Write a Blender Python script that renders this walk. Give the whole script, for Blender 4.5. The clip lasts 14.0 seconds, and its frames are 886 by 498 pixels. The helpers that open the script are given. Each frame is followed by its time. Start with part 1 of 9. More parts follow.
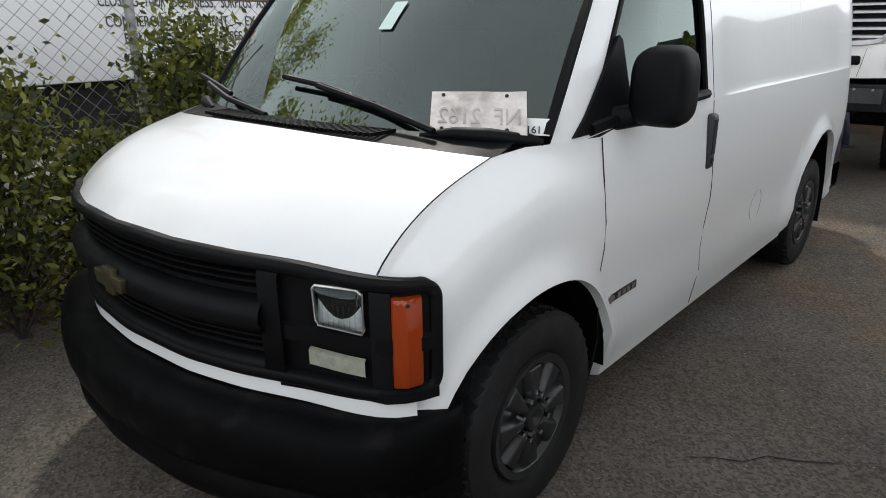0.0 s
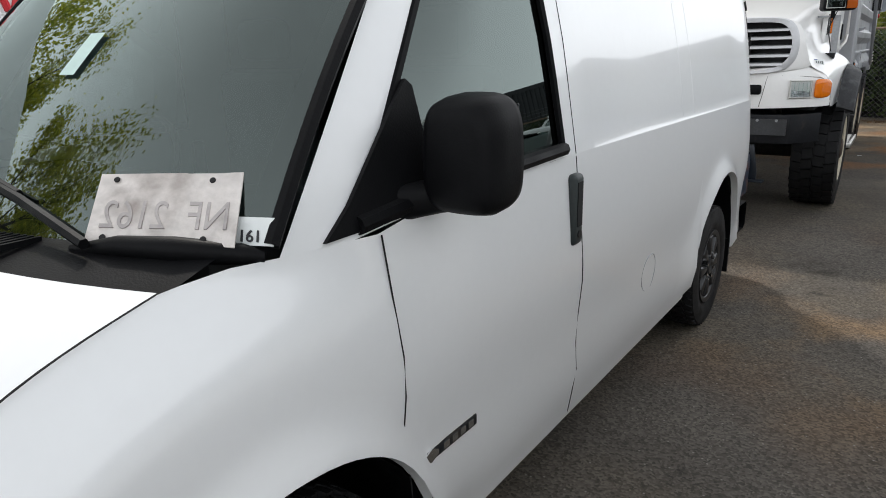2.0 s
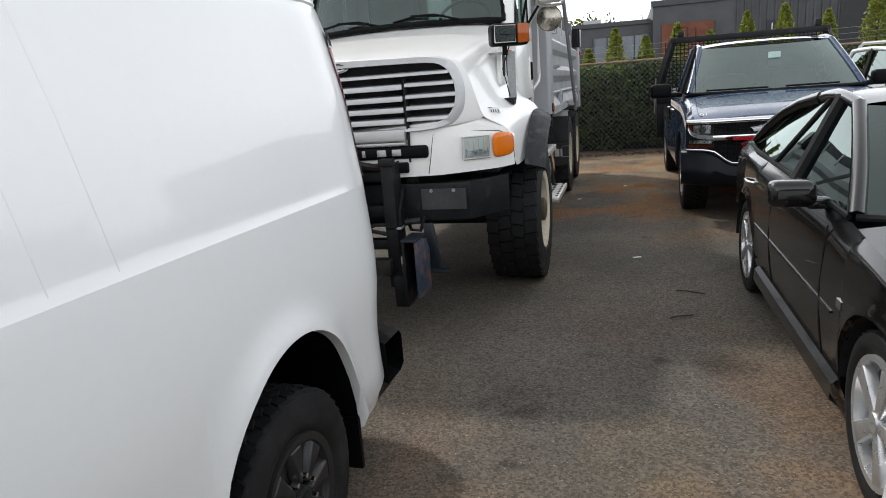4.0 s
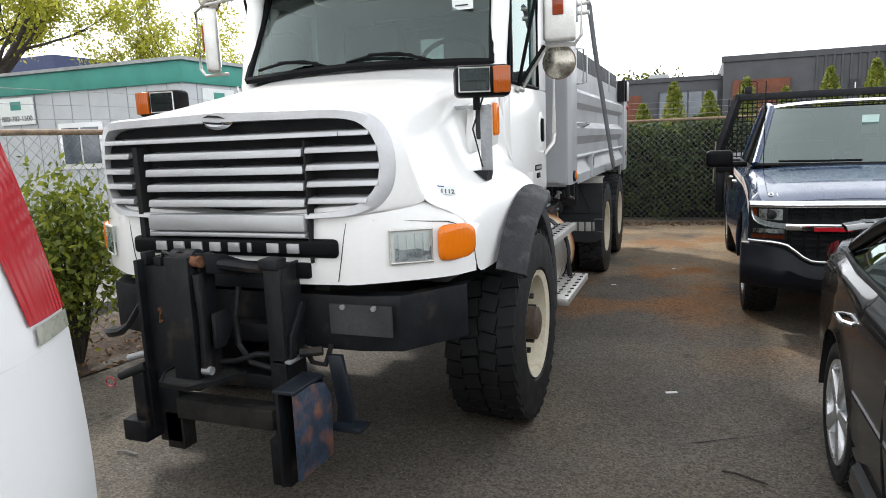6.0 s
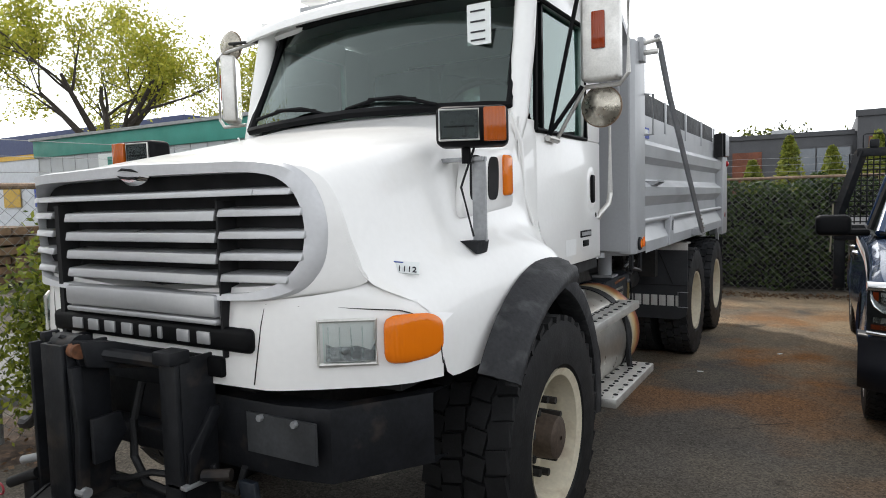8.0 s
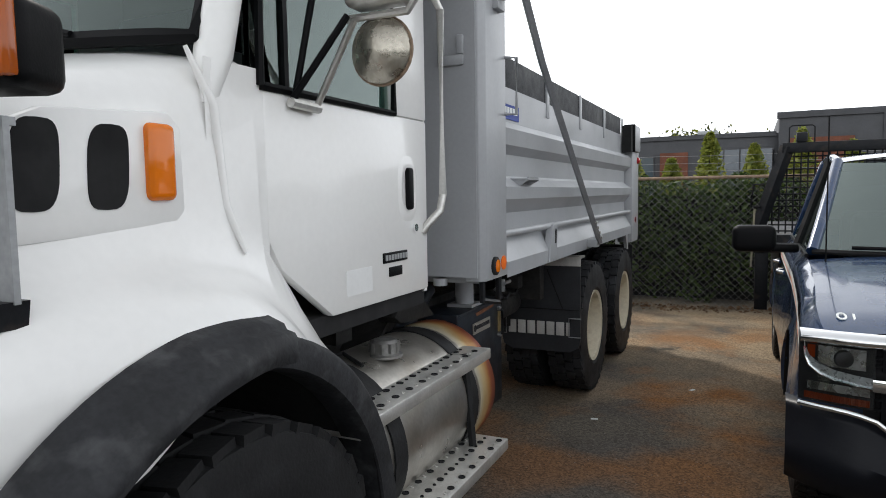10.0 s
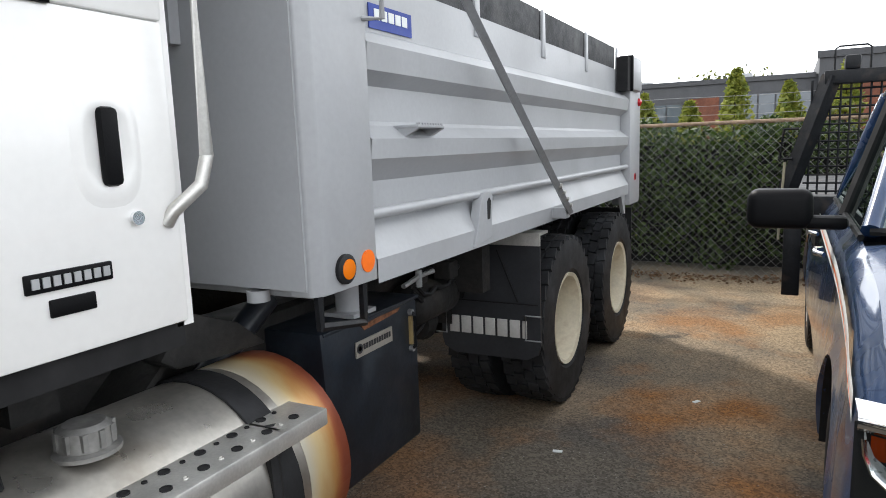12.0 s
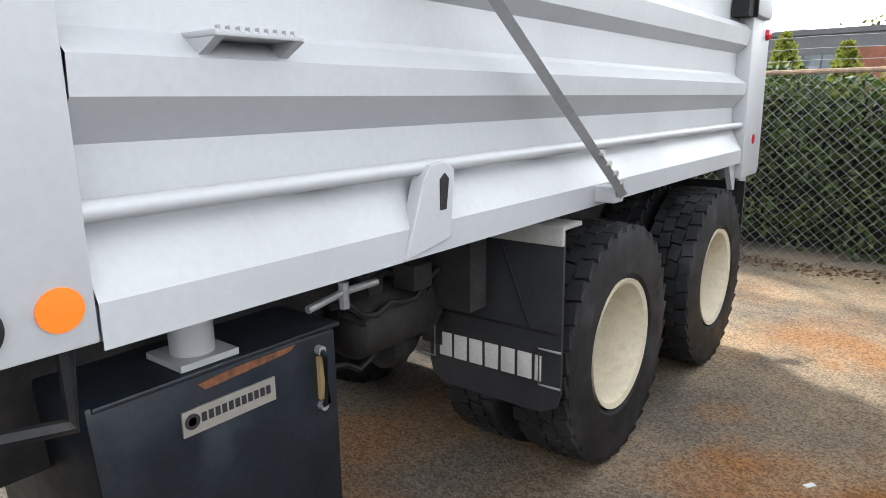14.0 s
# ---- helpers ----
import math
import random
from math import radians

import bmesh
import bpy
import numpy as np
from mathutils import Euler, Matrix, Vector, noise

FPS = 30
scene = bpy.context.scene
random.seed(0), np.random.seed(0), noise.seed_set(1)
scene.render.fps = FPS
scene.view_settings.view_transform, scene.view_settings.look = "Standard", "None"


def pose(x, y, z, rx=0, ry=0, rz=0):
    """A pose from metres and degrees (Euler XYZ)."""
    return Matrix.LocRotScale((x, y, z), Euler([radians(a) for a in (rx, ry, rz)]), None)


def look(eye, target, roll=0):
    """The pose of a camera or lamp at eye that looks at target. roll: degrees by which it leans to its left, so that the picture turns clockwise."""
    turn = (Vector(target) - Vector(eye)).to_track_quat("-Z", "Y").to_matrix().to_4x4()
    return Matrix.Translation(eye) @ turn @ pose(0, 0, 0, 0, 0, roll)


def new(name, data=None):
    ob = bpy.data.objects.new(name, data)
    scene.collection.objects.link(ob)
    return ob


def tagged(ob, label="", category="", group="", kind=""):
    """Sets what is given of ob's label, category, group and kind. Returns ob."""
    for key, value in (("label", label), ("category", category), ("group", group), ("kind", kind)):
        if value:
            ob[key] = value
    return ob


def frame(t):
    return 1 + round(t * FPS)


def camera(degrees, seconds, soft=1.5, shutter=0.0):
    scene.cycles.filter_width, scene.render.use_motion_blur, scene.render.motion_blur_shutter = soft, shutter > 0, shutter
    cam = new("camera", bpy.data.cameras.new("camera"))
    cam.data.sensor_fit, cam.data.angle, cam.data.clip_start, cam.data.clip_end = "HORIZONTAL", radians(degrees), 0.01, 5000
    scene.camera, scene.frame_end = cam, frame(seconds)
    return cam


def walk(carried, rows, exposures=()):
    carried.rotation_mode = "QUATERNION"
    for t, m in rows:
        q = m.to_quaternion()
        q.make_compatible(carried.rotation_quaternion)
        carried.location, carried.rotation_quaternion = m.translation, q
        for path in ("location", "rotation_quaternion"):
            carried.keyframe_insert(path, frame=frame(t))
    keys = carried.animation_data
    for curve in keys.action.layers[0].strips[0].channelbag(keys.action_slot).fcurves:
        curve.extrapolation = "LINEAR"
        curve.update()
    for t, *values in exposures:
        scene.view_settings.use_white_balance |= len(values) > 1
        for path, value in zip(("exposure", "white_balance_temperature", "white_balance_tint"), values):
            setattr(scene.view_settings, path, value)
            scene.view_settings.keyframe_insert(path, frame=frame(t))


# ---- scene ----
cam = camera(67.8, 14.0, 0.95)
PATH = [
    (0, (-0.086, 0.677, 1.514), (-1.311, 2.121, 0.868), -0.6),
    (0.5, (-0.09, 0.591, 1.542), (-1.292, 2.064, 0.92), -0.2),
    (1, (-0.087, 0.806, 1.53), (-1.271, 2.306, 0.941), -0.2),
    (1.5, (-0.113, 1.139, 1.516), (-1.293, 2.646, 0.938), -0.3),
    (2, (-0.204, 1.596, 1.523), (-1.291, 3.176, 0.956), -1.5),
    (2.5, (-0.181, 2.174, 1.518), (-1.141, 3.85, 0.998), -2.2),
    (3, (-0.133, 2.736, 1.526), (-0.915, 4.514, 1.05), -3.1),
    (3.5, (-0.106, 3.334, 1.497), (-0.586, 5.216, 1.023), -3.3),
    (3.7, (-0.052, 3.539, 1.524), (-0.554, 5.414, 1.044), -3.7),
    (5.8, (0.148, 5.346, 1.591), (-0.506, 7.205, 1.246), -3.2),
    (6, (0.202, 5.475, 1.603), (-0.506, 7.317, 1.276), -2.2),
    (6.5, (0.235, 5.709, 1.609), (-0.599, 7.508, 1.349), -1.5),
    (7, (0.35, 5.911, 1.609), (-0.61, 7.655, 1.414), -1.8),
    (7.2, (0.41, 5.977, 1.606), (-0.6, 7.694, 1.429), -1.7),
    (9.3, (0.364, 7.362, 1.635), (-0.613, 9.103, 1.504), -1.3),
    (9.5, (0.377, 7.517, 1.643), (-0.544, 9.287, 1.496), -1.4),
    (10, (0.411, 7.952, 1.62), (-0.436, 9.757, 1.455), -0.9),
    (10.5, (0.365, 8.31, 1.586), (-0.496, 10.101, 1.363), -0.7),
    (11, (0.391, 8.658, 1.569), (-0.464, 10.435, 1.238), -0.9),
    (11.5, (0.457, 9.044, 1.588), (-0.414, 10.811, 1.24), -0.9),
    (12, (0.45, 9.378, 1.617), (-0.469, 11.128, 1.315), -2.0),
    (12.5, (0.461, 9.792, 1.584), (-0.492, 11.533, 1.335), -2.3),
    (13, (0.423, 10.13, 1.556), (-0.75, 11.699, 1.153), -1.8),
    (13.5, (0.355, 10.438, 1.54), (-0.875, 11.953, 1.103), -1.9),
    (14, (0.336, 10.708, 1.573), (-0.873, 12.241, 1.139), -0.9),
]
walk(cam, [(t, look(eye, target, roll)) for t, eye, target, roll in PATH],
     ((0, 0.60), (1, 0.58), (2, 0.55), (3, 0.62), (3.7, 0.62), (6, 1.10), (6.5, 1.08), (7.2, 0.92), (9.5, 0.41), (10, 0.52), (11, 0.74), (12, 1.25), (13, 1.62), (14, 1.95)))

# ---- world and sun: a bright, thinly veiled sky ----
SUN_AZ, SUN_EL = 134.0, 47.0
world = bpy.data.worlds.new("sky")
scene.world = world
world.use_nodes = True
wn, wl = world.node_tree.nodes, world.node_tree.links
sky = wn.new("ShaderNodeTexSky")
sky.sky_type, sky.sun_disc = "NISHITA", False
sky.sun_elevation, sky.sun_rotation = radians(SUN_EL), radians(-46)
sky.dust_density = 4.0
grey = wn.new("ShaderNodeHueSaturation")
grey.inputs["Saturation"].default_value = 0.25
veil = wn.new("ShaderNodeMix")
veil.data_type = "RGBA"
veil.inputs["Factor"].default_value = 0.8
veil.inputs["B"].default_value = (8.6, 8.9, 9.3, 1)
cloud_at, cloud = wn.new("ShaderNodeTexCoord"), wn.new("ShaderNodeTexNoise")
cloud.inputs["Scale"].default_value, cloud.inputs["Detail"].default_value = 2.2, 5
cloud_mul = wn.new("ShaderNodeMapRange")
cloud_mul.inputs["To Min"].default_value, cloud_mul.inputs["To Max"].default_value = 0.82, 1.18
wl.new(cloud_at.outputs["Generated"], cloud.inputs["Vector"])
wl.new(cloud.outputs["Fac"], cloud_mul.inputs["Value"])
wl.new(sky.outputs["Color"], grey.inputs["Color"])
wl.new(grey.outputs["Color"], veil.inputs["A"])
wl.new(veil.outputs["Result"], wn["Background"].inputs["Color"])
strength = wn.new("ShaderNodeMath")
strength.operation = "MULTIPLY"
strength.inputs[1].default_value = 0.105
# the veil is brighter towards the horizon than overhead
sky_up, glow, haze = wn.new("ShaderNodeSeparateXYZ"), wn.new("ShaderNodeMapRange"), wn.new("ShaderNodeMath")
glow.inputs["From Min"].default_value, glow.inputs["From Max"].default_value = 0.05, 0.9
glow.inputs["To Min"].default_value, glow.inputs["To Max"].default_value = 1.75, 0.62
haze.operation = "MULTIPLY"
wl.new(cloud_at.outputs["Generated"], sky_up.inputs[0])
wl.new(sky_up.outputs["Z"], glow.inputs["Value"])
wl.new(cloud_mul.outputs["Result"], haze.inputs[0])
wl.new(glow.outputs["Result"], haze.inputs[1])
wl.new(haze.outputs["Value"], strength.inputs[0])
wl.new(strength.outputs["Value"], wn["Background"].inputs["Strength"])
lamp = bpy.data.lights.new("sun", "SUN")
lamp.energy, lamp.angle, lamp.color = 1.4, radians(4.0), (1.0, 0.95, 0.88)
sun = new("sun", lamp)
sd = Vector((0.72 * math.cos(radians(SUN_EL)), -0.69 * math.cos(radians(SUN_EL)), -math.sin(radians(SUN_EL))))
sun.matrix_world = Matrix.Translation((-20, 20, 30)) @ sd.to_track_quat("-Z", "Y").to_matrix().to_4x4()


# ---- materials ----
def M(name, col, rough=0.5, metal=0.0, var=0.12, scale=6.0, fine=60.0, bump=0.05, coat=0.0, stain=None, amount=0.0, size=1.5, spec=0.5, rv=1.0):
    """A surface with grain at two scales, fine relief and, where stain is given, blotches of a second colour."""
    m = bpy.data.materials.new(name)
    m.use_nodes = True
    n, k = m.node_tree.nodes, m.node_tree.links
    p = n["Principled BSDF"]
    at = n.new("ShaderNodeTexCoord")

    def noisy(s, d, lo=0.3, hi=0.7, a=0.0, b=1.0):
        t, r = n.new("ShaderNodeTexNoise"), n.new("ShaderNodeMapRange")
        t.inputs["Scale"].default_value, t.inputs["Detail"].default_value = s, d
        r.inputs["From Min"].default_value, r.inputs["From Max"].default_value = lo, hi
        r.inputs["To Min"].default_value, r.inputs["To Max"].default_value = a, b
        k.new(at.outputs["Object"], t.inputs["Vector"])
        k.new(t.outputs["Fac"], r.inputs["Value"])
        return r.outputs["Result"]

    def mix(f, a, b, mode="MIX"):
        x = n.new("ShaderNodeMix")
        x.data_type, x.blend_type = "RGBA", mode
        for key, v in (("Factor", f), ("A", a), ("B", b)):
            if isinstance(v, (tuple, float, int)):
                x.inputs[key].default_value = (*v, 1) if isinstance(v, tuple) else v
            else:
                k.new(v, x.inputs[key])
        return x.outputs["Result"]

    lo, hi = tuple(c * (1 - var) for c in col), tuple(min(1, c * (1 + var)) for c in col)
    c = mix(noisy(scale, 4), lo, hi)
    g = mix(noisy(fine, 2), tuple([1 - var] * 3), (1.0, 1.0, 1.0))
    c = mix(1.0, c, g, "MULTIPLY")
    if stain:
        c = mix(noisy(size, 8, 0.62 - 0.25 * amount, 0.75, 0, min(1, amount + 0.3)), c, stain)
    k.new(c, p.inputs["Base Color"])
    k.new(noisy(scale * 1.7, 5, 0.3, 0.7, max(0.02, rough - 0.08 * rv), min(1, rough + 0.1 * rv)), p.inputs["Roughness"])
    p.inputs["Metallic"].default_value = metal
    p.inputs["Specular IOR Level"].default_value = spec
    p.inputs["Coat Weight"].default_value = coat
    p.inputs["Coat Roughness"].default_value = 0.05
    if bump:
        b = n.new("ShaderNodeBump")
        b.inputs["Strength"].default_value, b.inputs["Distance"].default_value = bump, 0.01
        k.new(noisy(fine, 3, 0, 1), b.inputs["Height"])
        k.new(b.outputs["Normal"], p.inputs["Normal"])
    return m


def glass_mat(name, tint, rough=0.01, ior=1.9):
    """Tinted vehicle glass: a mirror-like sheet over a clear one."""
    m = bpy.data.materials.new(name)
    m.use_nodes = True
    n, k = m.node_tree.nodes, m.node_tree.links
    clear, gloss, fres, mixed = n.new("ShaderNodeBsdfTransparent"), n.new("ShaderNodeBsdfGlossy"), n.new("ShaderNodeFresnel"), n.new("ShaderNodeMixShader")
    clear.inputs["Color"].default_value = (*tint, 1)
    gloss.inputs["Roughness"].default_value = rough
    fres.inputs["IOR"].default_value = ior
    gloss.inputs["Color"].default_value = (0.86, 1.0, 0.96, 1)
    k.new(fres.outputs["Fac"], mixed.inputs["Fac"])
    k.new(clear.outputs["BSDF"], mixed.inputs[1])
    k.new(gloss.outputs["BSDF"], mixed.inputs[2])
    k.new(mixed.outputs["Shader"], n["Material Output"].inputs["Surface"])
    return m


def lens_mat(name, col, rough=0.12):
    m = bpy.data.materials.new(name)
    m.use_nodes = True
    n, k = m.node_tree.nodes, m.node_tree.links
    p = n["Principled BSDF"]
    wave, at, b = n.new("ShaderNodeTexWave"), n.new("ShaderNodeTexCoord"), n.new("ShaderNodeBump")
    wave.inputs["Scale"].default_value = 28.0
    b.inputs["Strength"].default_value, b.inputs["Distance"].default_value = 0.25, 0.004
    k.new(at.outputs["Object"], wave.inputs["Vector"])
    k.new(wave.outputs["Fac"], b.inputs["Height"])
    k.new(b.outputs["Normal"], p.inputs["Normal"])
    p.inputs["Base Color"].default_value = (*col, 1)
    p.inputs["Roughness"].default_value = rough
    p.inputs["Coat Weight"].default_value = 0.15
    p.inputs["Specular IOR Level"].default_value = 0.35
    return m


WHITE = M("white_paint", (0.77, 0.78, 0.785), 0.3, var=0.012, scale=0.8, fine=30, bump=0.0, coat=0.6, rv=0.12)
TWHITE = M("truck_white", (0.81, 0.805, 0.79), 0.32, var=0.025, scale=1.1, fine=40, bump=0.004, coat=0.5, stain=(0.74, 0.72, 0.67), amount=0.1, size=3.4, rv=0.3)
PLASTIC = M("black_plastic", (0.0048, 0.005, 0.0058), 0.48, var=0.15, bump=0.08, fine=220, spec=0.10)
BUMPER = M("bumper_plastic", (0.003, 0.0031, 0.0035), 0.5, var=0.2, bump=0.1, fine=200, spec=0.05, stain=(0.02, 0.02, 0.02), amount=0.15, size=8)
RUBBER = M("rubber", (0.011, 0.0113, 0.0124), 0.62, spec=0.3, var=0.25, bump=0.12, fine=90, stain=(0.034, 0.035, 0.039), amount=0.25, size=7)
DUSTY = M("dusty_rubber", (0.016, 0.017, 0.0195), 0.6, spec=0.35, var=0.3, bump=0.12, fine=90, stain=(0.05, 0.053, 0.06), amount=0.4, size=6)
# Near-black for gaps and dark parts; in the hedge core it paints inner shade.
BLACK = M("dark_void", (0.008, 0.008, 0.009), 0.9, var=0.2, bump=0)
STEELBLK = M("black_steel", (0.010, 0.011, 0.0135), 0.5, spec=0.25, var=0.3, scale=9, bump=0.1, stain=(0.10, 0.075, 0.055), amount=0.2, size=7)
FRAME = M("frame_grime", (0.011, 0.0105, 0.010), 0.75, var=0.4, scale=12, bump=0.3, fine=50, stain=(0.045, 0.036, 0.03), amount=0.4, size=5)
BLUESTEEL = M("blue_steel", (0.010, 0.015, 0.023), 0.42, var=0.35, scale=6, bump=0.06, stain=(0.05, 0.065, 0.08), amount=0.3, size=3.5)
RUSTBLUE = M("chipped_blue_steel", (0.03, 0.05, 0.085), 0.55, var=0.4, scale=14, bump=0.25, stain=(0.30, 0.11, 0.045), amount=0.55, size=9)
RUST = M("rust", (0.20, 0.08, 0.035), 0.85, var=0.4, scale=20, bump=0.3)
GREY = M("grey_box_paint", (0.36, 0.37, 0.385), 0.42, var=0.05, scale=1.3, fine=50, bump=0.02, coat=0.1, stain=(0.29, 0.295, 0.30), amount=0.3, size=2.2)
SILVER = M("silver_trim", (0.46, 0.465, 0.475), 0.35, 0.5, var=0.05, scale=3, bump=0.01)
CHROME = M("chrome", (0.85, 0.86, 0.87), 0.07, 1.0, var=0.03, bump=0)
ALU = M("aluminium", (0.66, 0.65, 0.62), 0.42, 0.75, var=0.12, scale=10, fine=120, bump=0.05, stain=(0.30, 0.27, 0.23), amount=0.15, size=8)
TANK = M("tank_metal", (0.47, 0.45, 0.41), 0.33, 0.85, var=0.14, scale=5, fine=50, bump=0.05, stain=(0.33, 0.27, 0.20), amount=0.2, size=3)
FLARE = M("flare_rubber", (0.022, 0.023, 0.026), 0.6, spec=0.3, var=0.35, scale=5, bump=0.15, fine=60, stain=(0.075, 0.077, 0.08), amount=0.4, size=14)
TANKHOT = M("heat_stained_tank", (0.46, 0.33, 0.18), 0.4, 0.45, var=0.25, scale=4, bump=0.05)


def heat_bands(m):
    """Heat-tinted metal: cream through straw and orange to dark red, then straw again at the rim."""
    n, k = m.node_tree.nodes, m.node_tree.links
    tc, sep, noise, add, ramp = n.new("ShaderNodeTexCoord"), n.new("ShaderNodeSeparateXYZ"), n.new("ShaderNodeTexNoise"), n.new("ShaderNodeMath"), n.new("ShaderNodeValToRGB")
    k.new(tc.outputs["Generated"], sep.inputs[0])
    k.new(tc.outputs["Generated"], noise.inputs["Vector"])
    noise.inputs["Scale"].default_value = 2.2
    noise.inputs["Detail"].default_value = 5
    add.operation = "MULTIPLY_ADD"
    k.new(noise.outputs["Fac"], add.inputs[0])
    add.inputs[1].default_value = 0.55
    k.new(sep.outputs["Y"], add.inputs[2])
    r = ramp.color_ramp
    r.elements[0].position, r.elements[0].color = 0.25, (0.56, 0.52, 0.42, 1)
    r.elements[1].position, r.elements[1].color = 1.0, (0.26, 0.06, 0.03, 1)
    for pos, col in ((0.55, (0.60, 0.46, 0.24, 1)), (0.75, (0.52, 0.27, 0.09, 1)), (0.88, (0.36, 0.10, 0.04, 1))):
        r.elements.new(pos).color = col
    k.new(add.outputs[0], ramp.inputs[0])
    k.new(ramp.outputs[0], n["Principled BSDF"].inputs["Base Color"])


heat_bands(TANKHOT)
CREAM = M("cream_wheel_paint", (0.68, 0.62, 0.48), 0.5, var=0.1, scale=9, bump=0.06, stain=(0.30, 0.20, 0.12), amount=0.25, size=9)
DARKRIM = M("dark_hubcap", (0.04, 0.041, 0.043), 0.36, 0.5, var=0.15, bump=0.02)
ALLOY = M("alloy_rim", (0.58, 0.59, 0.60), 0.3, 0.75, var=0.06, bump=0.01)
BOARD = M("weathered_board", (0.06, 0.062, 0.066), 0.8, var=0.3, scale=14, fine=90, bump=0.3, stain=(0.14, 0.14, 0.14), amount=0.3, size=4)
GLASS = glass_mat("tinted_glass", (0.36, 0.44, 0.42), ior=2.1)
CLEARG = glass_mat("clear_glass", (0.62, 0.70, 0.68))
SKYG = glass_mat("pale_glass", (0.45, 0.5, 0.49), ior=2.7)
DARKG = glass_mat("dark_glass", (0.09, 0.11, 0.115))
AMBER = lens_mat("amber_lens", (0.72, 0.17, 0.006))
AMBERP = lens_mat("deep_amber_lens", (0.36, 0.075, 0.006))
AMBERK = lens_mat("smoked_amber_lens", (0.15, 0.028, 0.01))
AMBERD = lens_mat("dull_amber_lens", (0.26, 0.034, 0.005))
ORANGE = M("orange_reflector", (0.9, 0.17, 0.015), 0.35, var=0.05, bump=0)
RED = lens_mat("red_lens", (0.38, 0.012, 0.02))
LAMPGL = glass_mat("lamp_glass", (0.9, 0.92, 0.92), ior=1.5)
LAMPDK = glass_mat("dim_lamp_glass", (0.45, 0.46, 0.47), ior=1.3)
REFLECT = M("lamp_reflector", (0.55, 0.56, 0.57), 0.25, 1.0, var=0.25, scale=14, bump=0.04, fine=26)
FOGGY = M("clouded_lens", (0.30, 0.31, 0.25), 0.3, var=0.15, scale=20, bump=0.05, coat=0.5)
PAPER = M("paper", (0.74, 0.77, 0.76), 0.6, var=0.04, bump=0.02)
PAPERG = M("pale_green_paper", (0.52, 0.68, 0.64), 0.6, var=0.05, bump=0)
INK = M("ink", (0.02, 0.02, 0.025), 0.6, var=0.1, bump=0)
INKBLUE = M("blue_ink", (0.03, 0.06, 0.30), 0.6, var=0.1, bump=0)
INKRED = M("red_ink", (0.55, 0.02, 0.03), 0.5, var=0.1, bump=0)
PLATE = M("rusty_plate", (0.62, 0.58, 0.55), 0.55, var=0.12, scale=20, bump=0.15, fine=60, stain=(0.10, 0.065, 0.05), amount=0.45, size=9)
EMBOSS = M("plate_emboss", (0.40, 0.37, 0.36), 0.6, var=0.2, bump=0.05)
NAVY = M("navy_paint", (0.018, 0.042, 0.105), 0.25, 0.1, var=0.12, scale=3, bump=0.0, coat=0.8, stain=(0.10, 0.12, 0.15), amount=0.25, size=3)
PEARL = M("black_paint", (0.006, 0.006, 0.0065), 0.2, var=0.2, scale=3, bump=0.0, coat=0.5, spec=0.35, rv=0.1)
DASH = M("dashboard", (0.03, 0.032, 0.034), 0.7, var=0.15, bump=0.05)
SEAT = M("grey_cloth", (0.11, 0.12, 0.125), 0.9, var=0.15, fine=200, bump=0.15)
GALV = M("galvanised", (0.36, 0.37, 0.38), 0.5, 0.5, var=0.15, scale=12, bump=0.05)
WIRE = M("fence_wire", (0.24, 0.245, 0.24), 0.55, 0.25, var=0.2, scale=8, bump=0)
RUSTRAIL = M("rusty_rail", (0.27, 0.19, 0.13), 0.7, 0.3, var=0.3, scale=15, bump=0.1)
TEAL = M("teal_band", (0.05, 0.27, 0.22), 0.6, var=0.12, scale=3, bump=0.03)
CABIN = M("cabin_siding", (0.50, 0.52, 0.54), 0.65, var=0.07, scale=3, bump=0.05, stain=(0.38, 0.38, 0.38), amount=0.2)
CHAR = M("charcoal_cladding", (0.055, 0.057, 0.063), 0.6, var=0.12, scale=1.5, fine=12, bump=0.03)
BRICK = M("brown_brick", (0.16, 0.055, 0.03), 0.8, var=0.25, scale=2, fine=14, bump=0.1)
PANE = M("office_glass", (0.05, 0.07, 0.09), 0.08, 0.0, var=0.2, scale=0.8, bump=0, spec=0.8)
SOIL = M("bark_mulch", (0.07, 0.045, 0.03), 0.95, var=0.5, scale=20, fine=120, bump=0.8, stain=(0.17, 0.11, 0.07), amount=0.5, size=14)
CONC = M("pale_concrete", (0.21, 0.207, 0.198), 0.85, var=0.12, scale=3, fine=80, bump=0.15, stain=(0.22, 0.215, 0.20), amount=0.3)
LUMBER = M("stacked_lumber", (0.22, 0.14, 0.08), 0.8, var=0.35, scale=8, bump=0.2)
BARK = M("bark", (0.055, 0.045, 0.038), 0.9, var=0.35, scale=14, bump=0.5)


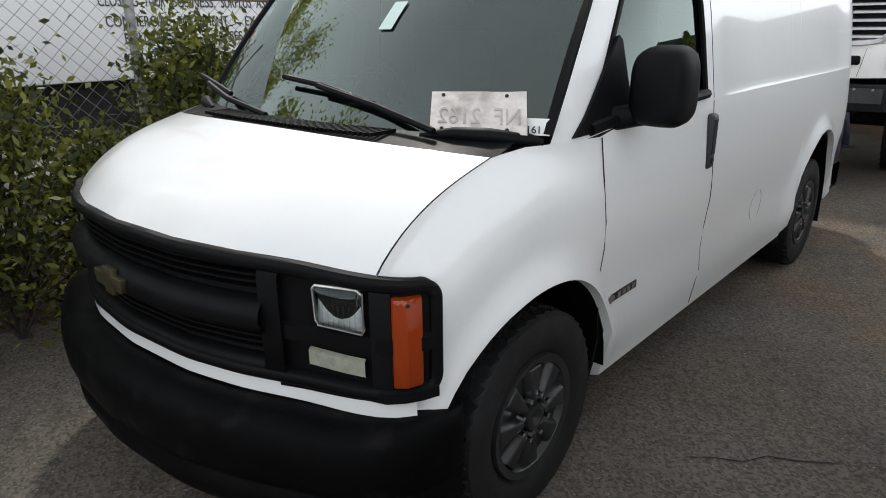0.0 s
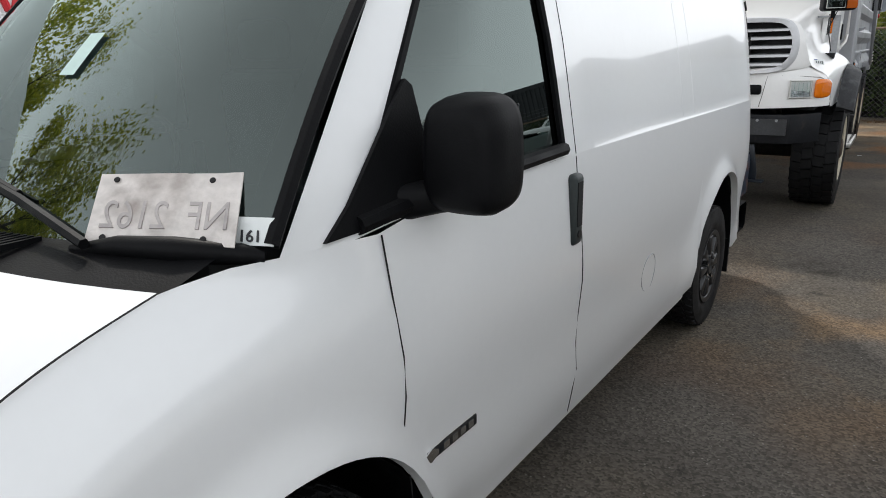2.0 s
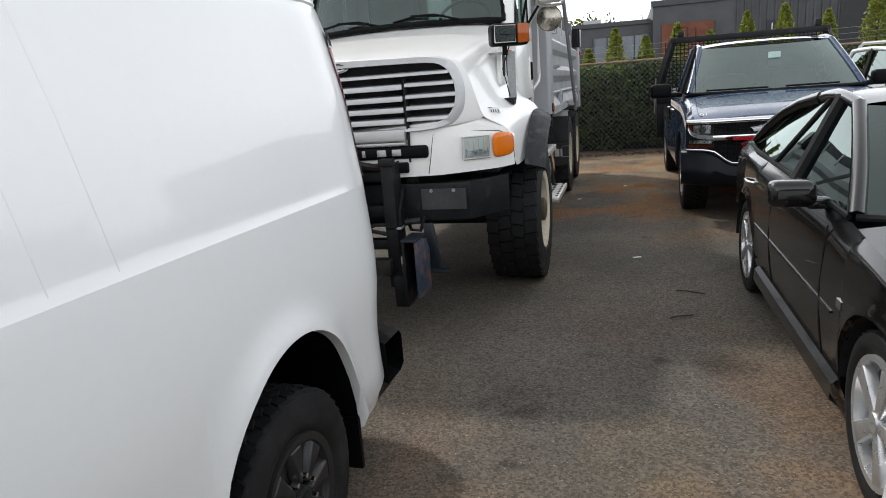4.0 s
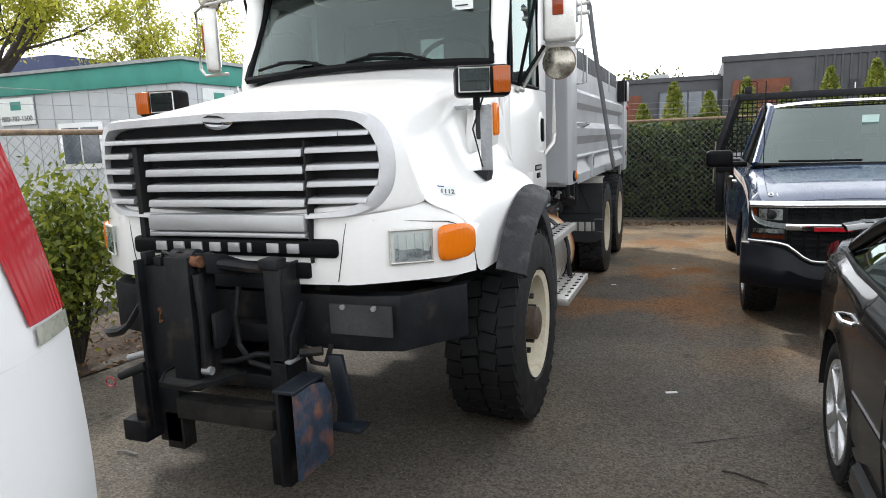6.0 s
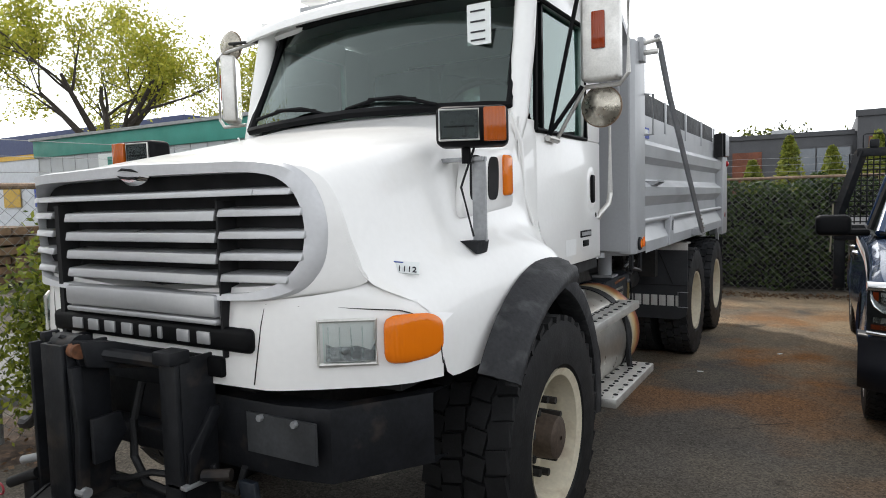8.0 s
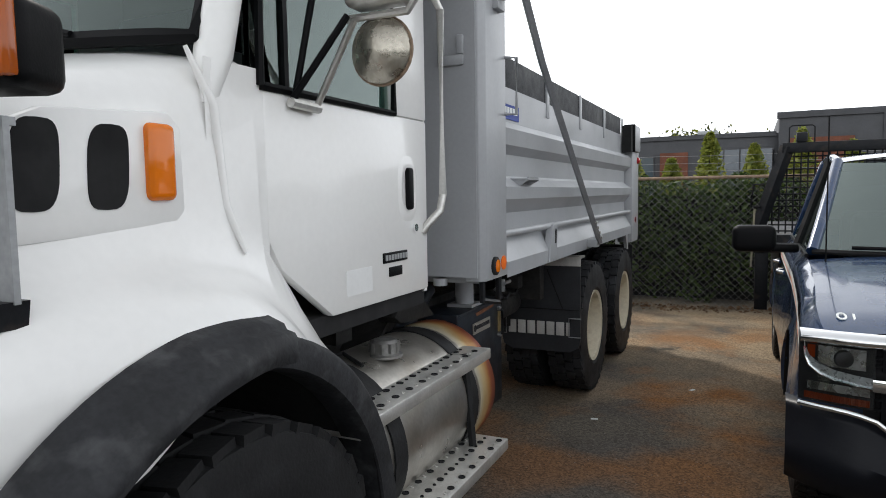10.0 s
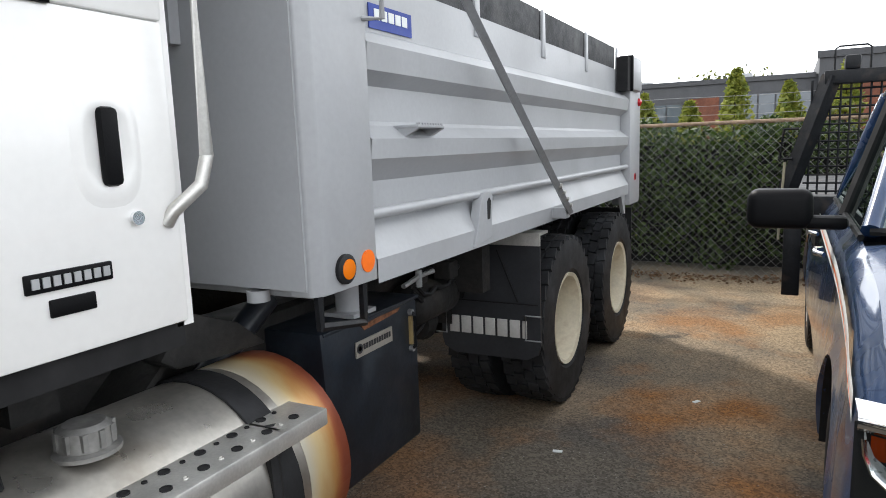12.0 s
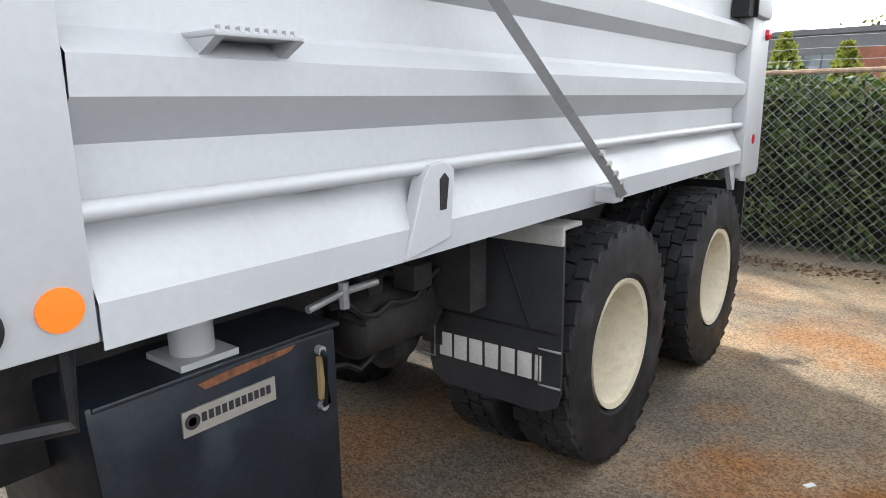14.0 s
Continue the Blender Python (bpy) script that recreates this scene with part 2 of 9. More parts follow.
def leaf_mat(name, a, b):
    m = bpy.data.materials.new(name)
    m.use_nodes = True
    n, k = m.node_tree.nodes, m.node_tree.links
    p, geo, mixc = n["Principled BSDF"], n.new("ShaderNodeNewGeometry"), n.new("ShaderNodeMix")
    mixc.data_type = "RGBA"
    mixc.inputs["A"].default_value, mixc.inputs["B"].default_value = (*a, 1), (*b, 1)
    k.new(geo.outputs["Random Per Island"], mixc.inputs["Factor"])
    k.new(mixc.outputs["Result"], p.inputs["Base Color"])
    p.inputs["Roughness"].default_value = 0.55
    tr, ms = n.new("ShaderNodeBsdfTranslucent"), n.new("ShaderNodeMixShader")
    k.new(mixc.outputs["Result"], tr.inputs["Color"])
    ms.inputs["Fac"].default_value = 0.35
    k.new(p.outputs["BSDF"], ms.inputs[1])
    k.new(tr.outputs["BSDF"], ms.inputs[2])
    k.new(ms.outputs["Shader"], n["Material Output"].inputs["Surface"])
    return m


LEAF = leaf_mat("shrub_leaf", (0.010, 0.021, 0.004), (0.16, 0.17, 0.022))
SPRING = leaf_mat("spring_leaf", (0.26, 0.30, 0.03), (0.55, 0.52, 0.07))
HEDGE = leaf_mat("hedge_leaf", (0.007, 0.019, 0.004), (0.058, 0.098, 0.016))
CEDAR = leaf_mat("cedar_leaf", (0.11, 0.15, 0.02), (0.28, 0.29, 0.045))
FRESH = leaf_mat("fresh_leaf", (0.05, 0.085, 0.010), (0.28, 0.31, 0.035))
DEAD = leaf_mat("dead_leaf", (0.09, 0.05, 0.025), (0.22, 0.13, 0.07))


# ---- mesh building ----
class B:
    """Collects vertices and faces of one part."""

    def __init__(self):
        self.v, self.f = [], []

    def add(self, vs, fs):
        o = len(self.v)
        self.v += [tuple(p) for p in vs]
        self.f += [tuple(i + o for i in q) for q in fs]
        return self

    def box(self, x0, x1, y0, y1, z0, z1, m=None):
        vs = [(x, y, z) for x in (x0, x1) for y in (y0, y1) for z in (z0, z1)]
        if m:
            vs = [m @ Vector(p) for p in vs]
        return self.add(vs, [(0, 1, 3, 2), (4, 6, 7, 5), (0, 4, 5, 1), (2, 3, 7, 6), (0, 2, 6, 4), (1, 5, 7, 3)])

    def cyl(self, p0, p1, r0, r1=None, n=16, cap=True):
        p0, p1 = Vector(p0), Vector(p1)
        r1 = r0 if r1 is None else r1
        q = (p1 - p0).to_track_quat("Z", "Y")
        vs = [p + q @ Vector((r * math.cos(2 * math.pi * i / n), r * math.sin(2 * math.pi * i / n), 0)) for p, r in ((p0, r0), (p1, r1)) for i in range(n)]
        fs = [(i, (i + 1) % n, n + (i + 1) % n, n + i) for i in range(n)]
        if cap:
            fs += [tuple(range(n))[::-1], tuple(range(n, 2 * n))]
        return self.add(vs, fs)

    def tube(self, pts, r, n=8, radii=None):
        """A round bar along points."""
        pts = [Vector(p) for p in pts]
        rings = []
        for i, p in enumerate(pts):
            d = (pts[min(i + 1, len(pts) - 1)] - pts[max(i - 1, 0)]).normalized()
            q = d.to_track_quat("Z", "Y")
            rr = radii[i] if radii else r
            rings.append([p + q @ Vector((rr * math.cos(2 * math.pi * j / n), rr * math.sin(2 * math.pi * j / n), 0)) for j in range(n)])
        return self.rings(rings)

    def rings(self, rings, cap=True):
        n = len(rings[0])
        fs = [(a * n + j, a * n + (j + 1) % n, (a + 1) * n + (j + 1) % n, (a + 1) * n + j) for a in range(len(rings) - 1) for j in range(n)]
        if cap:
            fs += [tuple(range(n))[::-1], tuple(range((len(rings) - 1) * n, len(rings) * n))]
        return self.add([p for ring in rings for p in ring], fs)

    def grid(self, rows, skip=()):
        n = len(rows[0])
        return self.add([p for r in rows for p in r], [(a * n + j, a * n + j + 1, (a + 1) * n + j + 1, (a + 1) * n + j)
                                                      for a in range(len(rows) - 1) for j in range(n - 1) if (a, j) not in skip])

    def prism(self, pts, axis, lo, hi):
        """A flat outline of 2D points pushed from lo to hi along an axis."""
        def put(p, h):
            return {"x": (h, p[0], p[1]), "y": (p[0], h, p[1]), "z": (p[0], p[1], h)}[axis]
        n = len(pts)
        return self.add([put(p, h) for h in (lo, hi) for p in pts],
                        [tuple(range(n))[::-1], tuple(range(n, 2 * n))] + [(i, (i + 1) % n, n + (i + 1) % n, n + i) for i in range(n)])

    def lathe(self, profile, c, axis="x", n=32, sign=1, cap=True):
        """A turned shape: profile of (offset along the axis, radius)."""
        rings = []
        for h, r in profile:
            ring = []
            for i in range(n):
                a = 2 * math.pi * i / n
                u, w = r * math.cos(a), r * math.sin(a)
                ring.append((c[0] + sign * h, c[1] + u, c[2] + w) if axis == "x" else (c[0] + u, c[1] + sign * h, c[2] + w) if axis == "y" else (c[0] + u, c[1] + w, c[2] + sign * h))
            rings.append(ring)
        return self.rings(rings, cap)

    def moved(self, m):
        self.v = [tuple(m @ Vector(p)) for p in self.v]
        return self


ORG = {}


def thing(name, at=(0, 0, 0), label="", category="", group="", rz=0.0, world_coords=True):
    """A top-level Empty at a thing's base; its parts are given in world coordinates unless told otherwise."""
    ob = new(name)
    ob.matrix_basis = pose(*at, 0, 0, rz)
    ORG[ob.name] = Vector(at) if world_coords else Vector((0, 0, 0))
    return tagged(ob, label, category, group)


def to_mesh(name, b, bevel=0.0, smooth=35.0, seg=2, thick=0.0):
    me = bpy.data.meshes.new(name)
    me.from_pydata(b.v, [], b.f)
    bm = bmesh.new()
    bm.from_mesh(me)
    bmesh.ops.recalc_face_normals(bm, faces=bm.faces)
    if thick:
        bmesh.ops.solidify(bm, geom=bm.faces, thickness=thick)
    if bevel:
        bmesh.ops.bevel(bm, geom=[e for e in bm.edges if e.is_manifold and e.calc_face_angle(0) > 0.5], offset=bevel, segments=seg, profile=0.5, affect="EDGES", clamp_overlap=True)
    bm.to_mesh(me)
    bm.free()
    if smooth:
        me.shade_smooth()
        me.set_sharp_from_angle(angle=radians(smooth))
    return me


def part(name, b, material, parent, label="", bevel=0.0, smooth=35.0, seg=2, thick=0.0):
    root = parent
    while root.parent:
        root = root.parent
    o = ORG.get(root.name, Vector((0, 0, 0)))
    b.v = [(p[0] - o[0], p[1] - o[1], p[2] - o[2]) for p in b.v]
    me = to_mesh(name, b, bevel, smooth, seg, thick)
    me.materials.append(material)
    ob = new(name, me)
    ob.parent = parent
    return tagged(ob, label)


def solid(name, b, material, label="", category="", group="", kind="", **kw):
    """A thing or piece of the setting that is one mesh."""
    me = to_mesh(name, b, **kw)
    me.materials.append(material)
    return tagged(new(name, me), label, category, group, kind)


def text_mesh(body, size, width=None, depth=0.002):
    """Letters as a mesh, in the xy plane, from the left and on the base line; width squeezes them to that length."""
    cu = bpy.data.curves.new("letters", "FONT")
    cu.body, cu.size, cu.extrude = body, size, depth
    ob = bpy.data.objects.new("letters", cu)
    scene.collection.objects.link(ob)
    bpy.context.view_layer.update()
    me = bpy.data.meshes.new_from_object(ob.evaluated_get(bpy.context.evaluated_depsgraph_get()))
    bpy.data.objects.remove(ob)
    if width:
        w = max(v.co.x for v in me.vertices)
        for v in me.vertices:
            v.co.x *= width / w
    return me


def text_part(name, body, size, m, material, parent, width=None, label=""):
    me = text_mesh(body, size, width)
    root = parent
    while root.parent:
        root = root.parent
    me.transform(Matrix.Translation(-ORG.get(root.name, Vector((0, 0, 0)))) @ m)
    me.materials.append(material)
    ob = new(name, me)
    ob.parent = parent
    return tagged(ob, label)


FACE_X = Matrix(((0, 0, 1, 0), (1, 0, 0, 0), (0, 1, 0, 0), (0, 0, 0, 1)))    # text on a wall that looks to +x, read along +y
FACE_Y = Matrix(((1, 0, 0, 0), (0, 0, -1, 0), (0, 1, 0, 0), (0, 0, 0, 1)))   # text on a wall that looks to -y, read along +x


def lerp(a, b, t):
    return a + (b - a) * t


def curve(x, pts):
    """Piecewise smooth value at x through (x, value) pairs."""
    if x <= pts[0][0]:
        return pts[0][1]
    for (a, u), (b, w) in zip(pts, pts[1:]):
        if x <= b:
            t = (x - a) / (b - a)
            return lerp(u, w, t)
    return pts[-1][1]


def smooth(t):
    t = max(0.0, min(1.0, t))
    return t * t * (3 - 2 * t)


def ground_z(y):
    """The lot falls a little towards the van."""
    return -0.07 * smooth((8.6 - y) / 3.2)


# ---- ground: one sheet of stained asphalt ----
def asphalt():
    m = bpy.data.materials.new("asphalt")
    m.use_nodes = True
    n, k = m.node_tree.nodes, m.node_tree.links
    p = n["Principled BSDF"]
    at = n.new("ShaderNodeTexCoord").outputs["Object"]

    def noisy(s, d, lo, hi, rough=0.55):
        t, r = n.new("ShaderNodeTexNoise"), n.new("ShaderNodeMapRange")
        t.inputs["Scale"].default_value, t.inputs["Detail"].default_value, t.inputs["Roughness"].default_value = s, d, rough
        r.inputs["From Min"].default_value, r.inputs["From Max"].default_value = lo, hi
        k.new(at, t.inputs["Vector"])
        k.new(t.outputs["Fac"], r.inputs["Value"])
        return r.outputs["Result"]

    def spot(c, r0, r1):
        d, r = n.new("ShaderNodeVectorMath"), n.new("ShaderNodeMapRange")
        d.operation = "DISTANCE"
        d.inputs[1].default_value = c
        k.new(at, d.inputs[0])
        k.new(d.outputs["Value"], r.inputs["Value"])
        r.inputs["From Min"].default_value, r.inputs["From Max"].default_value = r0, r1
        r.inputs["To Min"].default_value, r.inputs["To Max"].default_value = 1, 0
        return r.outputs["Result"]

    def math2(op, a, b):
        x = n.new("ShaderNodeMath")
        x.operation, x.use_clamp = op, True
        for i, v in enumerate((a, b)):
            if isinstance(v, float):
                x.inputs[i].default_value = v
            else:
                k.new(v, x.inputs[i])
        return x.outputs["Value"]

    def mix(f, a, b, mode="MIX"):
        x = n.new("ShaderNodeMix")
        x.data_type, x.blend_type = "RGBA", mode
        for key, v in (("Factor", f), ("A", a), ("B", b)):
            if isinstance(v, (tuple, float)):
                x.inputs[key].default_value = (*v, 1) if isinstance(v, tuple) else v
            else:
                k.new(v, x.inputs[key])
        return x.outputs["Result"]

    c = mix(noisy(0.9, 6, 0.3, 0.7), (0.068, 0.060, 0.051), (0.118, 0.105, 0.090))
    c = mix(math2("MULTIPLY", noisy(0.75, 6, 0.44, 0.70, 0.52), 0.6), c, (0.14, 0.115, 0.082))
    c = mix(math2("MULTIPLY", noisy(0.9, 6, 0.36, 0.58, 0.55), spot((-0.1, 16.0, 0), 0.8, 2.6)), c, (0.30, 0.225, 0.14))
    c = mix(math2("MULTIPLY", noisy(0.7, 7, 0.44, 0.66, 0.55), spot((0.75, 13.4, 0), 0.6, 2.7)), c, (0.31, 0.22, 0.135))
    c = mix(math2("MULTIPLY", noisy(6.0, 5, 0.35, 0.6), spot((-0.545, 6.85, -0.06), 0.05, 0.20)), c, (0.022, 0.016, 0.011))
    c = mix(math2("MULTIPLY", noisy(1.6, 6, 0.45, 0.62), spot((0.2, 5.7, -0.06), 0.3, 1.5)), c, (0.16, 0.122, 0.078))
    c = mix(math2("MULTIPLY", noisy(0.8, 7, 0.47, 0.60, 0.54), math2("MAXIMUM", spot((0.4, 13.7, 0), 1.2, 3.8), math2("MULTIPLY", spot((0.4, 6.0, 0), 0.6, 2.6), 0.25))), c, (0.24, 0.105, 0.03))
    c = mix(math2("MULTIPLY", noisy(2.1, 5, 0.66, 0.72), 0.75), c, (0.02, 0.017, 0.015))
    vor = n.new("ShaderNodeTexVoronoi")
    vor.inputs["Scale"].default_value = 95.0
    k.new(at, vor.inputs["Vector"])
    grit = n.new("ShaderNodeMapRange")
    grit.inputs["From Min"].default_value, grit.inputs["From Max"].default_value = 0.0, 1.0
    grit.inputs["To Min"].default_value, grit.inputs["To Max"].default_value = 0.54, 1.50
    sep = n.new("ShaderNodeSeparateColor")
    k.new(vor.outputs["Color"], sep.inputs["Color"])
    k.new(sep.outputs["Red"], grit.inputs["Value"])
    c = mix(1.0, c, grit.outputs["Result"], "MULTIPLY")
    chips = n.new("ShaderNodeTexVoronoi")
    chips.inputs["Scale"].default_value = 38.0
    k.new(at, chips.inputs["Vector"])
    cs = n.new("ShaderNodeSeparateColor")
    k.new(chips.outputs["Color"], cs.inputs["Color"])
    near = n.new("ShaderNodeMapRange")
    near.inputs["From Min"].default_value, near.inputs["From Max"].default_value = 0.20, 0.12
    k.new(chips.outputs["Distance"], near.inputs["Value"])
    rare = n.new("ShaderNodeMapRange")
    rare.inputs["From Min"].default_value, rare.inputs["From Max"].default_value = 0.82, 0.825
    k.new(cs.outputs["Green"], rare.inputs["Value"])
    c = mix(math2("MULTIPLY", math2("MULTIPLY", near.outputs["Result"], rare.outputs["Result"]), 0.6), c, (0.34, 0.32, 0.29))
    k.new(c, p.inputs["Base Color"])
    p.inputs["Roughness"].default_value = 0.88
    p.inputs["Specular IOR Level"].default_value = 0.35
    b, b2 = n.new("ShaderNodeBump"), n.new("ShaderNodeBump")
    b.inputs["Strength"].default_value, b.inputs["Distance"].default_value = 0.3, 0.005
    b2.inputs["Strength"].default_value, b2.inputs["Distance"].default_value = 0.35, 0.05
    k.new(vor.outputs["Distance"], b.inputs["Height"])
    k.new(noisy(2.5, 6, 0, 1), b2.inputs["Height"])
    k.new(b2.outputs["Normal"], b.inputs["Normal"])
    k.new(b.outputs["Normal"], p.inputs["Normal"])
    return m


ASPHALT = asphalt()
gx = [-400, -150, -60, -25, -12, -6] + [-4 + 0.5 * i for i in range(19)] + [7, 12, 25, 60, 150, 400]
gy = [-400, -150, -60, -20, -8, -3] + [-1 + 0.5 * i for i in range(42)] + [22, 30, 45, 80, 150, 400]
rng = random.Random(3)
solid("ground", B().grid([[(x, y, ground_z(y)) for x in gx] for y in gy]), ASPHALT, "worn stained asphalt of the vehicle lot", "ground", kind="structure", smooth=60)


def crack(pts, name="asphalt_crack"):
    r, b = random.Random(len(pts)), B()
    line = []
    for (x0, y0), (x1, y1) in zip(pts, pts[1:]):
        for i in range(8):
            line.append((lerp(x0, x1, i / 8) + r.uniform(-0.02, 0.02), lerp(y0, y1, i / 8) + r.uniform(-0.02, 0.02)))
    for (x0, y0), (x1, y1) in zip(line, line[1:]):
        w = r.uniform(0.001, 0.004)
        d = Vector((y0 - y1, x1 - x0)).normalized() * w
        z0, z1 = ground_z(y0) + 0.004, ground_z(y1) + 0.004
        b.add([(x0 - d.x, y0 - d.y, z0), (x0 + d.x, y0 + d.y, z0), (x1 + d.x, y1 + d.y, z1), (x1 - d.x, y1 - d.y, z1)], [(0, 1, 2, 3)])
    return solid(name, b, BLACK, "thin dark crack across the asphalt", "crack", kind="structure")


crack([(-0.75, 2.9), (-0.1, 3.4), (0.5, 3.7)])
crack([(-0.3, 11.0), (0.5, 11.7), (1.2, 12.0)])
crack([(0.2, 8.9), (0.9, 9.3)])

# planting strip, path and soil on the far side of the side fence
solid("planting_strip", B().grid([[(x, y, ground_z(y) + 0.015 + 0.05 * noise.noise((x * 2, y * 2, 0)) + (0.04 if 1 < i < 5 else -0.02)) for i, x in enumerate((-5.35, -5.2, -4.9, -4.6, -4.3, -4.0, -3.85 + 0.12 * noise.noise((y * 1.3, 0, 3))))]
                                  for y in [-6 + 0.4 * j for j in range(62)]]), SOIL, "brown bark mulch under the fence", "soil", kind="structure", smooth=60)
solid("curb", B().box(-5.55, -5.37, -8, 20, -0.1, 0.1), CONC, "pale concrete kerb", "kerb", kind="structure", bevel=0.015)
solid("pavement", B().box(-8.6, -5.57, -8, 30, -0.1, 0.035), CONC, "pale concrete path beyond the fence", "pavement", kind="structure")


# ---- chain-link fences ----
def chain_link(name, a, b_, h, post_every, rail_mat, arms, label):
    """A fence from a to b: posts, top rail, barbed wires and woven mesh."""
    a, b_ = Vector((*a, 0)), Vector((*b_, 0))
    d = (b_ - a)
    length = d.length
    d.normalize()
    out = Vector((d.y, -d.x, 0))
    f = thing(name, (a.x, a.y, ground_z(a.y)), label, "fence")
    at = lambda s, z, o=0.0: a + d * s + out * o + Vector((0, 0, z + ground_z((a + d * s).y)))
    count = int(length / post_every)
    for i in range(count + 1):
        s = i * post_every
        p = part("post", B().cyl(at(s, -0.02), at(s, h + 0.02), 0.03, n=12), GALV, f)
        part("post_cap", B().lathe([(0, 0.034), (0.03, 0.034), (0.05, 0.015)], at(s, h + 0.02), "z", 12), GALV, p)
        for z in (0.35, 0.9, 1.4):
            part("tie", B().lathe([(0, 0.033), (0.012, 0.033)], at(s, z), "z", 10), GALV, p)
        if arms:
            part("barb_arm", B().tube([at(s, h), at(s, h + 0.32, arms)], 0.018, 8), RUSTRAIL, p)
    part("top_rail", B().tube([at(length * i / 12, h - 0.01) for i in range(13)], 0.022, 8), rail_mat, f, "rust-stained steel tube")
    for w in range(3):
        part("barbed_wire", B().tube([at(length * i / 16, h + 0.09 + 0.1 * w - 0.015 * (i % 2), arms * (0.3 + 0.33 * w)) for i in range(17)], 0.0022, 4), GALV, f)
    mesh, gap, r = B(), 0.098, 0.0019
    s = -h
    while s < length:
        for lean in (1, -1):
            s0, s1 = (s, s + h) if lean > 0 else (s + h, s)
            z0, z1 = 0.03, h - 0.02
            lo, hi = 0.0, 1.0
            for e0, e1 in (((0 - s0) / (s1 - s0), (length - s0) / (s1 - s0)),):
                lo, hi = max(lo, min(e0, e1)), min(hi, max(e0, e1))
            if hi > lo:
                p0, p1 = at(lerp(s0, s1, lo), lerp(z0, z1, lo), 0.035 + 0.002 * lean), at(lerp(s0, s1, hi), lerp(z0, z1, hi), 0.035 + 0.002 * lean)
                mesh.cyl(p0, p1, r, n=3, cap=False)
        s += gap
    tagged(part("chain_mesh", mesh, WIRE, f, "woven galvanised wire", smooth=0), kind="stuff")
    return f


chain_link("side_fence", (-4.36, -3.1), (-4.36, 17.4), 1.78, 2.92, RUSTRAIL, 0.22, "galvanised chain-link fence with rusty top rail beside the vans")
chain_link("back_fence", (-4.36, 17.3), (10.0, 18.1), 1.80, 3.05, RUSTRAIL, 0.0, "chain-link fence in front of a dark hedge")


# ---- foliage ----
def leaves(pts, size, seed, flat=0.0):
    """Many small four-cornered leaves at the given points."""
    r = np.random.RandomState(seed)
    pts = np.asarray(pts, float)
    n = len(pts)
    u = r.normal(size=(n, 3))
    u[:, 2] *= 1 - flat
    u /= np.linalg.norm(u, axis=1)[:, None]
    w = np.cross(u, r.normal(size=(n, 3)))
    w /= np.linalg.norm(w, axis=1)[:, None]
    s = (size * r.uniform(0.6, 1.3, n))[:, None]
    quad = np.stack([pts - u * s, pts + w * s * 0.5, pts + u * s, pts - w * s * 0.5], 1).reshape(-1, 3)
    b = B()
    b.v, b.f = [tuple(p) for p in quad], [(4 * i, 4 * i + 1, 4 * i + 2, 4 * i + 3) for i in range(n)]
    return b


def fast_part(name, b, material, parent, label="", kind=""):
    o = ORG.get(parent.name, Vector((0, 0, 0)))
    me = bpy.data.meshes.new(name)
    me.from_pydata([(p[0] - o[0], p[1] - o[1], p[2] - o[2]) for p in b.v], [], b.f)
    me.materials.append(material)
    ob = new(name, me)
    ob.parent = parent
    return tagged(ob, label, kind=kind)


def branch(r, wood, tips, p, d, length, rad, depth, droop, twigs):
    pts, radii = [p], [rad]
    for i in range(5):
        d = (d + Vector((r.uniform(-1, 1), r.uniform(-1, 1), r.uniform(-0.7, 0.9) - droop)) * 0.17).normalized()
        p = p + d * length / 5
        pts.append(p)
        radii.append(rad * (1 - 0.13 * (i + 1)))
        if depth <= twigs:
            tips.append(p)
    wood.tube(pts, rad, 6 if depth > 1 else 4, radii)
    if depth > 0:
        for i in range(r.randint(3, 4)):
            k = r.randint(2, 5)
            a = (d + Vector((r.uniform(-1, 1), r.uniform(-1, 1), r.uniform(-0.5, 0.7))) * 0.85).normalized()
            branch(r, wood, tips, pts[k], a, length * r.uniform(0.55, 0.78), radii[k] * 0.62, depth - 1, droop, twigs)


def tree(name, at, height, seed, leaf, per_tip, size, spread, label, depth=4):
    r = random.Random(seed)
    t = thing(name, at, label, "tree")
    wood, tips = B(), []
    stem = height * 0.26
    p = Vector(at)
    top = p + Vector((r.uniform(-0.2, 0.2), r.uniform(-0.2, 0.2), stem))
    rad = height * 0.02
    wood.tube([p - Vector((0, 0, 0.2)), p + (top - p) * 0.5, top], rad, 10, [rad * 1.3, rad * 1.05, rad])
    for i in range(5):
        a = 2 * math.pi * i / 5 + r.uniform(-0.4, 0.4)
        branch(r, wood, tips, top, Vector((math.cos(a) * spread, math.sin(a) * spread, 1)).normalized(), height * 0.27, rad * 0.65, depth - 1, 0.05, 1)
    part("trunk", wood, BARK, t, "dark grey bark, many limbs", smooth=60)
    pts = [tip + Vector((r.gauss(0, 1), r.gauss(0, 1), r.gauss(0, 1))) * (size * 2.0 + 0.06) for tip in tips for _ in range(per_tip)]
    fast_part("crown", leaves(pts, size, seed), leaf, t, "sparse yellow-green spring leaves", "stuff")
    return t


